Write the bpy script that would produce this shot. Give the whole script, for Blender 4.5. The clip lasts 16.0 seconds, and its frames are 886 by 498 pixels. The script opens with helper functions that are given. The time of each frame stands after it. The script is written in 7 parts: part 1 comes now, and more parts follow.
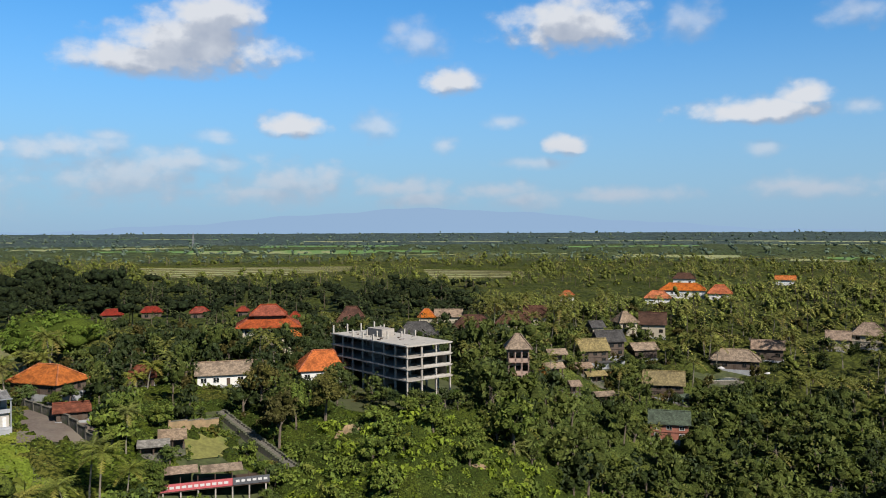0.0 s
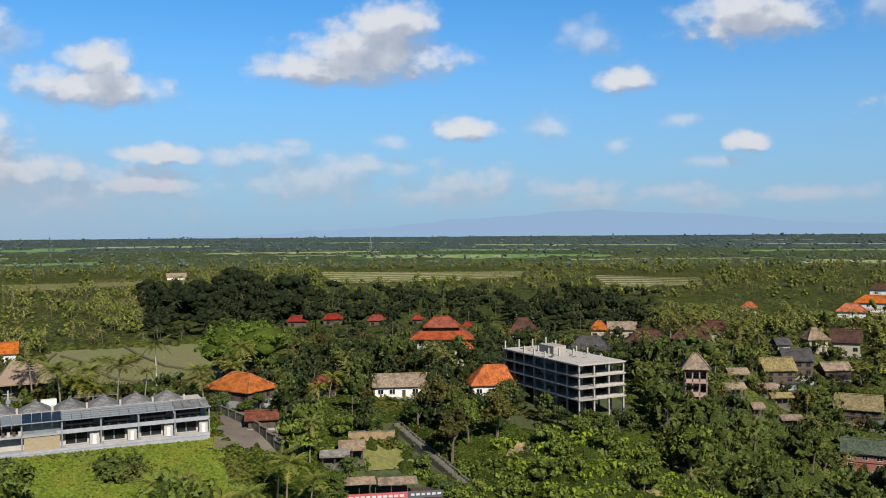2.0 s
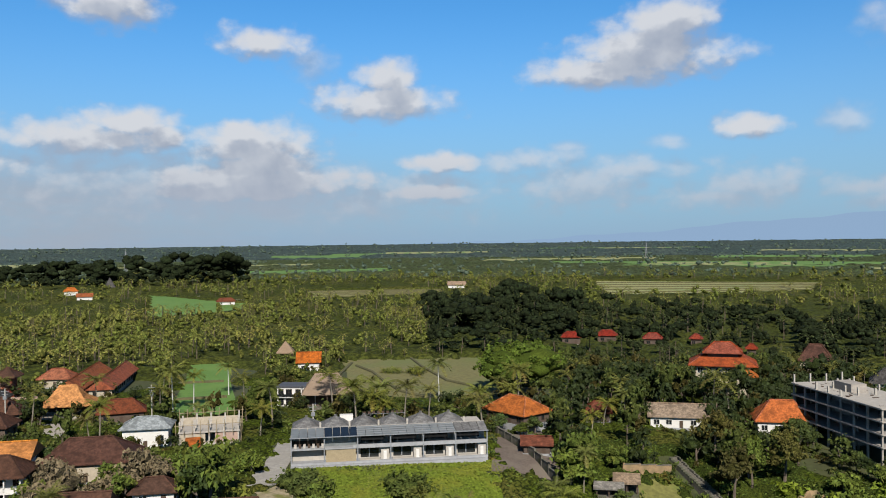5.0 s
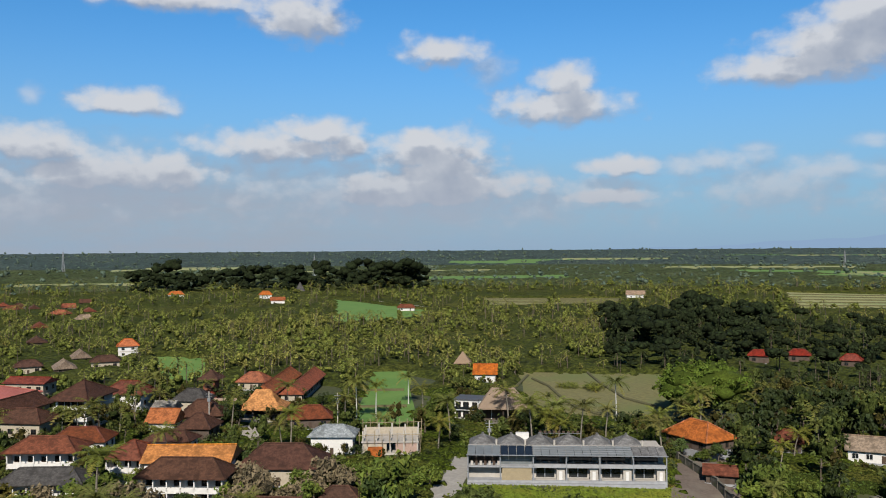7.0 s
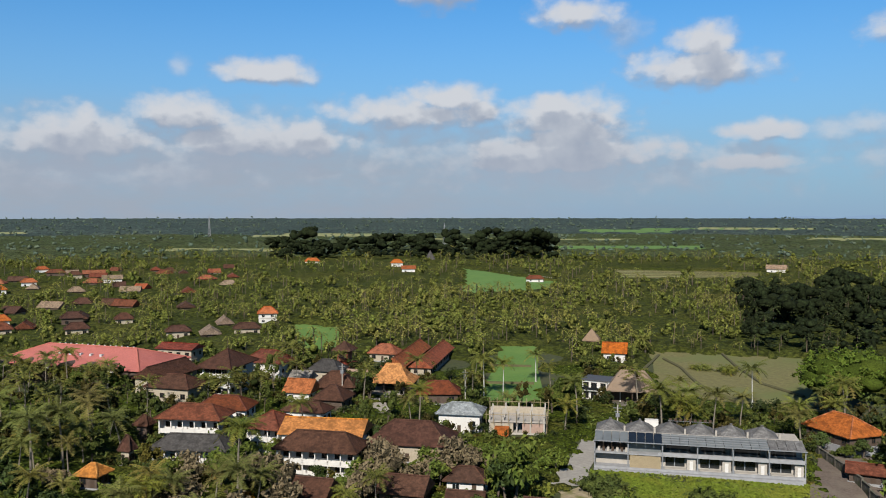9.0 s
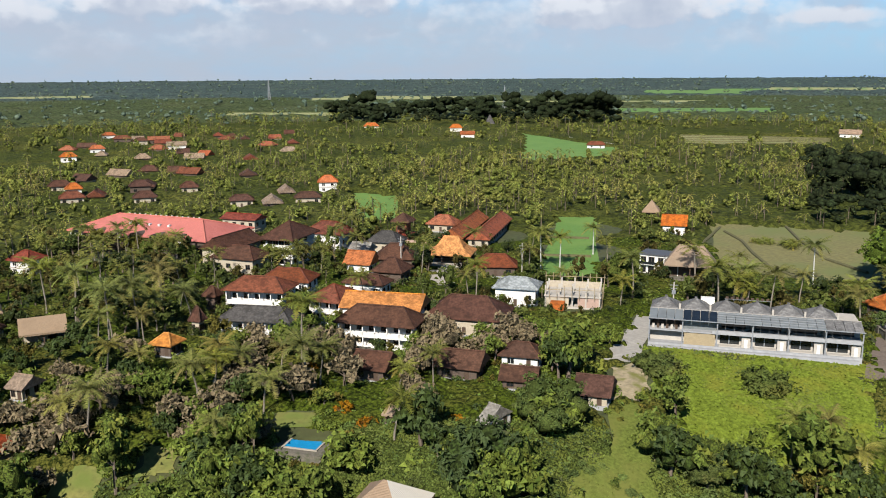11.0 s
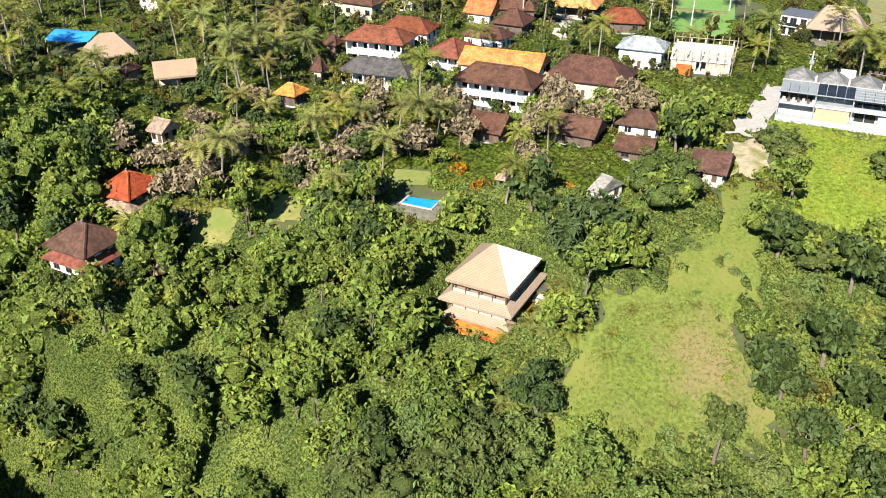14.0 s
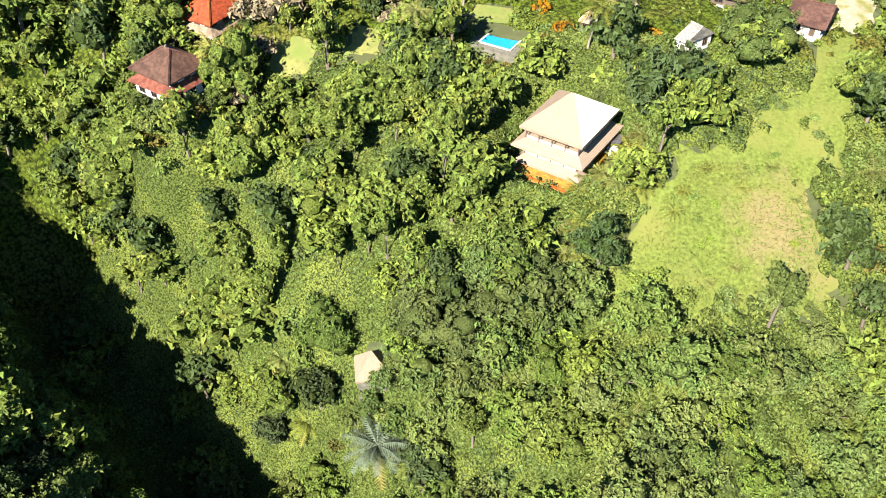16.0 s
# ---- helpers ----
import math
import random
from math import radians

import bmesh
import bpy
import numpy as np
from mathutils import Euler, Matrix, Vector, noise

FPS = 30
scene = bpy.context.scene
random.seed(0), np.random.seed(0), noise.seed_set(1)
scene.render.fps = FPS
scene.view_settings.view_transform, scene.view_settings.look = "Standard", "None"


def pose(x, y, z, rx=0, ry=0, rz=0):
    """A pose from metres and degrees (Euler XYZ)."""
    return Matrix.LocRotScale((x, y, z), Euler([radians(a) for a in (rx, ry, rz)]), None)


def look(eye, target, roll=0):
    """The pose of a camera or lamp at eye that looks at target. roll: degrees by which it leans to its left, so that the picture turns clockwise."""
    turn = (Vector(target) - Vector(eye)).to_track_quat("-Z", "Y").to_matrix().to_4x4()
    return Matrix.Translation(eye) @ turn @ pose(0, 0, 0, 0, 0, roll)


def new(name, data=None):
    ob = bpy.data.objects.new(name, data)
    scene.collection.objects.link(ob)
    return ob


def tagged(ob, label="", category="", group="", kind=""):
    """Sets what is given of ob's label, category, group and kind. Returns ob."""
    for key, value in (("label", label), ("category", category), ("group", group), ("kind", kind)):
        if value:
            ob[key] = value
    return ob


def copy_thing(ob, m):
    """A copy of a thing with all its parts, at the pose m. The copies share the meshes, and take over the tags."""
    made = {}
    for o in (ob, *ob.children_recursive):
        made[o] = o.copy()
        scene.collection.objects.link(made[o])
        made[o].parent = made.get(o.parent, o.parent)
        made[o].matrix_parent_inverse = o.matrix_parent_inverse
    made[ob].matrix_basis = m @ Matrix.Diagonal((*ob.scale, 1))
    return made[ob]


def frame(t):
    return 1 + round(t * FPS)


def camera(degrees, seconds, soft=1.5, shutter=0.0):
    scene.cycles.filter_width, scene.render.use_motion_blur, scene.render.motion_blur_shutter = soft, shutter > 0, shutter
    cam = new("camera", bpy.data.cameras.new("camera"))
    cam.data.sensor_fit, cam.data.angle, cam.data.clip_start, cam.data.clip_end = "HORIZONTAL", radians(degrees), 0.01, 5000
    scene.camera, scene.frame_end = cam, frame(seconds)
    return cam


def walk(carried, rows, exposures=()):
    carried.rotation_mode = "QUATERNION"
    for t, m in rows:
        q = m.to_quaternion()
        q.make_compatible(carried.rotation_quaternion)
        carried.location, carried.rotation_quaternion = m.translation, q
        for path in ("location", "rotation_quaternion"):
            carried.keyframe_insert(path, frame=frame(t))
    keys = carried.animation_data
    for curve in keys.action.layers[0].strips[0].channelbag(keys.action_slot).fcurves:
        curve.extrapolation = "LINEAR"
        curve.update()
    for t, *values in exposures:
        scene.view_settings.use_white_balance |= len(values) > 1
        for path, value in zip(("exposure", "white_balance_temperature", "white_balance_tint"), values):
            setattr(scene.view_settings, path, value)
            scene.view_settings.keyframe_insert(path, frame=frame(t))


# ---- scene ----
# ---- camera ----
def view(x, y, z, yaw, pitch, roll):
    """A camera pose from its place, its heading (to the left from +y), pitch and roll in degrees."""
    return pose(x, y, z, 90, 0, yaw) @ pose(0, 0, 0, pitch) @ pose(0, 0, 0, 0, 0, roll)


cam = camera(55.18, 16.0, soft=1.0)
walk(cam, [
    (0, view(0.00, 0.00, 43.20, 0.000, -1.169, -0.222)),
    (0.5, view(0.00, -0.05, 44.30, 2.782, -1.123, -0.204)),
    (1, view(0.00, -0.13, 45.36, 5.348, -1.087, -0.306)),
    (1.5, view(0.01, -0.25, 46.40, 8.347, -1.032, -0.242)),
    (2, view(-0.00, -0.40, 47.40, 11.537, -0.981, -0.418)),
    (2.5, view(-0.02, -0.56, 48.46, 14.310, -0.895, -0.529)),
    (3, view(-0.02, -0.69, 49.57, 17.309, -0.842, -0.583)),
    (3.5, view(0.04, -0.82, 50.71, 20.629, -0.778, -0.549)),
    (4, view(0.14, -0.94, 51.87, 23.873, -0.724, -0.648)),
    (6.5, view(0.97, -2.15, 56.85, 38.779, -0.258, -0.493)),
    (7, view(0.97, -2.18, 57.80, 41.788, -0.162, -0.425)),
    (7.5, view(0.92, -2.18, 58.81, 44.377, -0.110, -0.383)),
    (8, view(0.87, -2.16, 59.82, 46.886, -0.062, -0.299)),
    (10.5, view(0.85, -0.86, 64.70, 54.328, -8.807, -0.443)),
    (11, view(0.86, -0.79, 65.66, 54.615, -11.693, -0.375)),
    (11.5, view(0.87, -0.73, 66.60, 54.904, -14.633, -0.359)),
    (12, view(0.87, -0.70, 67.55, 55.165, -17.529, -0.356)),
    (12.5, view(0.86, -0.71, 68.52, 57.502, -20.428, -0.330)),
    (13, view(0.81, -0.78, 69.52, 59.999, -23.366, -0.330)),
    (13.5, view(0.72, -0.85, 70.60, 61.540, -26.332, -0.276)),
    (14, view(0.62, -0.89, 71.72, 62.892, -29.328, -0.256)),
    (14.5, view(0.47, -0.85, 72.89, 64.466, -32.356, -0.229)),
    (15, view(0.27, -0.73, 74.09, 65.904, -35.397, -0.201)),
    (15.5, view(0.06, -0.61, 75.31, 67.417, -38.461, -0.214)),
    (16, view(-0.16, -0.50, 76.54, 68.837, -41.498, -0.162)),
], exposures=[(0, 1.12), (4.0, 1.03), (8.0, 0.9), (10.3, 1.1), (11.0, 1.38), (12.0, 1.93), (12.5, 2.12), (14.0, 2.36), (16.0, 2.84)])

# ---- sky, sun ----
SUN_AZ, SUN_EL = 217.0, 38.0      # heading from +y to the left, and height, in degrees
sun_way = Vector((-math.sin(radians(SUN_AZ)) * math.cos(radians(SUN_EL)),
                  math.cos(radians(SUN_AZ)) * math.cos(radians(SUN_EL)), math.sin(radians(SUN_EL))))
sun = new("sun", bpy.data.lights.new("sun", "SUN"))
sun.data.energy, sun.data.angle, sun.data.color = 5.0, radians(0.6), (1.0, 0.95, 0.86)
sun.matrix_world = look((0, 0, 300), tuple(Vector((0, 0, 300)) - sun_way))

world = bpy.data.worlds.new("sky")
scene.world = world
world.use_nodes = True


class Graph:
    """Small helper to wire nodes."""

    def __init__(self, tree):
        self.tree = tree

    def add(self, kind, **settings):
        n = self.tree.nodes.new(kind)
        for key, value in settings.items():
            if key == "op":
                n.operation = value
            elif key == "data_type":
                n.data_type = value
            elif key == "blend":
                n.blend_type = value
        return n

    def plug(self, value, socket):
        if isinstance(value, bpy.types.NodeSocket):
            self.tree.links.new(value, socket)
        elif value is not None:
            socket.default_value = value

    def math(self, op, a, b=None, c=None):
        n = self.add("ShaderNodeMath", op=op)
        for v, s in zip((a, b, c), n.inputs):
            self.plug(v, s)
        return n.outputs[0]

    def vec(self, op, a, b=None, c=None):
        n = self.add("ShaderNodeVectorMath", op=op)
        for v, s in zip((a, b, c), n.inputs):
            self.plug(v, s)
        return n.outputs[1] if op in ("LENGTH", "DOT_PRODUCT", "DISTANCE") else n.outputs[0]

    def mix(self, f, a, b, blend="MIX"):
        n = self.add("ShaderNodeMix", data_type="RGBA", blend=blend)
        self.plug(f, n.inputs[0])
        self.plug(a, n.inputs[6])
        self.plug(b, n.inputs[7])
        return n.outputs[2]

    def ramp(self, f, lo, hi, to_lo=0.0, to_hi=1.0):
        n = self.tree.nodes.new("ShaderNodeMapRange")
        n.interpolation_type = "SMOOTHSTEP"
        for v, s in zip((f, lo, hi, to_lo, to_hi), n.inputs):
            self.plug(v, s)
        return n.outputs[0]

    def noise(self, vector, scale, detail=3.0, rough=0.55, lift=0.0):
        n = self.tree.nodes.new("ShaderNodeTexNoise")
        self.plug(vector, n.inputs["Vector"])
        n.inputs["Scale"].default_value, n.inputs["Detail"].default_value = scale, detail
        n.inputs["Roughness"].default_value = rough
        n.inputs["Distortion"].default_value = lift
        return n.outputs["Fac"]


def cloud_group():
    """Clouds over the sky's heading and height in degrees: how dense they are at a direction."""
    group = bpy.data.node_groups.new("cloud_field", "ShaderNodeTree")
    group.interface.new_socket("Vector", in_out="INPUT", socket_type="NodeSocketVector")
    group.interface.new_socket("Dense", in_out="OUTPUT", socket_type="NodeSocketFloat")
    g = Graph(group)
    start, end = group.nodes.new("NodeGroupInput"), group.nodes.new("NodeGroupOutput")
    v = start.outputs[0]
    # billows: rounded cells on a coarse swell
    stretch = g.vec("MULTIPLY", v, (1.0, 1.35, 1.0))
    coarse = g.noise(stretch, 0.3, 1, 0.5)
    fine = g.noise(stretch, 0.8, 5, 0.58)
    cells = group.nodes.new("ShaderNodeTexVoronoi")
    cells.feature = "SMOOTH_F1"
    cells.inputs["Scale"].default_value, cells.inputs["Smoothness"].default_value = 0.75, 0.6
    cells.inputs["Detail"].default_value, cells.inputs["Roughness"].default_value = 1.5, 0.5
    g.plug(g.vec("MULTIPLY_ADD", stretch, (1, 1, 1), (31.0, 17.0, 0.0)), cells.inputs["Vector"])
    puff = g.math("SUBTRACT", 0.45, cells.outputs["Distance"])
    ragged = g.math("ADD", g.math("MULTIPLY", g.math("SUBTRACT", coarse, 0.5), 0.8), g.math("MULTIPLY", g.math("SUBTRACT", fine, 0.5), 0.75))
    ragged = g.math("ADD", ragged, g.math("MULTIPLY", puff, 0.42))

    def heap(blobs, flat=1.25):
        """Flat-based mounds: the height below a centre counts for more than above it."""
        far = None
        for az, el, wide, high in blobs:
            d = g.vec("MULTIPLY_ADD", v, (1 / wide, 1 / high, 0), (-az / wide, -el / high, 0))
            d = g.vec("LENGTH", g.vec("MAXIMUM", d, g.vec("MULTIPLY", d, (-1.0, -flat, 0))))
            far = d if far is None else g.math("MINIMUM", far, d)
        return g.math("SUBTRACT", 1.0, far)

    thick = g.math("ADD", heap(THICK), ragged)
    thin = g.math("ADD", heap(THIN, 1.0), g.math("MULTIPLY", ragged, 1.2))
    low = g.math("ADD", heap(LOW, 1.0), g.math("MULTIPLY", ragged, 1.5))
    dense = g.math("MAXIMUM", g.math("MULTIPLY", g.ramp(thick, -0.46, 0.42), 0.97), g.math("MULTIPLY", g.ramp(thin, -0.45, 0.9), 0.55))
    dense = g.math("MAXIMUM", dense, g.math("MULTIPLY", g.ramp(low, -0.75, 0.8), 0.7))
    group.links.new(dense, end.inputs[0])
    return group


# cloud centres: heading, height, half width, half height, in degrees
THICK = []
THICK += [(16.2, 11.9, 5.4, 2.1), (19.0, 10.8, 5.3, 1.3), (14.8, 13.8, 3.0, 1.7), (-8.8, 13.4, 4.8, 1.9)]
THICK += [(-0.6, 10.0, 2.0, 1.0), (-20.6, 7.5, 4.4, 1.0), (-23.1, 8.3, 1.8, 0.9), (9.9, 7.0, 2.2, 0.9)]
THICK += [(-8.2, 5.7, 1.5, 0.8), (33.8, 9.2, 4.3, 1.5), (33.6, 10.8, 2.3, 1.4), (41.7, 12.9, 3.0, 1.2)]
THICK += [(29.9, 5.2, 2.9, 0.8), (30.7, 3.2, 3.1, 0.7), (41.7, 5.2, 4.5, 1.8), (43.1, 7.0, 2.0, 1.1)]
THICK += [(48.0, 6.8, 1.3, 1.1), (51.3, 15.0, 3.3, 2.1), (62.0, 9.2, 3.7, 1.0), (52.4, 6.6, 5.6, 1.4)]
THICK += [(50.0, 7.5, 3.2, 1.2), (42.1, 6.0, 4.8, 1.9), (64.7, 4.6, 4.9, 1.4), (67.5, 6.3, 3.7, 1.4)]
THICK += [(43.8, 3.5, 6.5, 1.3), (60.1, 15.8, 5.3, 1.1), (73.4, 4.6, 5.6, 2.0), (61.6, 4.7, 6.1, 1.7)]
THICK += [(43.0, 4.0, 8.8, 1.6), (82.5, 3.4, 4.6, 1.6)]
THIN = []
THIN += [(1.6, 12.7, 2.3, 1.4), (4.4, 7.1, 1.6, 1.0), (-4.1, 7.3, 1.5, 0.5), (-20.8, 5.2, 1.5, 0.6)]
THIN += [(21.5, 6.1, 1.5, 0.5), (-16.2, 13.3, 2.1, 1.3), (-25.6, 13.0, 2.0, 1.0), (-5.9, 4.6, 2.3, 0.5)]
THIN += [(-26.2, 7.5, 1.3, 0.6), (14.8, 6.3, 1.6, 0.5), (-0.1, 5.8, 1.1, 0.7), (38.6, 11.8, 1.8, 1.2)]
THIN += [(14.8, 6.1, 1.5, 0.5), (21.4, 5.5, 1.4, 0.9), (17.9, 3.8, 2.1, 0.6), (29.3, 2.7, 3.2, 0.8)]
THIN += [(4.2, 7.1, 1.6, 0.8), (67.6, 9.3, 0.8, 0.7)]
LOW = []
LOW += [(21.2, 3.6, 5.3, 1.3), (9.6, 3.2, 3.3, 1.3), (1.3, 2.2, 2.7, 0.7), (-5.9, 2.2, 2.3, 0.7)]
LOW += [(-22.0, 2.8, 2.0, 0.6), (20.7, 3.5, 4.6, 1.5), (10.4, 3.3, 3.5, 1.1), (41.5, 2.9, 7.0, 1.6)]
LOW += [(64.7, 4.1, 8.1, 2.6), (47.8, 3.7, 12.1, 2.3), (31.2, 3.3, 3.5, 1.4), (20.8, 3.8, 4.7, 1.2)]
LOW += [(17.0, 4.6, 4.0, 0.8), (12.0, 2.6, 5.0, 0.7), (3.0, 3.0, 3.5, 0.7), (-4.0, 2.8, 3.0, 0.6), (-12.0, 2.4, 4.0, 0.5), (-24.0, 2.6, 4.0, 0.6), (24.5, 5.2, 3.5, 0.8)]
LOW += [(71.9, 2.7, 13.3, 1.9), (41.8, 2.6, 15.0, 1.9)]


def build_sky():
    tree = world.node_tree
    tree.nodes.clear()
    g = Graph(tree)
    out = tree.nodes.new("ShaderNodeOutputWorld")
    back = tree.nodes.new("ShaderNodeBackground")
    sky = tree.nodes.new("ShaderNodeTexSky")
    sky.sky_type, sky.sun_disc = "NISHITA", False
    sky.sun_elevation, sky.sun_rotation = radians(SUN_EL), radians(-SUN_AZ)
    sky.air_density, sky.dust_density, sky.ozone_density = 1.0, 0.6, 2.0
    way = tree.nodes.new("ShaderNodeTexCoord").outputs["Generated"]
    split = tree.nodes.new("ShaderNodeSeparateXYZ")
    tree.links.new(way, split.inputs[0])
    x, y, z = split.outputs
    az = g.math("MULTIPLY", g.math("ARCTAN2", g.math("MULTIPLY", x, -1.0), y), 57.29578)
    el = g.math("MULTIPLY", g.math("ARCSINE", z), 57.29578)
    join = tree.nodes.new("ShaderNodeCombineXYZ")
    tree.links.new(az, join.inputs[0])
    tree.links.new(el, join.inputs[1])
    at = join.outputs[0]
    group = cloud_group()
    here, above = tree.nodes.new("ShaderNodeGroup"), tree.nodes.new("ShaderNodeGroup")
    here.node_tree = above.node_tree = group
    tree.links.new(at, here.inputs[0])
    tree.links.new(g.vec("ADD", at, (0.35, 1.1, 0)), above.inputs[0])
    dense = here.outputs[0]
    # tops catch the sun, bellies are grey
    lift = g.math("MULTIPLY", g.math("SUBTRACT", dense, above.outputs[0]), 0.9)
    light = g.ramp(g.math("ADD", lift, g.math("MULTIPLY", g.noise(at, 0.45, 3, 0.5), 0.9)), 0.12, 0.95)
    cloud = g.mix(light, (4.7, 5.4, 6.8, 1), (9.3, 9.6, 10.2, 1))
    cloud = g.mix(g.ramp(el, 7.0, 1.0, 0.0, 0.75), cloud, (5.6, 6.3, 7.6, 1))
    # pale haze towards the horizon, and a thin veil of far cloud over part of it
    haze = g.ramp(el, -2.0, 17.0, 0.9, 0.0)
    tint = g.mix(g.ramp(el, 16.0, 55.0), (0.56, 1.36, 1.95, 1), (0.5, 0.62, 0.78, 1))
    clear = g.mix(haze, g.mix(1.0, sky.outputs[0], tint, "MULTIPLY"), (4.2, 6.0, 8.4, 1))
    veil = g.math("MULTIPLY", g.ramp(az, 22.0, 62.0), g.ramp(el, 8.5, 1.5))
    veil = g.math("MULTIPLY", veil, g.ramp(g.noise(g.vec("MULTIPLY", at, (1.0, 3.0, 1.0)), 0.16, 4, 0.6), 0.25, 0.7, 0.45, 0.95))
    clear = g.mix(veil, clear, (5.2, 5.9, 7.0, 1))
    cover = g.math("MULTIPLY", dense, g.ramp(el, -0.3, 2.2))
    full = g.mix(1.0, g.mix(cover, clear, cloud), (0.72, 0.72, 0.72, 1), "MULTIPLY")
    tree.links.new(full, back.inputs[0])
    back.inputs[1].default_value = 0.05
    tree.links.new(back.outputs[0], out.inputs[0])


build_sky()

# ---- materials ----
ALBEDO = 0.44


def material(name, base, rough=0.8, vary=0.25, grain=2.0, stain=0.25, second=None, bump=0.0, metal=0.0,
             courses=0.0, per_piece=0.0, per_thing=0.0, leaf=False, coat=0.0, spec=0.3, dapple=0.0, spot=None, worn=0.0):
    """A surface with colour noise at two scales, optional courses (horizontal rows), and variation per leaf or per thing."""
    m = bpy.data.materials.new(name)
    base = tuple(c * ALBEDO for c in base)
    second = tuple(c * ALBEDO for c in second) if second else None
    if worn:
        second = tuple(c * worn for c in base)
    m.use_nodes = True
    tree = m.node_tree
    tree.nodes.clear()
    g = Graph(tree)
    out = tree.nodes.new("ShaderNodeOutputMaterial")
    shader = tree.nodes.new("ShaderNodeBsdfPrincipled")
    shader.inputs["Roughness"].default_value, shader.inputs["Metallic"].default_value = rough, metal
    shader.inputs["Specular IOR Level"].default_value = spec
    if coat:
        shader.inputs["Coat Weight"].default_value = coat
    at = tree.nodes.new("ShaderNodeTexCoord").outputs["Object"]
    fine, wide = g.noise(at, grain, 4, 0.6), g.noise(at, stain, 3, 0.55)
    dark, pale = [(*(min(1, c * k) for c in base), 1) for k in (1 - vary, 1 + vary)]
    colour = g.mix(g.ramp(fine, 0.25, 0.75), dark, pale)
    if second:
        colour = g.mix(g.ramp(wide, 0.45, 0.68), colour, (*second, 1))
    else:
        colour = g.mix(g.ramp(wide, 0.35, 0.75, 0.0, 0.55), colour, dark)
    if spot:
        # a soft worn area round a place
        sx, sy, wide, worn = spot
        off = g.vec("LENGTH", g.vec("MULTIPLY_ADD", at, (1 / wide, 1.25 / wide, 0), (-sx / wide, -1.25 * sy / wide, 0)))
        off = g.math("ADD", off, g.math("MULTIPLY", g.math("SUBTRACT", g.noise(at, 0.22, 4, 0.6), 0.5), 2.2))
        colour = g.mix(g.ramp(off, 0.1, 1.25, 0.8, 0.0), colour, (*(c * ALBEDO for c in worn), 1))
    if per_piece:
        island = tree.nodes.new("ShaderNodeNewGeometry").outputs["Random Per Island"]
        hsv = tree.nodes.new("ShaderNodeHueSaturation")
        g.plug(g.ramp(island, 0, 1, 0.5 - 0.022 * per_piece, 0.5 + 0.022 * per_piece), hsv.inputs["Hue"])
        g.plug(g.ramp(g.math("FRACT", g.math("MULTIPLY", island, 7.3)), 0, 1, 1 - 0.6 * per_piece, 1 + 0.45 * per_piece), hsv.inputs["Value"])
        g.plug(colour, hsv.inputs["Color"])
        colour = hsv.outputs[0]
    if per_thing:
        own = tree.nodes.new("ShaderNodeObjectInfo").outputs["Random"]
        hsv = tree.nodes.new("ShaderNodeHueSaturation")
        g.plug(g.ramp(own, 0, 1, 0.5 - 0.012 * per_thing, 0.5 + 0.012 * per_thing), hsv.inputs["Hue"])
        g.plug(g.ramp(g.math("FRACT", g.math("MULTIPLY", own, 5.7)), 0, 1, 1 - 0.22 * per_thing, 1 + 0.22 * per_thing), hsv.inputs["Value"])
        g.plug(g.ramp(g.math("FRACT", g.math("MULTIPLY", own, 11.3)), 0, 1, 0.92, 1.06), hsv.inputs["Saturation"])
        g.plug(colour, hsv.inputs["Color"])
        colour = hsv.outputs[0]
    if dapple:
        # leaf sprays: paler tips, and the shade between them painted as dark gaps
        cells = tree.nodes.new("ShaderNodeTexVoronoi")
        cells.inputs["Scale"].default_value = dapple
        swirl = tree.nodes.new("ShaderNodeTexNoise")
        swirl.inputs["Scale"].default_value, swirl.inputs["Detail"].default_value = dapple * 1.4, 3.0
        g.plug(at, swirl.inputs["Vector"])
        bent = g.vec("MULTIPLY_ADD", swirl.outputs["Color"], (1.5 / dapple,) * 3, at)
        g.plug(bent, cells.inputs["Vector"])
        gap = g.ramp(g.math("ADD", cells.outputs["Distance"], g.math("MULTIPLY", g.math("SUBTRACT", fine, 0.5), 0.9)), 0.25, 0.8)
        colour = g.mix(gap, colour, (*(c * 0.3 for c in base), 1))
        height = g.math("SUBTRACT", 1.0, cells.outputs["Distance"])
    if courses:
        wave = tree.nodes.new("ShaderNodeTexWave")
        wave.bands_direction = "Z"
        wave.inputs["Scale"].default_value, wave.inputs["Distortion"].default_value = courses, 1.2
        wave.inputs["Detail Scale"].default_value = 3.0
        g.plug(at, wave.inputs["Vector"])
        colour = g.mix(g.math("MULTIPLY", g.math("SUBTRACT", 1.0, wave.outputs["Fac"]), 0.45), colour, dark)
        height = wave.outputs["Fac"]
    elif not dapple:
        height = fine
    if bump or courses:
        b = tree.nodes.new("ShaderNodeBump")
        b.inputs["Strength"].default_value, b.inputs["Distance"].default_value = bump or 0.5, 0.3 / dapple if dapple else 0.08
        g.plug(height, b.inputs["Height"])
        tree.links.new(b.outputs[0], shader.inputs["Normal"])
    tree.links.new(colour, shader.inputs["Base Color"])
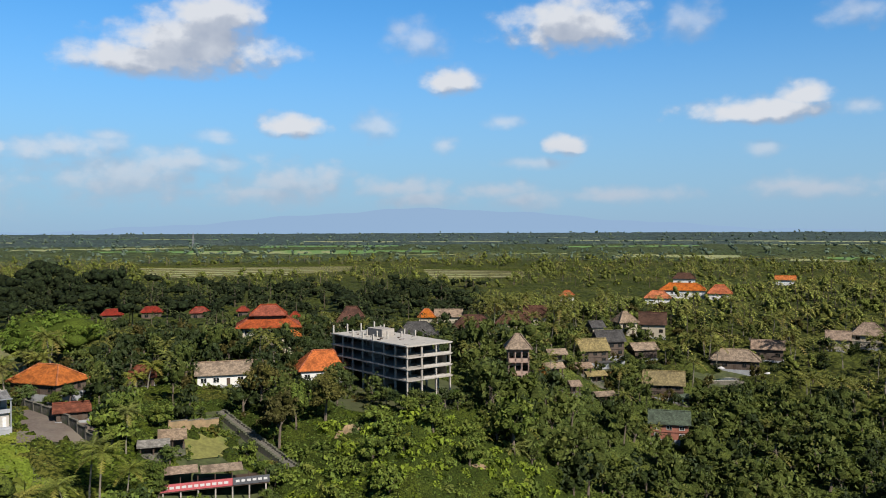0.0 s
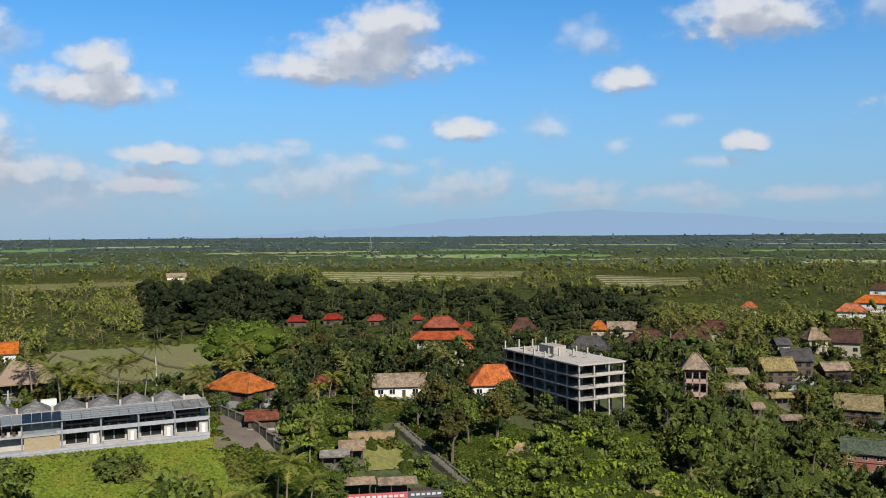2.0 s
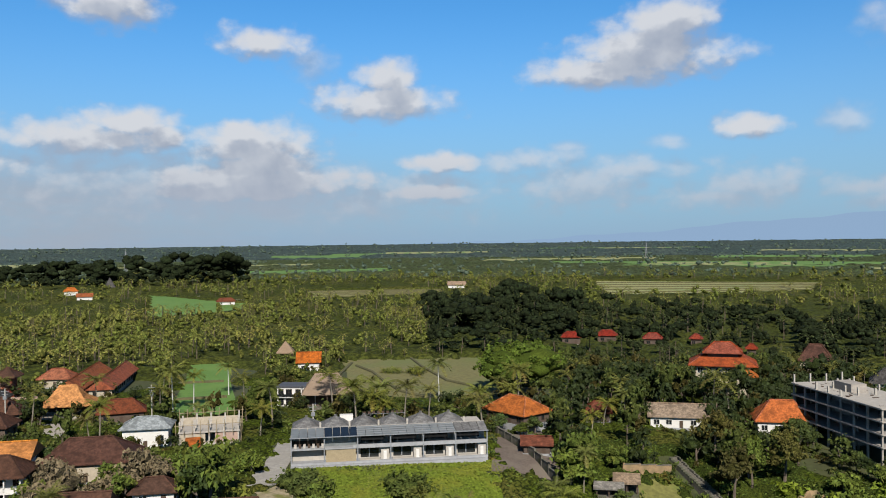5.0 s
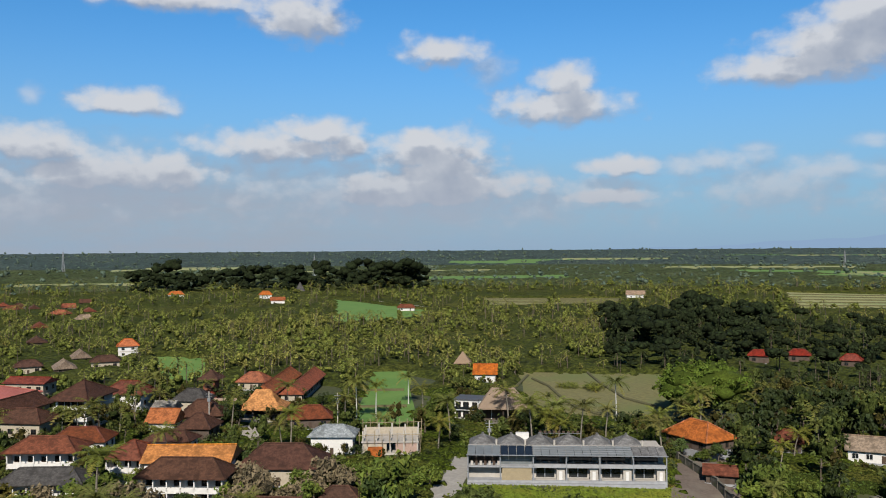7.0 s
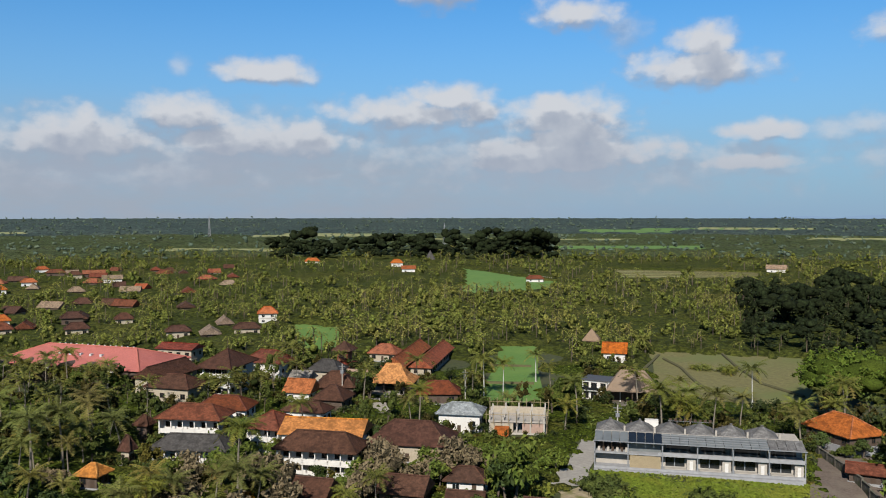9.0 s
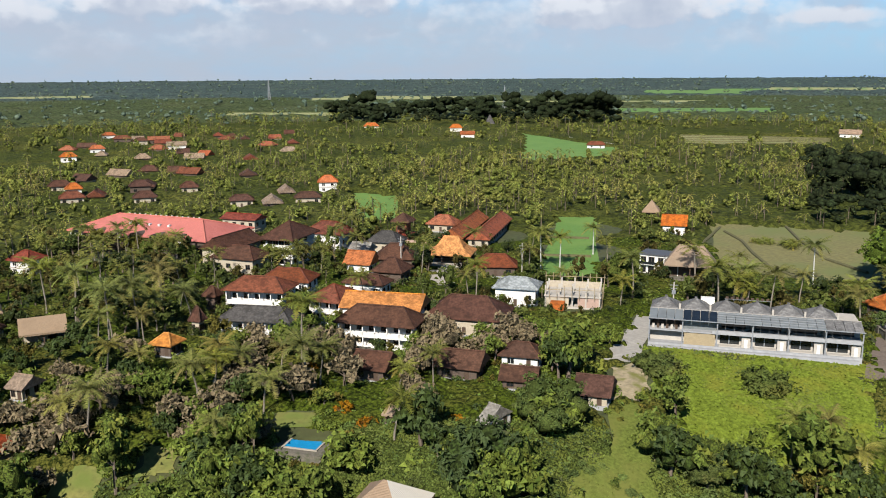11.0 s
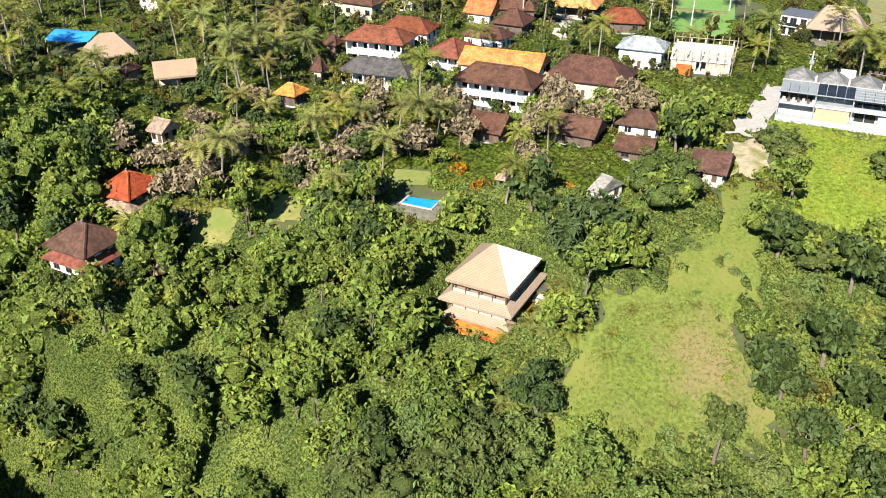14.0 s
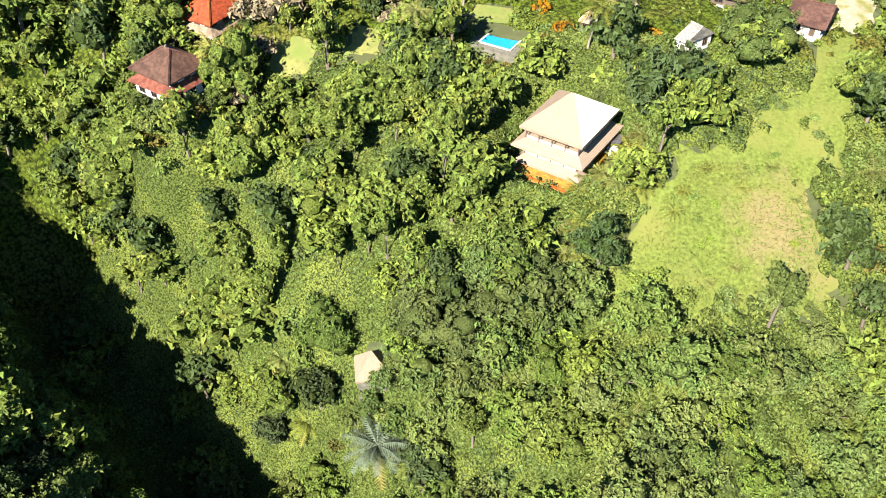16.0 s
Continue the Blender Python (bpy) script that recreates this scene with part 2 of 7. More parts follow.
    if leaf:
        glow = tree.nodes.new("ShaderNodeBsdfTranslucent")
        tree.links.new(g.mix(1.0, colour, (1.15, 1.2, 0.45, 1), "MULTIPLY"), glow.inputs["Color"])
        blend = tree.nodes.new("ShaderNodeMixShader")
        blend.inputs[0].default_value = 0.16
        tree.links.new(shader.outputs[0], blend.inputs[1])
        tree.links.new(glow.outputs[0], blend.inputs[2])
        tree.links.new(blend.outputs[0], out.inputs[0])
    else:
        tree.links.new(shader.outputs[0], out.inputs[0])
    return m


TILE = dict(rough=0.75, vary=0.5, grain=1.6, stain=0.55, worn=0.5, courses=5.0, bump=0.5, per_thing=0.45, spec=0.12)
M = {
    "orange": material("orange_tile", (0.6, 0.165, 0.045), **TILE),
    "flame": material("bright_orange_tile", (0.72, 0.3, 0.075), **TILE),
    "red": material("red_tile", (0.3, 0.05, 0.028), **TILE),
    "rooftile": material("faded_red_tile", (0.42, 0.1, 0.04), **TILE),
    "rust": material("rust_tile", (0.235, 0.07, 0.035), **TILE),
    "terracotta": material("terracotta_tile", (0.42, 0.13, 0.06), **TILE),
    "brown": material("brown_tile", (0.125, 0.058, 0.038), **TILE),
    "slate": material("dark_grey_shingle", (0.1, 0.092, 0.088), **TILE),
    "shingle": material("grey_brown_shingle", (0.25, 0.24, 0.235), **TILE),
    "grey": material("weathered_sheet_roof", (0.36, 0.33, 0.29), **TILE),
    "tan": material("weathered_alang_roof", (0.38, 0.27, 0.19), **TILE),
    "moss": material("mossy_thatch", (0.36, 0.28, 0.13), **TILE),
    "green": material("green_metal_roof", (0.12, 0.15, 0.10), **TILE),
    "blue": material("blue_grey_metal_roof", (0.42, 0.45, 0.46), **TILE),
    "hall_red": material("faded_red_sheet_roof", (0.62, 0.19, 0.15), **{**TILE, "vary": 0.15, "worn": 0.8, "stain": 0.12}),
    "thatch": material("straw_thatch", (0.37, 0.26, 0.175), rough=0.95, vary=0.25, grain=6, stain=0.5, courses=2.0, bump=0.6, per_thing=0.25),
    "thatch_pale": material("paler_thatch", (0.85, 0.78, 0.68), rough=0.95, vary=0.08, grain=6, stain=0.5, courses=2.0, bump=0.5),
    "white": material("white_plaster", (0.86, 0.82, 0.77), rough=0.85, vary=0.1, grain=1.5, stain=0.3, bump=0.1),
    "cream": material("cream_plaster", (0.52, 0.44, 0.33), rough=0.85, vary=0.14, grain=1.5, stain=0.3, bump=0.1),
    "pink": material("pink_plaster", (0.5, 0.34, 0.27), rough=0.85, vary=0.15, grain=1.5, stain=0.3, bump=0.1),
    # brick tone lowered to carry the shade that such walls stand in
    "brick": material("dark_brick_wall", (0.125, 0.088, 0.066), rough=0.9, vary=0.3, grain=4, stain=0.5, bump=0.3),
    "redwhite": material("red_painted_timber", (0.4, 0.15, 0.1), rough=0.75, vary=0.2, grain=3, stain=0.5),
    "concrete": material("bare_concrete", (0.44, 0.39, 0.34), rough=0.92, vary=0.22, grain=1.2, stain=0.35, bump=0.25),
    "concrete_pale": material("pale_concrete", (0.54, 0.49, 0.43), rough=0.9, vary=0.15, grain=1.2, stain=0.3, bump=0.2),
    "cement": material("grey_cement_plinth", (0.4, 0.4, 0.41), rough=0.9, vary=0.15, grain=1.0, stain=0.3, bump=0.2),
    "stone": material("mossy_stone", (0.17, 0.15, 0.12), rough=0.95, vary=0.35, grain=2.5, stain=0.5, second=(0.09, 0.1, 0.05), bump=0.5),
    "rock": material("ochre_cliff_soil", (0.36, 0.24, 0.13), rough=0.95, vary=0.3, grain=1.2, stain=0.3, second=(0.2, 0.16, 0.08), bump=0.6),
    "timber": material("dark_timber", (0.09, 0.055, 0.035), rough=0.8, vary=0.3, grain=6, stain=1.0),
    "bamboo": material("bamboo_pole", (0.42, 0.33, 0.2), rough=0.8, vary=0.25, grain=4, stain=1.0),
    "glass": material("dark_window_glass", (0.02, 0.024, 0.026), rough=0.12, vary=0.3, grain=0.6, stain=0.5, spec=0.6),
    "pane_green": material("green_tinted_glass_roof", (0.22, 0.235, 0.235), rough=0.35, vary=0.25, grain=0.5, stain=0.25, spec=0.6),
    "steel": material("grey_painted_steel", (0.33, 0.34, 0.36), rough=0.55, vary=0.12, grain=3, stain=0.6, metal=0.2),
    "mast": material("galvanised_steel", (0.3, 0.31, 0.33), rough=0.6, vary=0.15, grain=1, stain=0.3, metal=0.3),
    "water": material("pool_water", (0.02, 0.33, 0.68), rough=0.06, vary=0.12, grain=1.5, stain=0.4, spec=0.6),
    "water_dark": material("dark_green_pool_water", (0.02, 0.06, 0.06), rough=0.08, vary=0.12, grain=1.5, stain=0.4, spec=0.6),
    "tarp": material("blue_tarpaulin", (0.03, 0.28, 0.72), rough=0.5, vary=0.15, grain=1.0, stain=0.5, bump=0.4),
    "banner": material("pink_red_banner", (0.58, 0.12, 0.13), rough=0.6, vary=0.12, grain=1.0, stain=0.5),
    "lettering": material("pale_lettering", (0.7, 0.66, 0.64), rough=0.7, vary=0.08, grain=2),
    "banner_dark": material("dark_grey_banner", (0.1, 0.1, 0.11), rough=0.6, vary=0.12, grain=1.0),
    "bark": material("grey_bark", (0.17, 0.13, 0.095), rough=0.95, vary=0.35, grain=4, stain=1.2, bump=0.4),
    "palm_bark": material("pale_palm_bark", (0.27, 0.23, 0.18), rough=0.95, vary=0.3, grain=5, stain=1.0, bump=0.4),
    "bark_white": material("white_painted_palm_bark", (0.6, 0.58, 0.54), rough=0.9, vary=0.15, grain=4),
    "yard": material("brown_gravel_yard", (0.17, 0.13, 0.105), rough=0.95, vary=0.25, grain=1.5, stain=0.12, second=(0.22, 0.18, 0.14), bump=0.3),
    "asphalt": material("worn_lane", (0.42, 0.39, 0.35), rough=0.9, vary=0.2, grain=1.0, stain=0.2),
    "paving": material("pale_courtyard_paving", (0.46, 0.41, 0.35), rough=0.9, vary=0.18, grain=1.2, stain=0.3),
    "lawn": material("rough_bright_grass", (0.16, 0.21, 0.026), rough=0.95, vary=0.35, grain=1.1, stain=0.09, second=(0.21, 0.22, 0.032), bump=0.8, spec=0.05),
    "clearing": material("clearing_grass", (0.137, 0.168, 0.034), rough=0.95, vary=0.35, grain=1.6, stain=0.1, second=(0.178, 0.186, 0.046), bump=0.9, spec=0.05, spot=(-79.5, 91.0, 11.0, (0.23, 0.175, 0.085))),
    "bare": material("bare_sandy_earth", (0.4, 0.33, 0.22), rough=0.95, vary=0.25, grain=0.8, stain=0.25, second=(0.2, 0.2, 0.06), bump=0.5, spec=0.05),
    "lawn_dry": material("dry_lawn", (0.2, 0.19, 0.05), rough=0.95, vary=0.3, grain=0.8, stain=0.1, second=(0.14, 0.18, 0.03), bump=0.4),
    "paddy": material("young_rice", (0.125, 0.25, 0.04), rough=0.95, vary=0.2, grain=0.8, stain=0.05, second=(0.16, 0.28, 0.05), bump=0.3),
    "paddy_ripe": material("ripening_rice", (0.205, 0.185, 0.065), rough=0.95, vary=0.25, grain=0.6, stain=0.03, second=(0.17, 0.19, 0.055), bump=0.3),
    "paddy_gold": material("golden_rice", (0.36, 0.35, 0.14), rough=0.95, vary=0.2, grain=0.3, stain=0.02, second=(0.28, 0.33, 0.12), bump=0.3),
    "bund": material("earth_bund", (0.13, 0.12, 0.05), rough=0.95, vary=0.25, grain=1.0),
}
LEAF = dict(rough=0.75, vary=0.4, grain=3.6, stain=0.25, per_piece=0.3, per_thing=1.0, leaf=True, spec=0.12)
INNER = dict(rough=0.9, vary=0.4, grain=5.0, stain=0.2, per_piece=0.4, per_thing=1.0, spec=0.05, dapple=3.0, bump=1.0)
M["leaf"] = material("broad_leaves", (0.115, 0.16, 0.034), **{**LEAF, "stain": 0.13, "second": (0.175, 0.19, 0.04)})
M["leaf_lime"] = material("lime_leaves", (0.155, 0.2, 0.04), **{**LEAF, "stain": 0.13, "second": (0.12, 0.165, 0.034)})
M["leaf_vivid"] = material("vivid_leaves", (0.19, 0.25, 0.035), **LEAF)
M["leaf_dark"] = material("dark_leaves", (0.06, 0.088, 0.028), **LEAF)
M["leaf_olive"] = material("olive_leaves", (0.15, 0.13, 0.03), **LEAF)
M["blossom"] = material("dusty_pink_blossom_leaves", (0.25, 0.2, 0.12), **LEAF)
M["autumn"] = material("orange_yellow_leaves", (0.3, 0.15, 0.02), **LEAF)
M["frond"] = material("palm_fronds", (0.2, 0.215, 0.042), **LEAF)
M["frond_silver"] = material("silvery_palm_fronds", (0.15, 0.19, 0.12), **LEAF)
M["frond_yellow"] = material("yellowing_palm_fronds", (0.25, 0.22, 0.05), **LEAF)
# inner lumps in darker leaf tones: the shade inside crowns put into colour
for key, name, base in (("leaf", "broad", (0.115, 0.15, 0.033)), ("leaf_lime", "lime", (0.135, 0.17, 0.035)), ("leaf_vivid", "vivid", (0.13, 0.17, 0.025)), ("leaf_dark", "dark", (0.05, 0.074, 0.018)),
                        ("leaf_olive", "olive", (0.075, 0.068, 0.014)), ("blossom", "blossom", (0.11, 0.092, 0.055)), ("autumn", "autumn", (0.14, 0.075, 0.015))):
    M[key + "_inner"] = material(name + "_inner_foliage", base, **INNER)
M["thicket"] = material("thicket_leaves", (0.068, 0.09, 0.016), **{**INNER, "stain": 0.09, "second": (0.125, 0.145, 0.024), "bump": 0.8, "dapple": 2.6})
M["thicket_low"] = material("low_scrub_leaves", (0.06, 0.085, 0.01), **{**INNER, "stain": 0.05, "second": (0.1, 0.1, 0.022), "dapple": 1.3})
# distance haze painted into the far canopy as a bluish base colour
M["thicket_haze"] = material("hazed_canopy_leaves", (0.115, 0.165, 0.15), **{**INNER, "stain": 0.005, "second": (0.17, 0.215, 0.175), "dapple": 0.12, "grain": 0.05})
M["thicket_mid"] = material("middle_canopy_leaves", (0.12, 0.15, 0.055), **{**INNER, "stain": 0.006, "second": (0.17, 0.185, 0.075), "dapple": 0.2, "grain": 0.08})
M["thicket_far"] = material("plain_scrub_leaves", (0.11, 0.135, 0.03), **{**INNER, "stain": 0.012, "second": (0.18, 0.185, 0.045), "dapple": 0.5})
FAR = dict(rough=0.9, vary=0.35, grain=0.5, stain=0.02, per_piece=0.85, spec=0.05)
WOOD = dict(FAR, dapple=1.3, bump=0.8, per_piece=0.55)
M["wood_mid"] = material("woodland_leaves", (0.21, 0.24, 0.05), **{**WOOD, "second": (0.29, 0.28, 0.068)})
M["wood_palm"] = material("grove_palm_fronds", (0.2, 0.215, 0.05), **{**FAR, "second": (0.27, 0.245, 0.065)})
# fronds darkened to paint a cloud's shadow over the groves
M["palm_cloud_shade"] = material("cloud_shaded_palm_fronds", (0.06, 0.075, 0.026), **FAR)
# bluish tone again carries the haze over the distant trees
M["wood_haze"] = material("hazed_woodland_leaves", (0.115, 0.16, 0.12), **{**FAR, "per_piece": 0.4, "stain": 0.005, "second": (0.15, 0.185, 0.12)})
# near-black leaf colour stands in for cloud shadow on these groves
M["wood_cloud_shade"] = material("cloud_shaded_grove_leaves", (0.034, 0.047, 0.018), **{**WOOD, "dapple": 0.7})
# black surface; emission gives the mountain a flat hazy blue glow
M["hill_glow"] = material("far_mountain_haze_glow", (0.0, 0.0, 0.0), rough=1.0, spec=0.0)
M["hill_glow"].node_tree.nodes["Principled BSDF"].inputs["Emission Color"].default_value = (0.14, 0.207, 0.3, 1)
M["hill_glow"].node_tree.nodes["Principled BSDF"].inputs["Emission Strength"].default_value = 1.0
M["ground"] = material("undergrowth_soil", (0.06, 0.072, 0.02), rough=0.95, vary=0.45, grain=0.5, stain=0.03, second=(0.07, 0.075, 0.022), bump=0.8)


# ---- small builders ----
def part(name, bm, mat, parent=None, label="", m=None):
    """Links a bmesh as one mesh object, under a thing or a part if one is given."""
    data = bpy.data.meshes.new(name)
    bm.to_mesh(data)
    bm.free()
    for one in (mat if isinstance(mat, (list, tuple)) else [mat]):
        data.materials.append(M[one])
    ob = new(name, data)
    if parent is not None:
        ob.parent = parent
    if m is not None:
        ob.matrix_basis = m
    if label:
        tagged(ob, label)
    return ob


def box(bm, x0, y0, z0, x1, y1, z1, index=0):
    vs = [bm.verts.new(v) for v in ((x0, y0, z0), (x1, y0, z0), (x1, y1, z0), (x0, y1, z0),
                                    (x0, y0, z1), (x1, y0, z1), (x1, y1, z1), (x0, y1, z1))]
    for f in ((3, 2, 1, 0), (4, 5, 6, 7), (0, 1, 5, 4), (1, 2, 6, 5), (2, 3, 7, 6), (3, 0, 4, 7)):
        bm.faces.new([vs[i] for i in f]).material_index = index
    return bm


def boxes(*rows):
    bm = bmesh.new()
    for row in rows:
        box(bm, *row)
    return bm


def beam(bm, a, b, wide, sides=4):
    """A bar from a to b."""
    a, b = Vector(a), Vector(b)
    way = (b - a).normalized()
    side = way.orthogonal().normalized()
    other = way.cross(side)
    rings = []
    for end in (a, b):
        rings.append([bm.verts.new(end + (side * math.cos(i * math.tau / sides + 0.785) + other * math.sin(i * math.tau / sides + 0.785)) * wide * 0.7) for i in range(sides)])
    for i in range(sides):
        bm.faces.new((rings[0][i], rings[0][(i + 1) % sides], rings[1][(i + 1) % sides], rings[1][i]))
    bm.faces.new(rings[0][::-1])
    bm.faces.new(rings[1])
    return bm


def empty(name, x, y, z, rot=0.0):
    ob = new(name)
    ob.empty_display_size = 0.5
    ob.matrix_basis = pose(x, y, z, 0, 0, rot)
    return ob


# ---- the land: a plateau that falls into a gorge round the river bend ----
RIM_AZ = [-60, -32, -20, -13, -5, 2, 8, 13, 19, 26, 40, 50, 63, 75, 86, 110, 140]
RIM_R = [520, 480, 450, 400, 262, 216, 226, 232, 218, 192, 160, 150, 156, 170, 190, 200, 210]
RIM_K = [0.18, 0.18, 0.18, 0.2, 0.3, 0.38, 0.4, 0.4, 0.4, 0.38, 0.38, 0.38, 0.38, 0.38, 0.38, 0.38, 0.38]


def land(x, y):
    """Height of the ground: level plateau, and a slope that steepens below the gorge's rim."""
    az, r = np.degrees(np.arctan2(-x, y)), np.hypot(x, y)
    rim, k = np.interp(az, RIM_AZ, RIM_R), np.interp(az, RIM_AZ, RIM_K)
    fall = -k * 12 * np.log1p(np.exp(np.minimum((rim - r) / 12, 50)))
    # a side ravine cut into the slope
    ax, ay, bx, by = -156.0, -34.0, -70.0, 8.0
    u = np.clip(((x - ax) * (bx - ax) + (y - ay) * (by - ay)) / ((bx - ax) ** 2 + (by - ay) ** 2), 0, 1)
    off = np.hypot(x - ax - u * (bx - ax), y - ay - u * (by - ay))
    z = np.maximum(fall, -48.0) - 44 * np.exp(-(off / 21) ** 2)
    # the far plain climbs gently
    z = z + 30.0 * np.clip((r - 1400) / 3400, 0, 1) ** 1.3
    # level pads cut into the slope for the villas
    for px, py, pad, wide in ((-112.5, 64.8, -15.0, 12.5), (-174.8, 14.9, -10.0, 8.0)):
        k = np.exp(-(np.hypot(x - px, y - py) / wide) ** 4)
        z = np.minimum(z, z * (1 - k) + pad * k)
    # a filled terrace under the brown-roofed villa
    k = np.exp(-(np.hypot(x + 152.0, y - 2.6) / 11.5) ** 4)
    return z * (1 - k) - 9.4 * k


def land_mesh(name, radii, angles, lift, mat, rough=0.0):
    """A sheet over rings and headings that follows the land."""
    rng = np.random.default_rng(3)
    rr, aa = np.meshgrid(radii, angles, indexing="ij")
    x, y = -rr * np.sin(aa), rr * np.cos(aa)
    z = land(x, y) + lift + rough * rng.normal(size=x.shape) * (rr > 30)
    n, k = rr.shape
    verts = np.stack([x, y, z], -1).reshape(-1, 3)
    i = np.arange(n * k).reshape(n, k)
    faces = np.stack([i[:-1, :-1], i[:-1, 1:], i[1:, 1:], i[1:, :-1]], -1).reshape(-1, 4)
    data = bpy.data.meshes.new(name)
    data.from_pydata(verts.tolist(), [], faces.tolist())
    data.update()
    data.polygons.foreach_set("use_smooth", [True] * len(faces))
    data.materials.append(M[mat])
    return tagged(new(name, data), kind="structure")


land_mesh("ground", np.concatenate([[0.01], np.geomspace(15, 40, 6), np.arange(45, 260, 2.0), np.geomspace(262, 420, 16), np.geomspace(460, 4900, 30)]), np.radians(np.concatenate([np.arange(-40, 136, 1.0), np.arange(140, 321, 5.0)])), 0.0, "ground", 0.06)


def patch(name, corners, lift, mat, label="", category="", cut=6.0, ragged=0.0):
    """A field or yard: a four-cornered sheet laid on the land."""
    (ax, ay), (bx, by), (cx, cy), (dx, dy) = corners
    n = max(2, int(max(math.hypot(bx - ax, by - ay), math.hypot(dx - ax, dy - ay)) / cut))
    n = min(n, 40)
    u, v = np.meshgrid(np.linspace(0, 1, n), np.linspace(0, 1, n), indexing="ij")
    x = (1 - u) * (1 - v) * ax + u * (1 - v) * bx + u * v * cx + (1 - u) * v * dx
    y = (1 - u) * (1 - v) * ay + u * (1 - v) * by + u * v * cy + (1 - u) * v * dy
    wob = np.sin(u * 9 + v * 5) * 0.8 * ((u == 0) | (u == 1) | (v == 0) | (v == 1))
    x, y = x + wob, y + wob
    if ragged:
        mx, my = x.mean(), y.mean()
        k = np.array([[noise.noise(Vector((p * 0.13, q * 0.13, 4.0))) for p, q in zip(a, b)] for a, b in zip(x, y)]) * ragged
        rim = np.maximum(np.abs(u - 0.5), np.abs(v - 0.5)) * 2
        x, y = x + (x - mx) * k * rim ** 3, y + (y - my) * k * rim ** 3
    verts = np.stack([x, y, land(x, y) + lift], -1).reshape(-1, 3)
    i = np.arange(n * n).reshape(n, n)
    faces = np.stack([i[:-1, :-1], i[1:, :-1], i[1:, 1:], i[:-1, 1:]], -1).reshape(-1, 4)
    data = bpy.data.meshes.new(name)
    data.from_pydata(verts.tolist(), [], faces.tolist())
    data.update()
    data.materials.append(M[mat])
    ob = tagged(new(name, data), label, category, kind="structure")
    # keep the winding upwards
    if data.polygons[0].normal.z < 0:
        data.flip_normals()
    FIELDS.append((np.array([(ax, ay), (bx, by), (cx, cy), (dx, dy)]),))
    return ob


FIELDS, HOUSES = [], []

# ---- houses ----
def roof_bm(kind, L, W, z, rise, thick=0.22, flare=0.0, index=None):
    """A hip, gable or pyramid roof with thickness, eaves at height z."""
    bm = bmesh.new()
    hl, hw = L / 2, W / 2
    if kind == "gable":
        ridge = hl
    elif kind == "pyr":
        ridge = 0.02
    else:
        ridge = max(hl - hw * 0.85, 0.3)
    eave = [(-hl, -hw), (hl, -hw), (hl, hw), (-hl, hw)]
    low = [bm.verts.new((x, y, z - thick)) for x, y in eave]
    mid = [bm.verts.new((x, y, z)) for x, y in eave]
    for i in range(4):
        bm.faces.new((low[i], low[(i + 1) % 4], mid[(i + 1) % 4], mid[i]))
    bm.faces.new(low[::-1])
    if flare and kind != "gable":
        # upswept eaves: a gentler skirt below a steeper top
        s, up = 0.55, rise * 0.34
        ring = [bm.verts.new((x - math.copysign(hw * (1 - s), x), y * s, z + up)) for x, y in eave]
        for i in range(4):
            bm.faces.new((mid[i], mid[(i + 1) % 4], ring[(i + 1) % 4], ring[i]))
    else:
        ring = mid
    a, b = bm.verts.new((-ridge, 0, z + rise)), bm.verts.new((ridge, 0, z + rise))
    bm.faces.new((ring[0], ring[1], b, a))
    f = bm.faces.new((ring[1], ring[2], b))
    bm.faces.new((ring[2], ring[3], a, b))
    bm.faces.new((ring[3], ring[0], a))
    if index is not None:
        f.material_index = index
    return bm


def ridge_bm(kind, L, W, z, rise, wide=0.32, flare=0.0):
    """Ridge and hip caps."""
    bm = bmesh.new()
    hl, hw = L / 2, W / 2
    ridge = hl if kind == "gable" else 0.02 if kind == "pyr" else max(hl - hw * 0.85, 0.3)
    if kind != "pyr":
        beam(bm, (-ridge, 0, z + rise + 0.06), (ridge, 0, z + rise + 0.06), wide)
    if kind != "gable":
        for sx in (-1, 1):
            for sy in (-1, 1):
                if flare:
                    knee = (sx * (hl - hw * 0.45), sy * hw * 0.55, z + rise * 0.34 + 0.05)
                    beam(bm, (sx * hl, sy * hw, z + 0.05), knee, wide)
                    beam(bm, knee, (sx * ridge, 0, z + rise + 0.05), wide)
                else:
                    beam(bm, (sx * hl, sy * hw, z + 0.05), (sx * ridge, 0, z + rise + 0.05), wide)
    return bm


def window(parent, x, y, z, w, h, frame="white", facing=0.0):
    """A framed window standing proud of a wall that looks along local -y (turned by facing)."""
    m = pose(x, y, z, 0, 0, facing)
    t = 0.1
    rim = boxes((-w / 2 - t, -0.12, -t, w / 2 + t, 0.02, 0), (-w / 2 - t, -0.12, h, w / 2 + t, 0.02, h + t),
                (-w / 2 - t, -0.12, 0, -w / 2, 0.02, h), (w / 2, -0.12, 0, w / 2 + t, 0.02, h), (-0.04, -0.1, 0, 0.04, 0.02, h))
    win = part("window", rim, frame, parent, m=m)
    part("pane", boxes((-w / 2, -0.03, 0, w / 2, 0.01, h)), "glass", win)
    return win


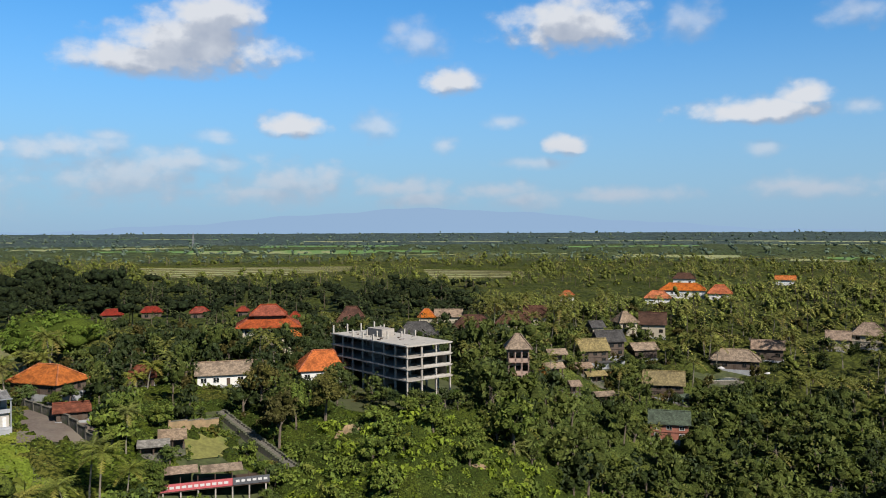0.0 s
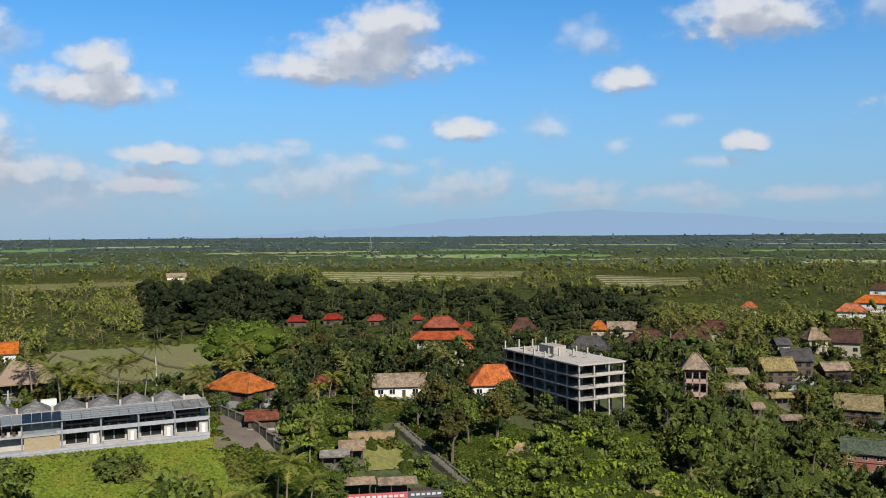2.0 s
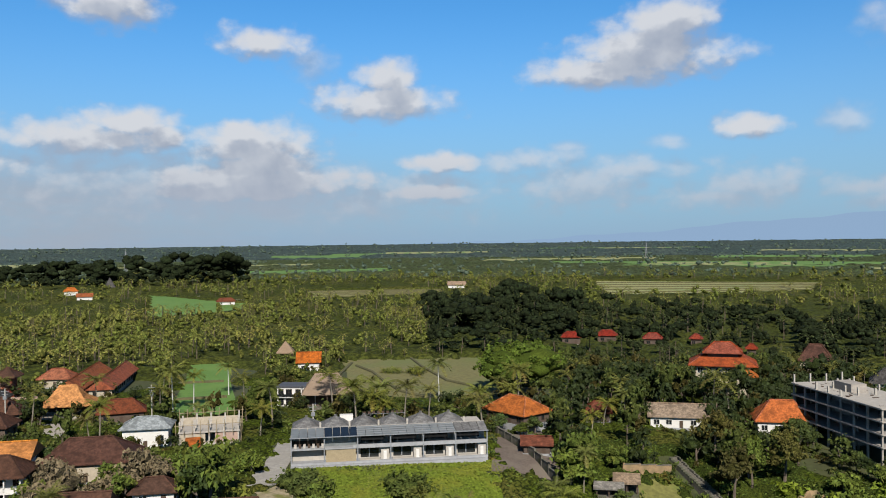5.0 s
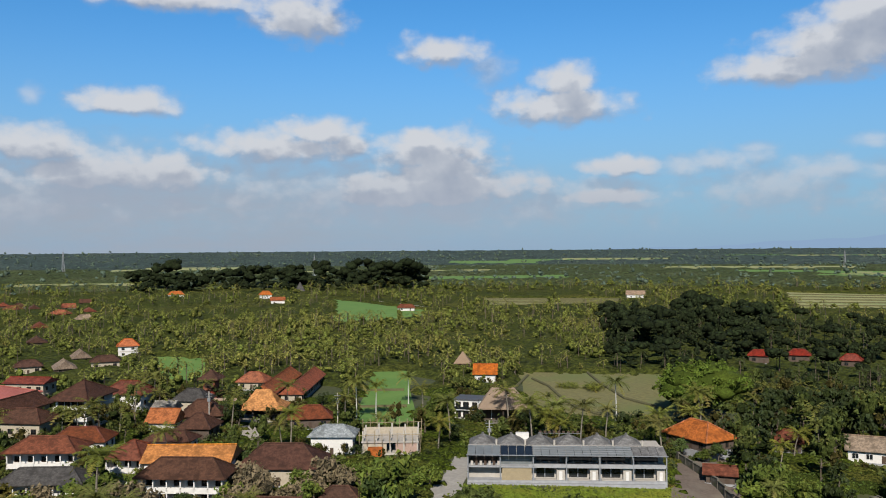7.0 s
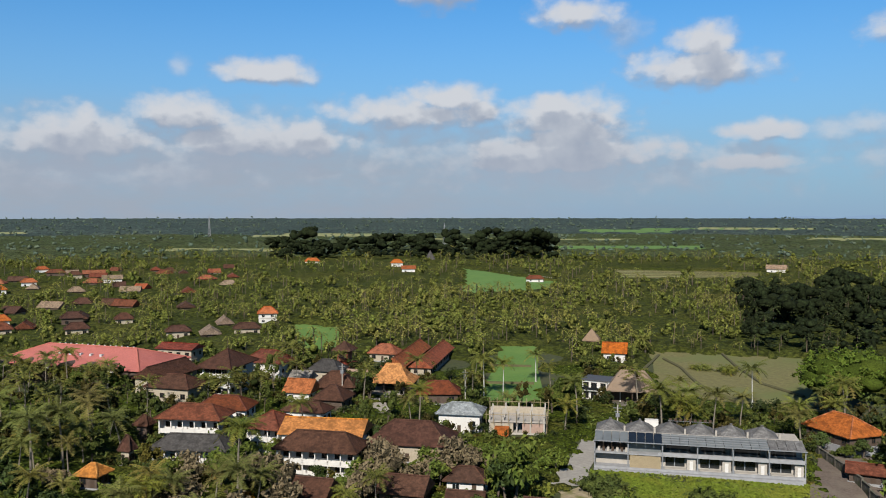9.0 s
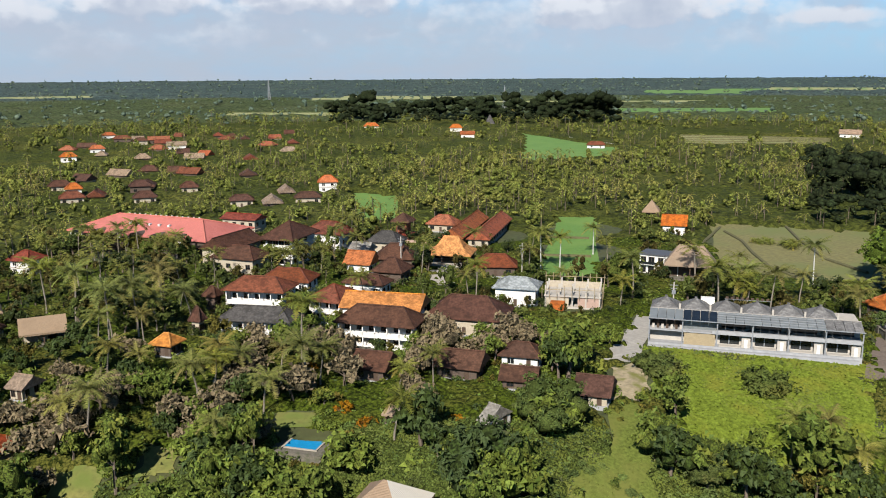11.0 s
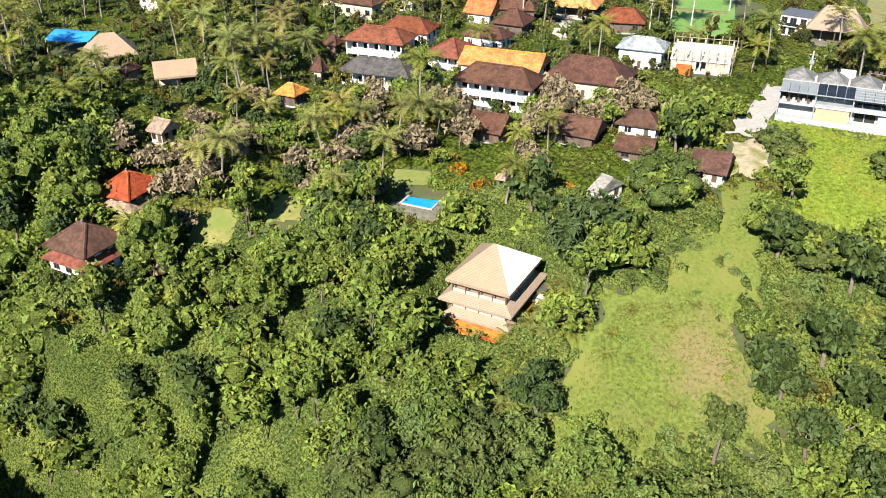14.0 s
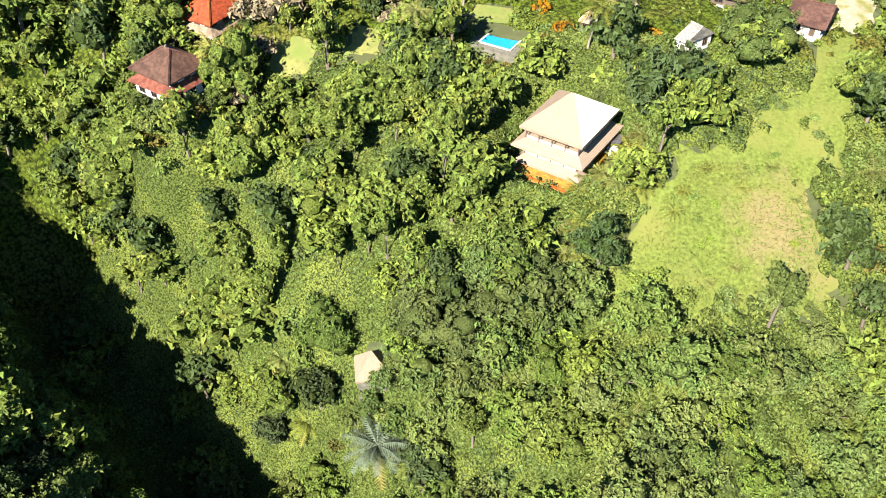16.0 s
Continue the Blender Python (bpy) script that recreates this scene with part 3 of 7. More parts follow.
def house(x, y, rot, L, W, he, rise, kind, roof, wall, storeys=1, label="", over=0.9, base=0.0, name="house", category="house", ridge_mat=None, flare=0.0, group="", veil=0.0):
    """A house on its plinth: walls, windows on each storey, a door, a roof with eaves and ridge caps. Its front is local -y."""
    z0 = float(min(land(x, y), land(x + 3, y), land(x, y - 3))) - 0.2
    plinth = float(land(x, y)) - z0 + 0.35 + base
    root = tagged(empty(name, x, y, z0, rot), label, category, group)
    he = he + float(land(x, y)) - z0 + base
    hl, hw = L / 2 - over, W / 2 - over
    hl, hw = max(hl, L * 0.3), max(hw, W * 0.3)
    part("plinth", boxes((-hl - 0.3, -hw - 0.3, -2.0, hl + 0.3, hw + 0.3, plinth)), "cement", root)
    bm = boxes((-hl, -hw, plinth, hl, hw, he - 0.1))
    if kind == "gable":
        k = hl
        vs = [bm.verts.new(v) for v in ((-k, -hw, he - 0.1), (-k, hw, he - 0.1), (-k, 0, he + rise * 0.86 * hw / (W / 2)), (k, -hw, he - 0.1), (k, hw, he - 0.1), (k, 0, he + rise * 0.86 * hw / (W / 2)))]
        for f in ((0, 2, 1), (3, 4, 5), (0, 3, 5, 2), (1, 2, 5, 4)):
            bm.faces.new([vs[i] for i in f])
    part("wall", bm, wall, root)
    part("roof", roof_bm(kind, L, W, he, rise, 0.4 if "thatch" in roof else 0.2, flare), roof, root)
    if "thatch" not in roof:
        part("ridge_cap", ridge_bm(kind, L, W, he, rise, flare=flare), ridge_mat or roof, root)
    step = (he - plinth) / storeys
    near = math.hypot(x, y) < 480
    n = max(2, int(2 * hl / 3.4)) if near else 2
    for s in range(storeys):
        h = min(1.35, step * 0.5)
        z = plinth + s * step + (step - h) * 0.5
        for i in range(n):
            u = -hl + (i + 0.5) * 2 * hl / n
            if s == 0 and i == n // 2:
                d = part("door", boxes((u - 0.5, -hw - 0.06, plinth, u + 0.5, -hw + 0.02, plinth + min(2.05, step * 0.8))), "timber", root)
            else:
                window(root, u, -hw, z, min(1.5, 1.1 * hl / n), h, "timber" if wall in ("brick", "cream") else "white")
        if near:
            for i in range(2):
                v = -hw + (i + 0.5) * hw
                window(root, hl, v, z, 1.0, h, "timber", 90)
                window(root, -hl, v, z, 1.0, h, "timber", -90)
    if storeys > 1:
        for s in range(1, storeys):
            z = plinth + s * step
            part("storey_band", boxes((-hl - 0.25, -hw - 0.25, z - 0.15, hl + 0.25, hw + 0.25, z + 0.1)), "concrete_pale" if wall == "white" else wall, root)
    HOUSES.append((x, y, (L + W) / 4 * (0.7 if veil else 0.95), he + rise + z0 - veil))
    return root


def veranda_house(x, y, rot, L, W, he, rise, kind, roof, wall, storeys=1, label="", over=0.9, base=0.0, name="house", category="house", deep=2.4, **more):
    """A house with open galleries along its front on every storey: slabs, posts, railings, and a wall set back in their shade."""
    z0 = float(min(land(x, y), land(x + 3, y))) - 0.2
    root = tagged(empty(name, x, y, z0, rot), label, category)
    he = he + float(land(x, y)) - z0
    plinth = float(land(x, y)) - z0 + 0.4
    hl, hw = L / 2 - over, W / 2 - over
    part("plinth", boxes((-hl - 0.3, -hw - 0.3, -2.0, hl + 0.3, hw + 0.3, plinth)), "cement", root)
    part("wall", boxes((-hl, -hw + deep, plinth, hl, hw, he - 0.1)), wall, root)
    part("side_wall", boxes((-hl, -hw, plinth, -hl + 0.2, -hw + deep, he - 0.1)), wall, root)
    part("side_wall", boxes((hl - 0.2, -hw, plinth, hl, -hw + deep, he - 0.1)), wall, root)
    part("roof", roof_bm(kind, L, W, he, rise, 0.4 if "thatch" in roof else 0.2), roof, root)
    if "thatch" not in roof:
        part("ridge_cap", ridge_bm(kind, L, W, he, rise), roof, root)
    step = (he - plinth) / storeys
    n = max(3, int(2 * hl / 3.0))
    for s in range(storeys):
        z = plinth + s * step
        if s:
            part("gallery_slab", boxes((-hl, -hw - 0.1, z - 0.3, hl, -hw + deep, z)), wall, root)
        part("railing", boxes((-hl + 0.2, -hw, z + 0.02, hl - 0.2, -hw + 0.12, z + 0.95)), wall, root)
        for i in range(n + 1):
            u = -hl + 0.2 + i * (2 * hl - 0.4) / n
            part("post", boxes((u - 0.14, -hw, z, u + 0.14, -hw + 0.28, z + step - 0.1)), wall, root)
        for i in range(n):
            u = -hl + (i + 0.5) * 2 * hl / n
            window(root, u, -hw + deep, z + 0.9, 1.3, min(1.3, step * 0.5), "timber")
        for v in (-0.1, 0.45):
            window(root, hl, v * hw, z + 1.0, 1.1, min(1.2, step * 0.5), "timber", 90)
            window(root, -hl, v * hw, z + 1.0, 1.1, min(1.2, step * 0.5), "timber", -90)
    HOUSES.append((x, y, (L + W) / 4 * 0.95, he + rise + z0))
    return root


def pavilion(x, y, rot, L, W, he, rise, kind, roof, wall, storeys=1, label="", base=0.0, name="pavilion", category="pavilion", **more):
    """An open pavilion: posts round a floor, a low back wall, a deep roof."""
    z0 = float(min(land(x, y), land(x + 2, y))) - 0.2
    root = tagged(empty(name, x, y, z0, rot), label, category)
    he = he + float(land(x, y)) - z0
    plinth = float(land(x, y)) - z0 + 0.4
    hl, hw = L / 2 - 0.7, W / 2 - 0.7
    part("floor_plinth", boxes((-hl - 0.3, -hw - 0.3, -2.5, hl + 0.3, hw + 0.3, plinth)), "stone", root)
    part("back_wall", boxes((-hl, hw - 0.25, plinth, hl, hw, he - 0.3)), wall, root)
    part("inner_wall", boxes((-hl, -hw * 0.1, plinth, hl * 0.2, hw - 0.27, he - 0.6)), wall, root)
    for u in (-1, 0, 1):
        for v in (-1, 1):
            part("post", boxes((u * hl * 0.97 - 0.15, v * hw * 0.97 - 0.15, plinth, u * hl * 0.97 + 0.15, v * hw * 0.97 + 0.15, he)), "timber", root)
    part("roof", roof_bm(kind, L, W, he, rise, 0.45), roof, root)
    HOUSES.append((x, y, (L + W) / 4 * 0.95, he + rise + z0))
    return root


house(-102.8, 220.0, -20, 16.8, 12.0, 3.2, 4.0, "hip", "orange", "brick", 1, "one-storey dark brick house with bright orange tiled roof among trees", base=2)
house(-85.7, 239.3, 20, 8.7, 8.0, 3.0, 2.9, "hip", "rust", "brick", 1, "one-storey dark brick house with rust-red tiled roof among trees")
house(-87.8, 199.4, 24, 8.5, 7.0, 2.6, 1.6, "gable", "rust", "brick", 1, "one-storey dark brick house with rust-red tiled roof among trees")
house(-35.6, 249.2, 18, 16.0, 11.6, 4.0, 5.0, "hip", "orange", "white", 1, "one-storey white plaster house with bright orange tiled roof among trees")
house(-62.6, 244.9, 18, 18.8, 10.0, 3.5, 3.0, "gable", "tan", "white", 1, "one-storey white plaster house with weathered tan roof among trees")
house(-9.7, 316.9, 2, 16.3, 11.0, 5.0, 4.5, "hip", "slate", "white", 1, "one-storey white plaster house with dark grey shingled roof among trees")
pavilion(-66.1, 192.1, 19, 7.2, 6.0, 2.6, 0.8, "gable", "grey", "brick", 1, "small open pavilion with weathered grey sheet roof on the slope")
pavilion(-63.1, 196.2, 18, 6.5, 6.0, 3.2, 1.6, "gable", "tan", "brick", 1, "small open pavilion with weathered tan roof on the slope")
house(12.2, 342.0, -2, 17.1, 11.0, 5.0, 4.5, "hip", "brown", "cream", 2, "two-storey cream plaster house with dark brown tiled roof among trees")
house(28.6, 346.7, -5, 14.6, 11.0, 6.0, 4.5, "hip", "brown", "cream", 2, "two-storey cream plaster house with dark brown tiled roof among trees")
house(39.1, 360.8, -6, 10.2, 10.0, 7.0, 4.5, "gable", "brown", "cream", 2, "two-storey cream plaster house with dark brown tiled roof among trees")
veranda_house(22.4, 254.6, 0, 8.1, 7.7, 12.0, 4.0, "hip", "tan", "pink", 3, "white house with open galleries and weathered tan roof on the slope")
house(65.1, 334.1, 12, 12.0, 9.0, 6.0, 4.0, "gable", "slate", "brick", 2, "two-storey dark brick house with dark grey shingled roof on the slope")
house(55.4, 317.4, 15, 12.3, 9.0, 5.0, 4.0, "gable", "moss", "brick", 2, "two-storey dark brick house with mossy tan thatched roof on the slope")
house(79.5, 370.5, 15, 9.7, 9.2, 6.0, 4.5, "hip", "tan", "cream", 2, "two-storey cream plaster house with weathered tan roof among trees")
house(93.3, 376.9, -14, 12.4, 10.0, 6.0, 5.0, "gable", "brown", "cream", 1, "one-storey cream plaster house with dark brown tiled roof on the slope")
house(81.6, 346.7, 15, 11.6, 8.0, 4.0, 2.5, "gable", "tan", "brick", 1, "one-storey dark brick house with weathered tan roof on the slope")
house(64.1, 356.1, 15, 6.7, 7.0, 4.0, 2.5, "gable", "slate", "cream", 1, "one-storey cream plaster house with dark grey shingled roof among trees")
house(80.9, 310.4, -15, 15.4, 9.0, 5.0, 4.5, "gable", "moss", "brick", 2, "two-storey dark brick house with mossy tan thatched roof on the slope")
house(74.0, 276.8, -15, 13.7, 9.0, 5.5, 3.6, "gable", "green", "redwhite", 2, "two-storey red-painted timber house with dull green metal roof on the slope")
house(120.0, 348.3, -19, 20.6, 12.0, 4.0, 4.0, "hip", "tan", "brick", 1, "one-storey dark brick house with weathered tan roof on the slope")
house(138.3, 360.3, -21, 13.8, 9.0, 5.0, 3.5, "gable", "tan", "brick", 1, "one-storey dark brick house with weathered tan roof on the slope")
house(188.1, 373.8, -27, 14.8, 12.0, 6.0, 5.0, "hip", "tan", "cream", 2, "two-storey cream plaster house with weathered tan roof on the slope")
house(173.4, 371.4, -25, 10.6, 9.0, 5.0, 3.5, "gable", "tan", "cream", 1, "one-storey cream plaster house with weathered tan roof on the slope")
house(147.9, 521.8, -16, 28.2, 14.0, 7.0, 4.0, "hip", "orange", "white", 2, "two-storey white plaster house with bright orange tiled roof among trees")
house(123.0, 485.6, -14, 15.4, 11.0, 5.0, 4.0, "hip", "orange", "white", 1, "one-storey white plaster house with bright orange tiled roof among trees")
house(165.0, 504.9, -18, 14.7, 11.0, 6.0, 5.0, "hip", "orange", "white", 1, "one-storey white plaster house with bright orange tiled roof among trees")
house(172.9, 607.4, -16, 16.9, 10.0, 9.0, 4.0, "hip", "brown", "white", 2, "two-storey white plaster house with dark brown tiled roof near fields")
house(258.4, 639.3, -22, 15.3, 10.0, 6.0, 3.0, "gable", "orange", "white", 1, "one-storey white plaster house with bright orange tiled roof near fields")
house(73.8, 503.8, -8, 9.3, 8.0, 5.0, 3.0, "hip", "orange", "white", 1, "one-storey white plaster house with bright orange tiled roof among trees")
house(-7.5, 381.8, 1, 8.6, 8.1, 5.0, 3.5, "hip", "orange", "cream", 1, "one-storey cream plaster house with bright orange tiled roof among trees")
house(2.4, 384.1, -0, 13.2, 9.0, 5.0, 3.0, "gable", "tan", "cream", 1, "one-storey cream plaster house with weathered tan roof among trees")
house(-38.4, 355.0, 6, 12.9, 10.0, 6.0, 6.0, "hip", "brown", "cream", 1, "one-storey cream plaster house with dark brown tiled roof among trees")
house(-159.3, 407.0, 21, 10.8, 7.0, 4.0, 2.6, "hip", "red", "brick", 1, "one-storey dark brick house with red tiled roof among trees")
house(-145.1, 420.9, 19, 11.2, 7.0, 4.0, 2.6, "hip", "red", "brick", 1, "one-storey dark brick house with red tiled roof among trees")
house(-120.0, 416.9, 16, 10.2, 7.0, 4.0, 2.6, "hip", "red", "brick", 1, "one-storey dark brick house with red tiled roof among trees")
house(-100.4, 424.4, 13, 6.8, 6.0, 4.0, 2.2, "hip", "red", "brick", 1, "one-storey dark brick house with red tiled roof among trees")
house(-69.2, 395.3, 10, 5.5, 5.2, 4.0, 2.2, "hip", "red", "brick", 1, "one-storey dark brick house with red tiled roof among trees")
pavilion(39.7, 299.1, 15, 7.5, 5.0, 3.0, 1.6, "gable", "tan", "brick", 1, "small open pavilion with weathered tan roof among trees")
pavilion(36.5, 283.7, 15, 7.5, 5.0, 3.0, 1.4, "gable", "tan", "brick", 1, "small open pavilion with weathered tan roof on the slope")
pavilion(43.3, 281.3, 15, 4.3, 5.0, 3.0, 1.4, "gable", "tan", "brick", 1, "small open pavilion with weathered tan roof on the slope")
pavilion(49.0, 300.5, 15, 7.3, 5.0, 3.0, 1.5, "gable", "tan", "brick", 1, "small open pavilion with weathered tan roof on the slope")
pavilion(53.8, 300.9, 15, 8.0, 5.0, 3.0, 1.2, "gable", "moss", "brick", 1, "small open pavilion with mossy tan thatched roof on the slope")
pavilion(59.2, 316.4, 15, 7.4, 5.0, 3.0, 1.5, "pyr", "slate", "brick", 1, "small open pavilion with dark grey shingled roof on the slope")
pavilion(54.6, 288.4, 15, 7.6, 5.0, 3.0, 1.0, "gable", "tan", "brick", 1, "small open pavilion with weathered tan roof on the slope")
pavilion(86.1, 305.7, -16, 6.5, 4.0, 3.0, 1.0, "gable", "green", "brick", 1, "small open pavilion with dull green metal roof on the slope")
pavilion(-171.6, 220.2, 38, 16.4, 10.5, 5.0, 6.0, "hip", "thatch", "brick", 1, "open pavilion with pale straw thatched roof among trees")
pavilion(-250.4, 292.1, 36, 7.8, 7.0, 5.0, 5.0, "pyr", "thatch", "brick", 1, "open pavilion with pale straw thatched roof among trees")
house(-224.5, 276.5, 36, 10.5, 11.0, 4.5, 3.6, "gable", "orange", "white", 1, "one-storey white plaster house with bright orange tiled roof among trees")
house(-535.3, 547.1, 44, 16.8, 8.0, 3.0, 3.0, "hip", "rust", "white", 1, "one-storey white plaster house with rust-red tiled roof near fields")
house(-289.0, 205.5, 36, 13.0, 10.0, 3.5, 3.4, "hip", "terracotta", "cream", 1, "cream plaster hall with terracotta tiled hip roof among trees", name="hall", category="building")
house(-275.5, 207.0, 130, 50.0, 10.0, 3.4, 3.4, "gable", "terracotta", "cream", 1, "long cream plaster hall with terracotta tiled roof among trees", name="hall", category="building")
house(-267.0, 213.5, 130, 50.0, 9.5, 3.4, 3.4, "gable", "terracotta", "cream", 1, "long cream plaster hall with terracotta tiled roof among trees", name="hall", category="building")
house(-213.0, 172.5, 50, 14.5, 9.6, 3.6, 3.4, "hip", "rust", "brick", 1, "one-storey dark brick house with rust-red tiled roof among trees")
house(-180.8, 154.6, 40, 13.4, 9.5, 5.6, 2.4, "hip", "blue", "white", 1, "white plaster house with pale blue-grey metal roof among trees")
house(-243.4, 139.0, 36, 10.2, 9.6, 3.6, 3.6, "gable", "orange", "white", 1, "white plaster house with bright orange tiled gable roof among trees")
house(-225.5, 139.9, 36, 11.0, 10.5, 4.2, 3.7, "hip", "brown", "brick", 1, "one-storey dark brick house with dark brown tiled roof among trees")
house(-215.8, 125.0, 34, 14.0, 8.0, 4.2, 2.4, "hip", "brown", "white", 1, "one-storey white plaster house with dark brown tiled roof among trees")
house(-268.5, 164.5, 36, 13.0, 10.0, 4.0, 3.6, "hip", "slate", "cream", 1, "one-storey cream plaster house with dark grey shingled roof among trees")
house(-262.0, 150.0, 36, 8.0, 10.0, 3.5, 2.4, "gable", "grey", "white", 1, "one-storey white plaster house with weathered grey roof among trees")
house(-241.7, 151.5, 50, 14.0, 12.0, 4.2, 4.4, "hip", "brown", "brick", 1, "one-storey dark brick house with dark brown tiled roof among trees")
house(-429.1, 224.4, 62, 11.7, 9.0, 6.0, 3.5, "hip", "orange", "white", 2, "two-storey white plaster house with bright orange tiled roof among trees")
house(-894.2, 529.5, 59, 19.1, 10.0, 4.0, 4.0, "hip", "orange", "white", 1, "one-storey white plaster house with bright orange tiled roof near fields")
house(-774.5, 568.9, 54, 15.0, 10.0, 6.0, 4.0, "hip", "orange", "white", 1, "one-storey white plaster house with bright orange tiled roof near fields")
house(-695.5, 525.6, 53, 15.3, 12.0, 5.0, 3.0, "gable", "terracotta", "white", 1, "one-storey white plaster house with terracotta tiled roof near fields")
house(-861.6, 686.9, 51, 13.0, 12.0, 2.0, 12.0, "pyr", "slate", "white", 1, "one-storey white plaster house with dark grey shingled roof near fields")
house(-450.9, 812.8, 29, 20.5, 12.0, 5.0, 4.0, "gable", "tan", "white", 1, "one-storey white plaster house with weathered tan roof near fields")
house(-180.1, 109.4, 42, 21.5, 12.0, 7.8, 2.8, "gable", "flame", "white", 2, "two-storey white plaster house with vivid orange tiled roof among trees")
veranda_house(-171.3, 102.6, 38, 21.0, 10.5, 6.8, 3.5, "hip", "brown", "white", 2, "white house with open galleries and dark brown tiled roof among trees")
house(-169.2, 128.2, 40, 21.5, 14.0, 4.6, 4.6, "hip", "brown", "cream", 1, "cream plaster house with wide dark brown tiled roof among trees")
veranda_house(-215.6, 90.5, 42, 18.6, 11.0, 7.8, 3.0, "hip", "rust", "white", 2, "white house with open galleries and rust-red tiled roof among trees")
veranda_house(-198.5, 82.6, 44, 20.0, 9.5, 4.6, 2.8, "hip", "slate", "white", 1, "white house with open galleries and dark grey shingled roof among trees")
veranda_house(-197.5, 103.8, 32, 11.0, 12.5, 6.8, 3.4, "hip", "rust", "white", 2, "white house with open galleries and rust-red tiled roof among trees")
house(-224.5, 103.4, 44, 16.0, 10.5, 6.8, 3.0, "hip", "rust", "white", 2, "two-storey white plaster house with rust-red tiled roof among trees")
house(-225.7, 80.3, 36, 4.7, 4.5, 5.0, 2.5, "hip", "brown", "brick", 1, "one-storey dark brick house with dark brown tiled roof among trees")
house(-207.4, 69.4, 36, 3.6, 3.4, 4.0, 3.5, "hip", "brown", "cream", 1, "one-storey cream plaster house with dark brown tiled roof among trees")
house(-286.1, 149.5, 30, 17.0, 12.0, 6.5, 4.0, "hip", "rust", "white", 1, "one-storey white plaster house with rust-red tiled roof among trees")
house(-268.5, 106.5, 34, 17.0, 12.0, 5.6, 3.4, "hip", "brown", "cream", 1, "one-storey cream plaster house with dark brown tiled roof among trees")
house(-283.0, 109.0, 122, 22.0, 12.0, 7.0, 3.8, "gable", "brown", "cream", 1, "long cream plaster house with brown tiled roof beside the market hall")
house(-325.0, 131.0, 34, 17.0, 10.0, 8.6, 1.6, "gable", "red", "cream", 2, "two-storey cream plaster house with red tiled roof among trees")
house(-309.0, 46.8, 36, 9.5, 9.0, 5.4, 2.8, "hip", "red", "white", 2, "two-storey white plaster house with red tiled roof among trees")
house(-196.5, 58.0, 36, 6.4, 6.0, 3.2, 2.2, "hip", "flame", "brick", 1, "one-storey dark brick house with vivid orange tiled roof among trees")
house(-191.1, 25.7, 36, 5.0, 7.0, 3.0, 2.0, "gable", "tan", "cream", 1, "one-storey cream plaster house with weathered tan roof among trees")
house(-140.7, 121.8, 40, 10.0, 7.6, 3.0, 2.4, "hip", "brown", "white", 1, "one-storey white plaster house with dark brown tiled roof among trees")
house(-117.5, 122.0, 36, 8.0, 10.5, 2.6, 2.6, "gable", "brown", "cream", 1, "one-storey cream plaster house with dark brown tiled roof among trees", veil=5.0)
house(-155.0, 91.0, 36, 9.0, 9.5, 3.0, 2.8, "gable", "brown", "brick", 1, "one-storey dark brick house with dark brown tiled roof among trees", veil=7.0)
house(-144.0, 107.0, 36, 11.0, 9.5, 3.0, 2.8, "gable", "brown", "brick", 1, "one-storey dark brick house with dark brown tiled roof among trees", veil=7.0)
house(-131.0, 113.0, 40, 8.5, 7.0, 2.4, 2.2, "gable", "brown", "brick", 1, "small dark brick house with dark brown tiled roof among trees", veil=7.0)
pavilion(-251.7, 23.3, 85, 14.1, 12.0, 4.0, 5.0, "hip", "thatch", "cream", 1, "open pavilion with pale straw thatched roof among trees")
pavilion(-225.0, 35.8, 81, 11.1, 9.0, 3.5, 3.2, "gable", "thatch", "cream", 1, "open pavilion with pale straw thatched roof among trees")
pavilion(-234.8, 25.7, 36, 3.3, 6.0, 3.0, 2.4, "pyr", "brown", "cream", 1, "small open pavilion with dark brown tiled roof among trees")
house(-119.8, 97.0, 14, 2.9, 8.0, 3.0, 2.2, "gable", "grey", "white", 1, "small white shed with weathered grey sheet roof among trees", name="shed", category="shed", over=0.35)
pavilion(-134.8, 82.5, 36, 2.4, 4.0, 2.4, 1.6, "pyr", "thatch", "brick", 1, "small open pavilion with pale straw thatched roof among trees")
pavilion(-95.6, 23.2, 76, 6.4, 6.0, 1.6, 4.4, "pyr", "thatch", "brick", 1, "open pavilion with pale straw thatched roof on the slope")
house(-445.2, 126.2, 74, 12.5, 8.0, 4.0, 3.0, "hip", "brown", "cream", 1, "one-storey cream plaster house with dark brown tiled roof among trees")
house(-467.2, 95.3, 78, 13.1, 9.0, 4.0, 3.0, "hip", "rust", "cream", 1, "one-storey cream plaster house with rust-red tiled roof among trees")
house(-495.9, 102.5, 78, 9.6, 8.0, 5.0, 3.0, "hip", "orange", "white", 1, "one-storey white plaster house with bright orange tiled roof among trees")
house(-522.6, 100.9, 79, 13.9, 9.0, 4.0, 3.0, "hip", "brown", "cream", 1, "one-storey cream plaster house with dark brown tiled roof among trees")
house(-485.5, 135.5, 74, 12.6, 9.0, 5.0, 3.0, "hip", "brown", "brick", 1, "one-storey dark brick house with dark brown tiled roof among trees")
house(-471.1, 158.6, 71, 10.8, 9.0, 4.0, 3.0, "hip", "brown", "cream", 1, "one-storey cream plaster house with dark brown tiled roof among trees")
house(-700.0, 143.3, 78, 13.0, 9.0, 5.0, 3.0, "hip", "orange", "white", 1, "one-storey white plaster house with bright orange tiled roof near fields")
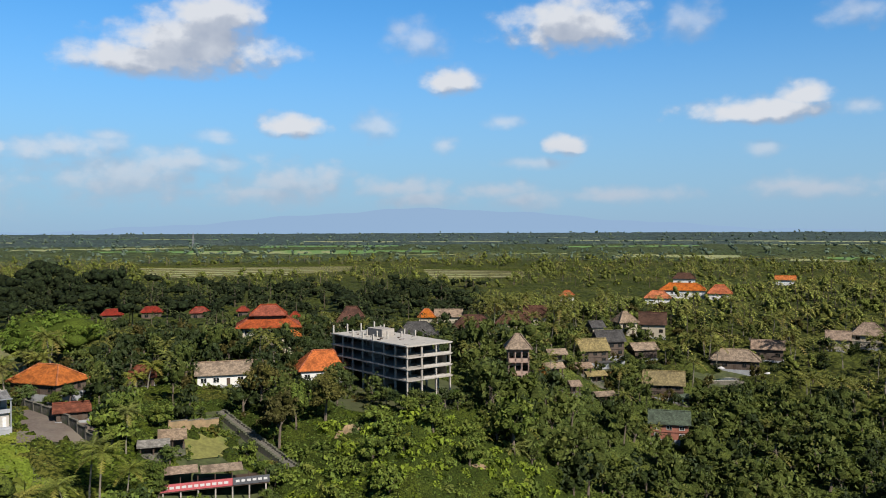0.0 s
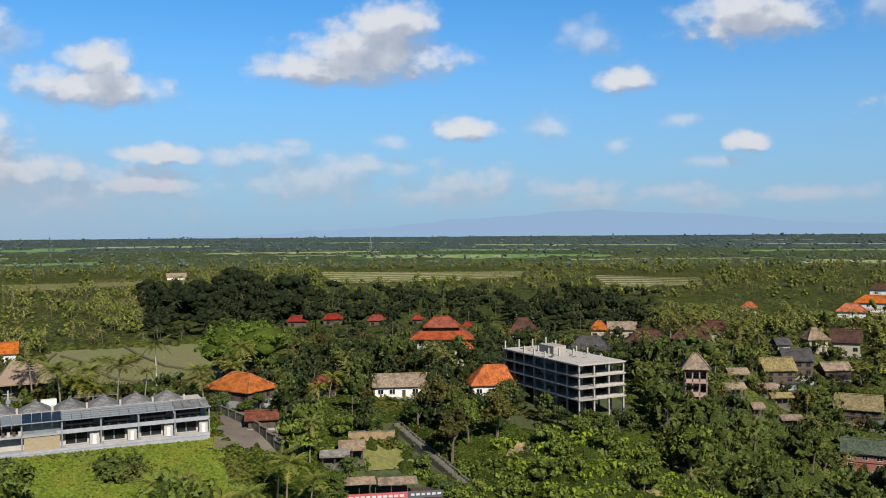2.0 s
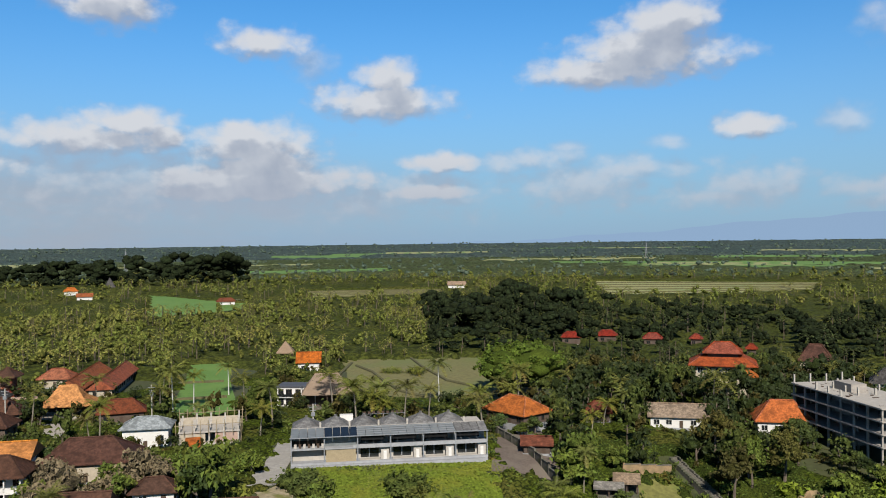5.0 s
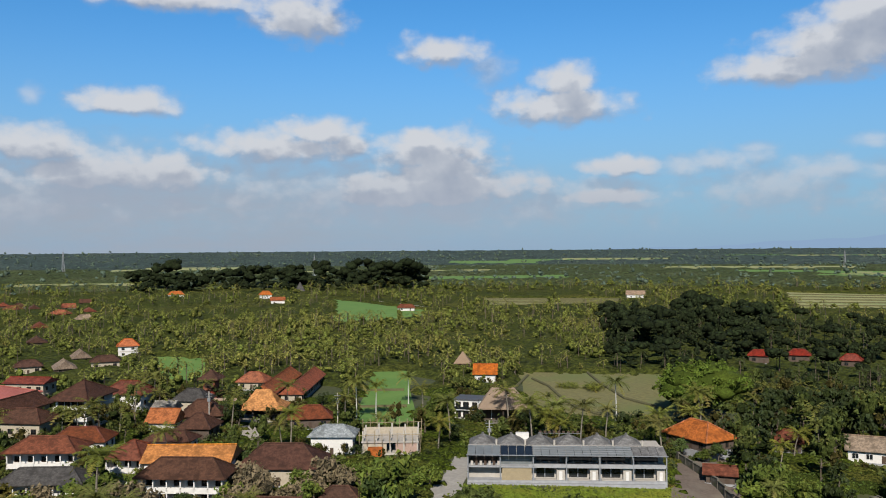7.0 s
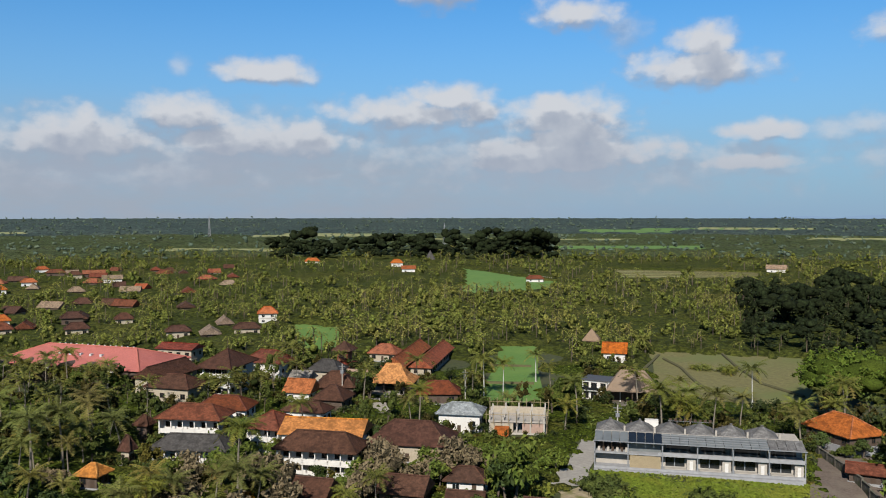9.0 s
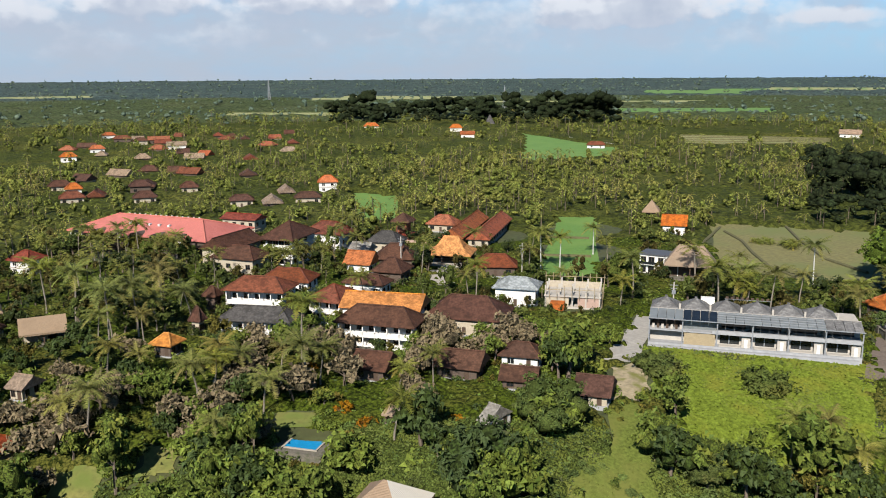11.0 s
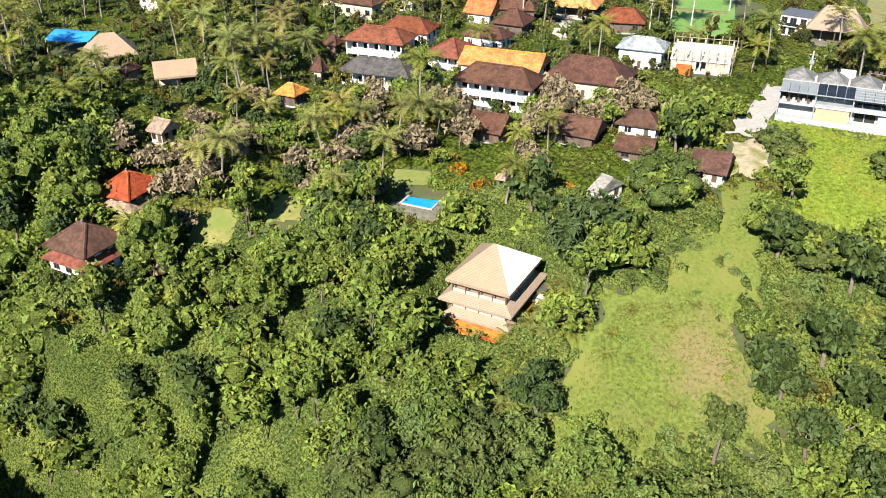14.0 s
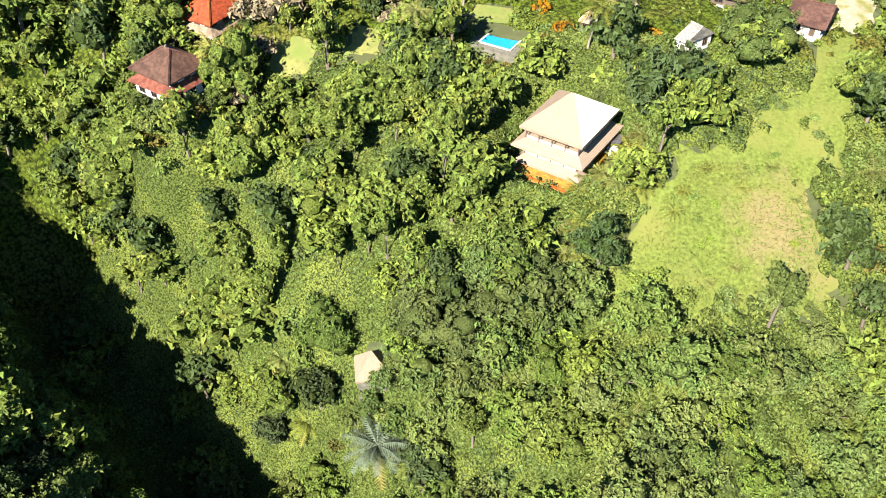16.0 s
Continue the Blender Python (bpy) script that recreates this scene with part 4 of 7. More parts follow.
house(-759.8, 179.1, 77, 13.4, 9.0, 5.0, 3.0, "hip", "orange", "white", 1, "one-storey white plaster house with bright orange tiled roof near fields")
house(-867.8, 228.9, 75, 17.7, 10.0, 5.0, 3.0, "hip", "rust", "brick", 1, "one-storey dark brick house with rust-red tiled roof near fields")
house(-826.6, 234.7, 74, 14.4, 10.0, 5.0, 3.0, "hip", "brown", "cream", 1, "one-storey cream plaster house with dark brown tiled roof near fields")
house(-830.5, 253.3, 73, 20.6, 12.0, 5.0, 3.0, "gable", "terracotta", "brick", 1, "one-storey dark brick house with terracotta tiled roof near fields")
house(-753.1, 245.0, 72, 17.5, 12.0, 5.0, 3.0, "gable", "tan", "white", 1, "one-storey white plaster house with weathered tan roof near fields")
house(-927.1, 231.4, 76, 14.7, 10.0, 5.0, 3.0, "hip", "terracotta", "white", 1, "one-storey white plaster house with terracotta tiled roof near fields")
house(-404.5, 162.3, 68, 12.8, 8.0, 4.0, 2.6, "hip", "brown", "cream", 1, "one-storey cream plaster house with dark brown tiled roof among trees")
house(-393.1, 193.8, 64, 14.4, 9.0, 4.0, 2.6, "hip", "brown", "cream", 1, "one-storey cream plaster house with dark brown tiled roof among trees")

# ---- landmark buildings ----
def concrete_frame():
    """An unfinished concrete frame of four floors on stilts, with starter columns on its top slab."""
    x, y, rot = -9.6, 222.5, 38.5
    z0 = float(land(x, y)) - 1.0
    root = tagged(empty("unfinished_building", x, y, z0, rot), "unfinished bare concrete frame building with starter columns on its roof slab", "building")
    L, W, top = 37.0, 14.5, 13.2 - z0
    floors = [top - 3.05 * k for k in range(4)]
    for k, z in enumerate(floors):
        part("floor_slab", boxes((-0.6, -0.6, z - 0.2, W + 0.6, L + 0.6, z)), "concrete_pale" if k == 0 else "concrete", root)
        part("edge_beam", boxes((-0.3, -0.62, z - 0.36, W + 0.3, -0.2, z - 0.2)), "concrete", root)
        part("edge_beam", boxes((-0.62, -0.3, z - 0.36, -0.2, L + 0.3, z - 0.2)), "concrete", root)
    for k in range(5):
        hi = floors[k - 1] - 0.3 if k else top
        lo = floors[k] if k < 4 else -2.5
        if k == 0:
            continue
        for i in range(4):
            for j in range(8):
                if 0 < i < 3 and 0 < j < 7 and (i + j) % 2:
                    continue
                u, v = i * W / 3, j * L / 7
                part("column", boxes((u - 0.22, v - 0.22, lo, u + 0.22, v + 0.22, hi)), "concrete", root)
    rng = random.Random(4)
    for i in range(4):
        for j in range(3, 8):
            if rng.random() < 0.9:
                u, v = i * W / 3, j * L / 7
                part("starter_column", boxes((u - 0.2, v - 0.2, top, u + 0.2, v + 0.2, top + rng.uniform(1.5, 2.6))), "concrete_pale", root)
    part("stair_core", boxes((W * 0.36, L * 0.52, -2, W * 0.66, L * 0.72, top + 2.2)), "concrete", root)
    part("infill_wall", boxes((W - 0.1, 1.5, floors[3], W + 0.12, L * 0.5, floors[1] - 0.3)), "cream", root)
    for k, z in enumerate(floors[1:]):
        # partitions added in darkened brick so the open floors look dark inside
        part("inner_wall", boxes((W * 0.55, 5.0, z, W * 0.55 + 0.25, L - 0.3, z + 2.7)), "brick", root)
        part("inner_wall", boxes((W * 0.3, 7.2, z, W - 0.4, 7.45, z + 2.7)), "brick", root)
        part("back_wall", boxes((0.5, L - 0.2, z, W - 0.5, L, z + 2.4)), "brick", root)
        part("parapet", boxes((W * 0.36, -0.5, z, W * 0.98, -0.35, z + 0.5)), "concrete_pale", root)
    for k in range(26):
        u, v = rng.uniform(0.5, W - 2), rng.uniform(0.5, L * 0.9)
        part("formwork_board", boxes((u, v, top + 0.01, u + rng.uniform(0.4, 1.6), v + rng.uniform(0.3, 1.2), top + rng.uniform(0.05, 0.25))), "timber" if k % 2 else "concrete", root)
    HOUSES.append((x - 4, y + 14, 18, 13))


def townhouses():
    """A row of six joined two-storey villas: glazed lean-to canopy, posts, recessed fronts, a grey hip roof over each."""
    x, y, rot = -132.8, 155.8, 37.9
    z0 = float(land(x, y)) - 0.6
    root = tagged(empty("terrace_of_villas", x, y, z0, rot), "grey two-storey row of unfinished villas with six hip roofs", "building")
    L, e = 48.2, 7.6
    g = 1.4
    part("plinth", boxes((0, 0.3, -3, L, 15, g)), "cement", root)
    part("front_plinth", boxes((0, -0.8, -3, L * 0.985, 0.3, g - 0.5)), "cement", root)
    part("rear_wall", boxes((0, 14.4, g, L, 14.8, e + 0.2)), "white", root)
    part("upper_wall", boxes((0, 5.4, g + 3.4, L, 5.7, e + 0.6)), "concrete", root)
    part("lower_wall", boxes((0.1, 3.0, g, L, 3.3, g + 3.1)), "concrete_pale", root)
    part("upper_floor", boxes((0, 0.35, g + 3.1, L, 14.3, g + 3.4)), "cement", root)
    part("parapet", boxes((L * 0.31, 0.4, g + 3.4, L, 0.55, g + 4.0)), "cement", root)
    part("end_wall", boxes((0, 1.0, g, 0.25, 14.3, e + 0.3)), "concrete", root)
    part("end_wall", boxes((L - 0.25, 5.6, g, L, 14.3, e + 0.3)), "concrete_pale", root)
    bays = 6
    for i in range(bays + 1):
        u = min(max(i * L / bays, 0.15), L - 0.15)
        part("post", boxes((u - 0.14, 0.35, g, u + 0.14, 0.65, e)), "steel", root)
        if 0 < i < bays:
            part("party_wall", boxes((u - 0.12, 2.2, g, u + 0.12, 14.2, e + 0.4)), "concrete_pale", root)
    for i in range(bays):
        a, b = i * L / bays + 0.2, (i + 1) * L / bays - 0.2
        w = b - a
        if i == 0:
            for k in range(7):
                u = a + 0.6 + k * w / 7
                part("cafe_table", boxes((u, 1.4, g + 3.4, u + 0.6, 2.2, g + 4.3)), "timber" if k % 2 else "concrete_pale", root)
            part("counter", boxes((a + 0.5, 4.2, g + 3.4, b - 0.5, 4.8, g + 4.5)), "timber", root)
        elif i == 1:
            part("curtain_wall", boxes((a, 2.4, g + 3.4, b, 2.5, e + 0.2)), "pane_green", root)
            part("rusty_screen", boxes((a + 0.2, 0.5, g, b - 0.2, 0.62, g + 2.9)), "bamboo", root)
        else:
            part("upper_glazing", boxes((a + w * 0.1, 5.3, g + 3.5, b - w * 0.15, 5.38, e + 0.2)), "glass", root)
            part("glazing", boxes((a + w * 0.08, 2.9, g + 0.25, a + w * 0.66, 2.98, g + 2.5)), "glass", root)
            part("glazing_frame", boxes((a + w * 0.34, 2.84, g + 0.25, a + w * 0.37, 2.9, g + 2.5)), "steel", root)
            part("pier", boxes((a + w * 0.72, 1.2, g, a + w * 0.98, 3.0, g + 3.0)), "concrete_pale", root)
            part("door", boxes((a + w * 0.8, 1.1, g, a + w * 0.9, 1.19, g + 2.1)), "white", root)
            part("terrace_step", boxes((a + w * 0.05, 0.8, g, a + w * 0.7, 2.6, g + 0.12)), "concrete_pale", root)
    # lean-to canopy: panes between bars
    n = 24
    for k in range(n):
        a, b = k * L / n + 0.05, (k + 1) * L / n - 0.05
        bm = bmesh.new()
        vs = [bm.verts.new(v) for v in ((a, 0.0, e), (b, 0.0, e), (b, 5.6, e + 1.1), (a, 5.6, e + 1.1), (a, 0.0, e + 0.06), (b, 0.0, e + 0.06), (b, 5.6, e + 1.16), (a, 5.6, e + 1.16))]
        for f in ((3, 2, 1, 0), (4, 5, 6, 7), (0, 1, 5, 4), (1, 2, 6, 5), (2, 3, 7, 6), (3, 0, 4, 7)):
            bm.faces.new([vs[i] for i in f])
        part("canopy_pane", bm, "shingle" if k > 19 else ("glass" if 4 <= k < 8 else "pane_green"), root)
    part("gutter", boxes((-0.2, -0.2, e - 0.08, L + 0.2, 0.0, e + 0.12)), "steel", root)
    for k in range(4):
        v, z = 1.1 + 1.2 * k, e + 0.08 + 1.1 * (1.1 + 1.2 * k) / 5.6
        part("canopy_bar", boxes((L * 0.33, v, z, L * 0.83, v + 0.07, z + 0.1)), "steel", root)
    part("upper_fascia", boxes((0, 5.5, e + 0.7, L, 5.75, e + 1.2)), "concrete_pale", root)
    for i in range(bays):
        w = L * 0.9 / bays
        hip = part("hip_roof", roof_bm("pyr", w - 0.15, 8.6, e + 0.9, 2.3, 0.3), "shingle", root)
        hip.matrix_basis = pose((i + 0.5) * w, 9.9, 0)
        cap = part("roof_cap", boxes((-0.3, -0.3, e + 3.0, 0.3, 0.3, e + 3.45)), "shingle", root)
        cap.matrix_basis = pose((i + 0.5) * w, 9.9, 0)
        part("tank_stand", boxes((i * w + w - 0.35, 6.4, e + 0.9, i * w + w + 0.1, 6.9, e + 2.3)), "concrete_pale", root)
    part("end_deck", boxes((L * 0.9, 5.8, e + 0.3, L - 0.3, 14.2, e + 0.6)), "concrete_pale", root)
    part("stair_house", boxes((L * 0.25, 12.5, e + 0.2, L * 0.32, 14.3, e + 2.6)), "white", root)
    sign = part("roof_sign_rail", boxes((L * 0.37, 14.0, e + 2.3, L * 0.6, 14.1, e + 2.4)), "steel", root)
    for k in range(9):
        u = L * 0.375 + k * L * 0.025
        part("sign_bar", boxes((u, 13.95, e + 2.4, u + L * 0.014, 14.05, e + 3.0)), "timber", sign)
    HOUSES.append((x + L / 2 * math.cos(radians(rot)), y + L / 2 * math.sin(radians(rot)), L / 2, 11))


def tiered_villa():
    """A three-storey villa under tiered thatch on the gorge's edge, with an orange ground terrace."""
    x, y, rot = -111.2, 66.7, 34.7
    z0 = -15.0
    root = tagged(empty("tiered_villa", x, y, z0, rot), "three-storey villa with tiered pale thatch roofs and orange base", "house")

    def skirt(name, L, W, l, w, z, rise, mats):
        bm = bmesh.new()
        low = [bm.verts.new(v) for v in ((-L, -W, z), (L, -W, z), (L, W, z), (-L, W, z))]
        top = [bm.verts.new(v) for v in ((-l, -w, z + rise), (l, -w, z + rise), (l, w, z + rise), (-l, w, z + rise))]
        under = [bm.verts.new((v.co.x, v.co.y, z - 0.35)) for v in low]
        for i in range(4):
            j = (i + 1) % 4
            bm.faces.new((low[i], low[j], top[j], top[i]))
            bm.faces.new((under[i], under[j], low[j], low[i]))
        bm.faces.new(under[::-1])
        bm.faces.new(top)
        return part(name, bm, mats, root)

    L, W = 6.15, 7.3
    # one hip end of the top roof takes the paler thatch
    bm = roof_bm("hip", 2 * L, 2 * W, 9.5, 5.0, 0.45, index=1)
    part("top_roof", bm, ["thatch", "thatch_pale"], root)
    skirt("middle_skirt_roof", L + 0.95, W + 1.0, L - 0.9, W - 0.9, 5.9, 1.0, ["thatch"])
    skirt("lower_skirt_roof", L + 0.35, W + 0.6, L - 0.9, W - 0.9, 2.6, 1.0, ["thatch"])
    for z in (6.9, 3.6):
        # dark timber colour stands in for the shadow between the roof tiers
        part("gallery_wall", boxes((-L + 2.6, -W + 2.6, z - 0.2, L - 2.6, W - 2.6, z + 2.2)), "timber", root)
        part("balustrade", boxes((-L + 0.95, -W + 0.95, z, L - 0.95, -W + 1.1, z + 0.6)), "cream", root)
        part("balustrade", boxes((L - 1.1, -W + 1.1, z, L - 0.95, W - 0.95, z + 0.6)), "cream", root)
        for i in range(5):
            u = -L + 1.0 + i * (2 * L - 2) / 4
            part("post", boxes((u - 0.12, -W + 0.92, z, u + 0.12, -W + 1.16, z + 2.1)), "timber", root)
        for i in range(4):
            v = -W + 2.6 + i * (2 * W - 3.6) / 3
            part("post", boxes((L - 1.14, v - 0.12, z, L - 0.9, v + 0.12, z + 2.1)), "timber", root)
        for i in range(3):
            window(root, -L + 3.6 + i * 2.5, -W + 2.6, z + 0.2, 1.4, 1.4, "timber")
    part("ground_floor", boxes((-L + 1.2, -W + 1.6, -2, L - 1.2, W - 1.2, 4.2)), "brick", root)
    part("terrace", boxes((-L + 0.5, -W - 2.6, -6, L - 1.0, -W + 1.6, 1.2)), "flame", root)
    part("terrace_wall", boxes((-L + 0.5, -W - 2.6, 1.2, L - 1.0, -W - 2.4, 1.7)), "orange", root)
    part("side_awning", boxes((L + 0.2, 3.2, 4.8, L + 2.4, 6.6, 5.0)), "slate", root)
    part("side_store", boxes((L + 0.3, 3.0, -2, L + 2.2, 6.0, 3.6)), "white", root)
    part("bougainvillea_rack", boxes((L - 0.2, -1.5, 0, L + 1.2, 1.5, 3.4)), "autumn", root)
    HOUSES.append((x, y, 9, -9.8))


def temple_roof(x, y, rot, L, W, he, rise, roof, label):
    """An open hall under a tall tent-like roof with swept eaves."""
    z0 = float(land(x, y))
    root = tagged(empty("open_hall", x, y, z0, rot), label, "pavilion")
    part("floor_plinth", boxes((-L / 2 + 0.8, -W / 2 + 0.8, -0.5, L / 2 - 0.8, W / 2 - 0.8, 0.6)), "paving", root)
    part("roof", roof_bm("hip", L, W, he, rise, 0.25, flare=1.0), roof, root)
    for u in (-1, -0.33, 0.33, 1):
        for v in (-1, 1):
            part("post", boxes((u * (L / 2 - 1.3) - 0.2, v * (W / 2 - 1.3) - 0.2, 0.6, u * (L / 2 - 1.3) + 0.2, v * (W / 2 - 1.3) + 0.2, he)), "brick", root)
    part("back_wall", boxes((-L / 2 + 1.2, W / 2 - 1.6, 0.6, L / 2 - 1.2, W / 2 - 1.3, he - 0.2)), "brick", root)
    HOUSES.append((x, y, max(L, W) / 2, he + rise))


def tiered_house(x, y, rot, label):
    """A red-tiled hall with two stacked hip roofs and porch roofs at its foot."""
    z0 = float(land(x, y)) + 3.6
    root = tagged(empty("tiered_hall", x, y, z0, rot), label, "house")
    part("wall", boxes((-9, -6, -4.5, 9, 6, 6.2)), "cream", root)
    part("lower_roof", roof_bm("hip", 23, 16, 6.2, 4.2, 0.25), "rooftile", root)
    part("ridge_cap", ridge_bm("hip", 23, 16, 6.2, 4.2), "rooftile", root)
    part("upper_wall", boxes((-5, -3.2, 8.0, 5, 3.2, 10.2)), "brick", root)
    part("upper_roof", roof_bm("hip", 13.5, 9.5, 10.2, 3.4, 0.25), "rooftile", root)
    part("ridge_cap", ridge_bm("hip", 13.5, 9.5, 10.2, 3.4), "rooftile", root)
    for i in range(6):
        window(root, -7.5 + i * 3, -6, 3.4, 1.6, 1.7, "white")
    porch = part("porch_roof", roof_bm("hip", 8, 6, 3.2, 2.0, 0.2), "orange", root)
    porch.matrix_basis = pose(7.5, -7.5, 0)
    part("porch_wall", boxes((4.5, -9.3, -4.5, 10.5, -6.1, 3.0)), "cream", root)
    HOUSES.append((x, y, 11, 16.5))


def market_hall():
    """A long hall under a faded red sheet roof, with arched gables along its front."""
    x, y, rot = -328.0, 98.0, 32.0
    root = tagged(empty("market_hall", x, y, 0, rot), "long market hall with faded red sheet roof and arched gables", "building")
    L, W = 66.0, 30.0
    part("wall", boxes((-L / 2 + 1, -W / 2 + 1, -0.5, L / 2 - 1, W / 2 - 1, 6.8)), "brick", root)
    part("roof", roof_bm("hip", L, W, 7.0, 5.0, 0.3), "hall_red", root)
    part("ridge_cap", ridge_bm("hip", L, W, 7.0, 5.0, 0.5), "hall_red", root)
    for k in range(14):
        u = -L / 2 + 17 + k * 2.6
        part("roof_vent", boxes((u, 0.7, 11.7, u + 0.5, 1.2, 12.5)), "lettering", root)
    for k in range(5):
        u = -L / 2 + 10 + k * 4.6
        part("roof_light", boxes((u + 14, -7.2, 9.5, u + 15, -6.0, 10.4)), "lettering", root)
    for k in range(6):
        u = -L / 2 + 6 + k * 9.4
        bm = bmesh.new()
        n = 8
        front = [bm.verts.new((u + 2.6 * math.cos(i * math.pi / n), -W / 2 - 1.2, 6.2 + 2.3 * math.sin(i * math.pi / n))) for i in range(n + 1)]
        back = [bm.verts.new((v.co.x, -W / 2 + 7, v.co.z)) for v in front]
        for i in range(n):
            bm.faces.new((front[i], front[i + 1], back[i + 1], back[i]))
        bm.faces.new(front)
        arch = part("arched_gable", bm, "brick", root)
        part("arch_rim", boxes((u - 2.8, -W / 2 - 1.4, 5.8, u + 2.8, -W / 2 - 1.0, 6.5)), "lettering", arch)
        part("arch_light", boxes((u - 1.6, -W / 2 - 1.32, 6.4, u + 1.6, -W / 2 - 1.22, 7.7)), "glass", arch)
    for k in range(12):
        window(root, -L / 2 + 4 + k * 5.2, -W / 2 + 1, 2.2, 2.2, 2.0, "timber")
    HOUSES.append((x, y, 30, 12))


def block_house(x, y, rot, L, W, floors, label):
    """A white block of several floors with banded galleries and a brown pyramid roof."""
    root = tagged(empty("apartment_block", x, y, 0, rot), label, "building")
    step = 3.3
    top = floors * step
    part("wall", boxes((-L / 2 + 1.2, -W / 2 + 1.4, -0.5, L / 2 - 1.4, W / 2, top)), "white", root)
    for k in range(1, floors + 1):
        z = k * step
        part("gallery_band", boxes((-L / 2 + 0.6, -W / 2 + 0.6, z - 0.25, L / 2 - 0.6, W / 2, z)), "white", root)
        if k < floors:
            part("gallery_parapet", boxes((-L / 2 + 0.6, -W / 2 + 0.6, z, L / 2 - 0.6, -W / 2 + 0.75, z + 1.05)), "white", root)
            part("gallery_parapet", boxes((L / 2 - 0.75, -W / 2 + 0.75, z, L / 2 - 0.6, W / 2, z + 1.05)), "white", root)
    for k in range(floors):
        for i in range(4):
            window(root, -L / 2 + 3 + i * (L - 6) / 3, -W / 2 + 1.4, k * step + 1.2, 1.8, 1.4, "timber")
        for i in range(3):
            window(root, L / 2 - 1.4, -W / 2 + 4 + i * 4, k * step + 1.2, 1.8, 1.4, "timber", 90)
    part("roof", roof_bm("pyr", L + 1, W + 1.5, top, 5.0, 0.3), "brown", root)
    part("ridge_cap", ridge_bm("pyr", L + 1, W + 1.5, top, 5.0), "brown", root)
    HOUSES.append((x, y, L / 2 + 1, top + 5))


def banner_terrace():
    """A timber viewing terrace with low roofs and a long banner on its front rail."""
    x, y, rot = -50.3, 184.8, 20.6
    z0 = float(land(x, y)) - 1.0
    root = tagged(empty("viewing_terrace", x, y, z0, rot), "timber viewing terrace with tin roofs and a pink banner", "pavilion")
    d = -12.0 - z0
    part("deck", boxes((-11.5, -3, d, 11.5, 5, d + 0.25)), "timber", root)
    for i in range(7):
        part("stilt", boxes((-11 + i * 3.6, -2.8, -4, -10.7 + i * 3.6, -2.5, d)), "concrete", root)
        part("post", boxes((-11 + i * 3.6, -2.7, d + 0.25, -10.8 + i * 3.6, -2.5, d + 3.0)), "timber", root)
    banner = part("banner", boxes((-11.5, -3.2, d + 0.3, 3.5, -3.1, d + 1.9)), "banner", root, "pink red banner with unreadable pale lettering")
    for k in range(11):
        part("lettering_bar", boxes((-10.8 + k * 1.25, -3.23, d + 0.8, -9.9 + k * 1.25, -3.2, d + 1.35)), "lettering", banner)
    dark = part("dark_banner", boxes((3.6, -3.2, d + 0.3, 11.5, -3.1, d + 1.9)), "banner_dark", root)
    for k in range(6):
        part("lettering_bar", boxes((4.2 + k * 1.2, -3.23, d + 0.9, 5.0 + k * 1.2, -3.2, d + 1.4)), "lettering", dark)
    for u, l, h in ((-7.0, 7.0, 3.6), (1.5, 9.0, 3.2)):
        r = part("tin_roof", roof_bm("gable", l, 5.5, d + h, 1.0, 0.12), "tan", root)
        r.matrix_basis = pose(u, 1.0, 0)
    HOUSES.append((x, y, 12, -8.6))


def mast(x, y, tall, label):
    """A lattice mast."""
    root = tagged(empty("lattice_mast", x, y, float(land(x, y))), label, "mast")
    bm = bmesh.new()
    w, n = tall * 0.06, 8
    for k in range(n):
        a, b = w * (1 - 0.85 * k / n), w * (1 - 0.85 * (k + 1) / n)
        za, zb = tall * k / n, tall * (k + 1) / n
        for i in range(4):
            p, q = ((-1, -1), (1, -1), (1, 1), (-1, 1))[i], ((1, -1), (1, 1), (-1, 1), (-1, -1))[i]
            beam(bm, (p[0] * a, p[1] * a, za), (p[0] * b, p[1] * b, zb), 0.5)
            beam(bm, (p[0] * a, p[1] * a, za), (q[0] * b, q[1] * b, zb), 0.3)
    part("lattice", bm, "mast", root)
    part("antenna", boxes((-0.2, -0.2, tall, 0.2, 0.2, tall * 1.08)), "mast", root)


def pole(x, y, tall):
    """A utility pole with two crossarms."""
    root = tagged(empty("utility_pole", x, y, float(land(x, y)), 40), "pale concrete utility pole with crossarms", "pole", "poles along the lane")
    part("shaft", beam(bmesh.new(), (0, 0, -0.5), (0, 0, tall), 0.26, 8), "concrete_pale", root)
    part("crossarm", boxes((-1.1, -0.08, tall - 0.9, 1.1, 0.08, tall - 0.75)), "mast", root)
    part("crossarm", boxes((-0.8, -0.08, tall - 1.8, 0.8, 0.08, tall - 1.65)), "mast", root)
    part("transformer", boxes((-0.5, -0.4, tall - 3.2, 0.5, 0.4, tall - 2.2)), "mast", root)


concrete_frame()
townhouses()
tiered_villa()
market_hall()
block_house(-272.5, 126.5, 36, 12.6, 19.0, 3, "white three-storey block with galleries and brown pyramid roof")
temple_roof(-235.8, 170.9, 42, 16.4, 13.4, 4.2, 5.8, "flame", "open hall with vivid orange tent-like roof")
tiered_house(-63.0, 305.0, 12, "hall with two stacked red tiled hip roofs among trees")
banner_terrace()
mast(-1157, 955, 42, "tall lattice mast far beyond the fields")
mast(-1813, 808, 50, "grey lattice mast on the far plain")
mast(-560, 1900, 40, "slender lattice mast on the far plain")
pole(-142, 176, 11)
pole(-236, 150, 12)
pole(-206, 178, 11)


FOOT = []


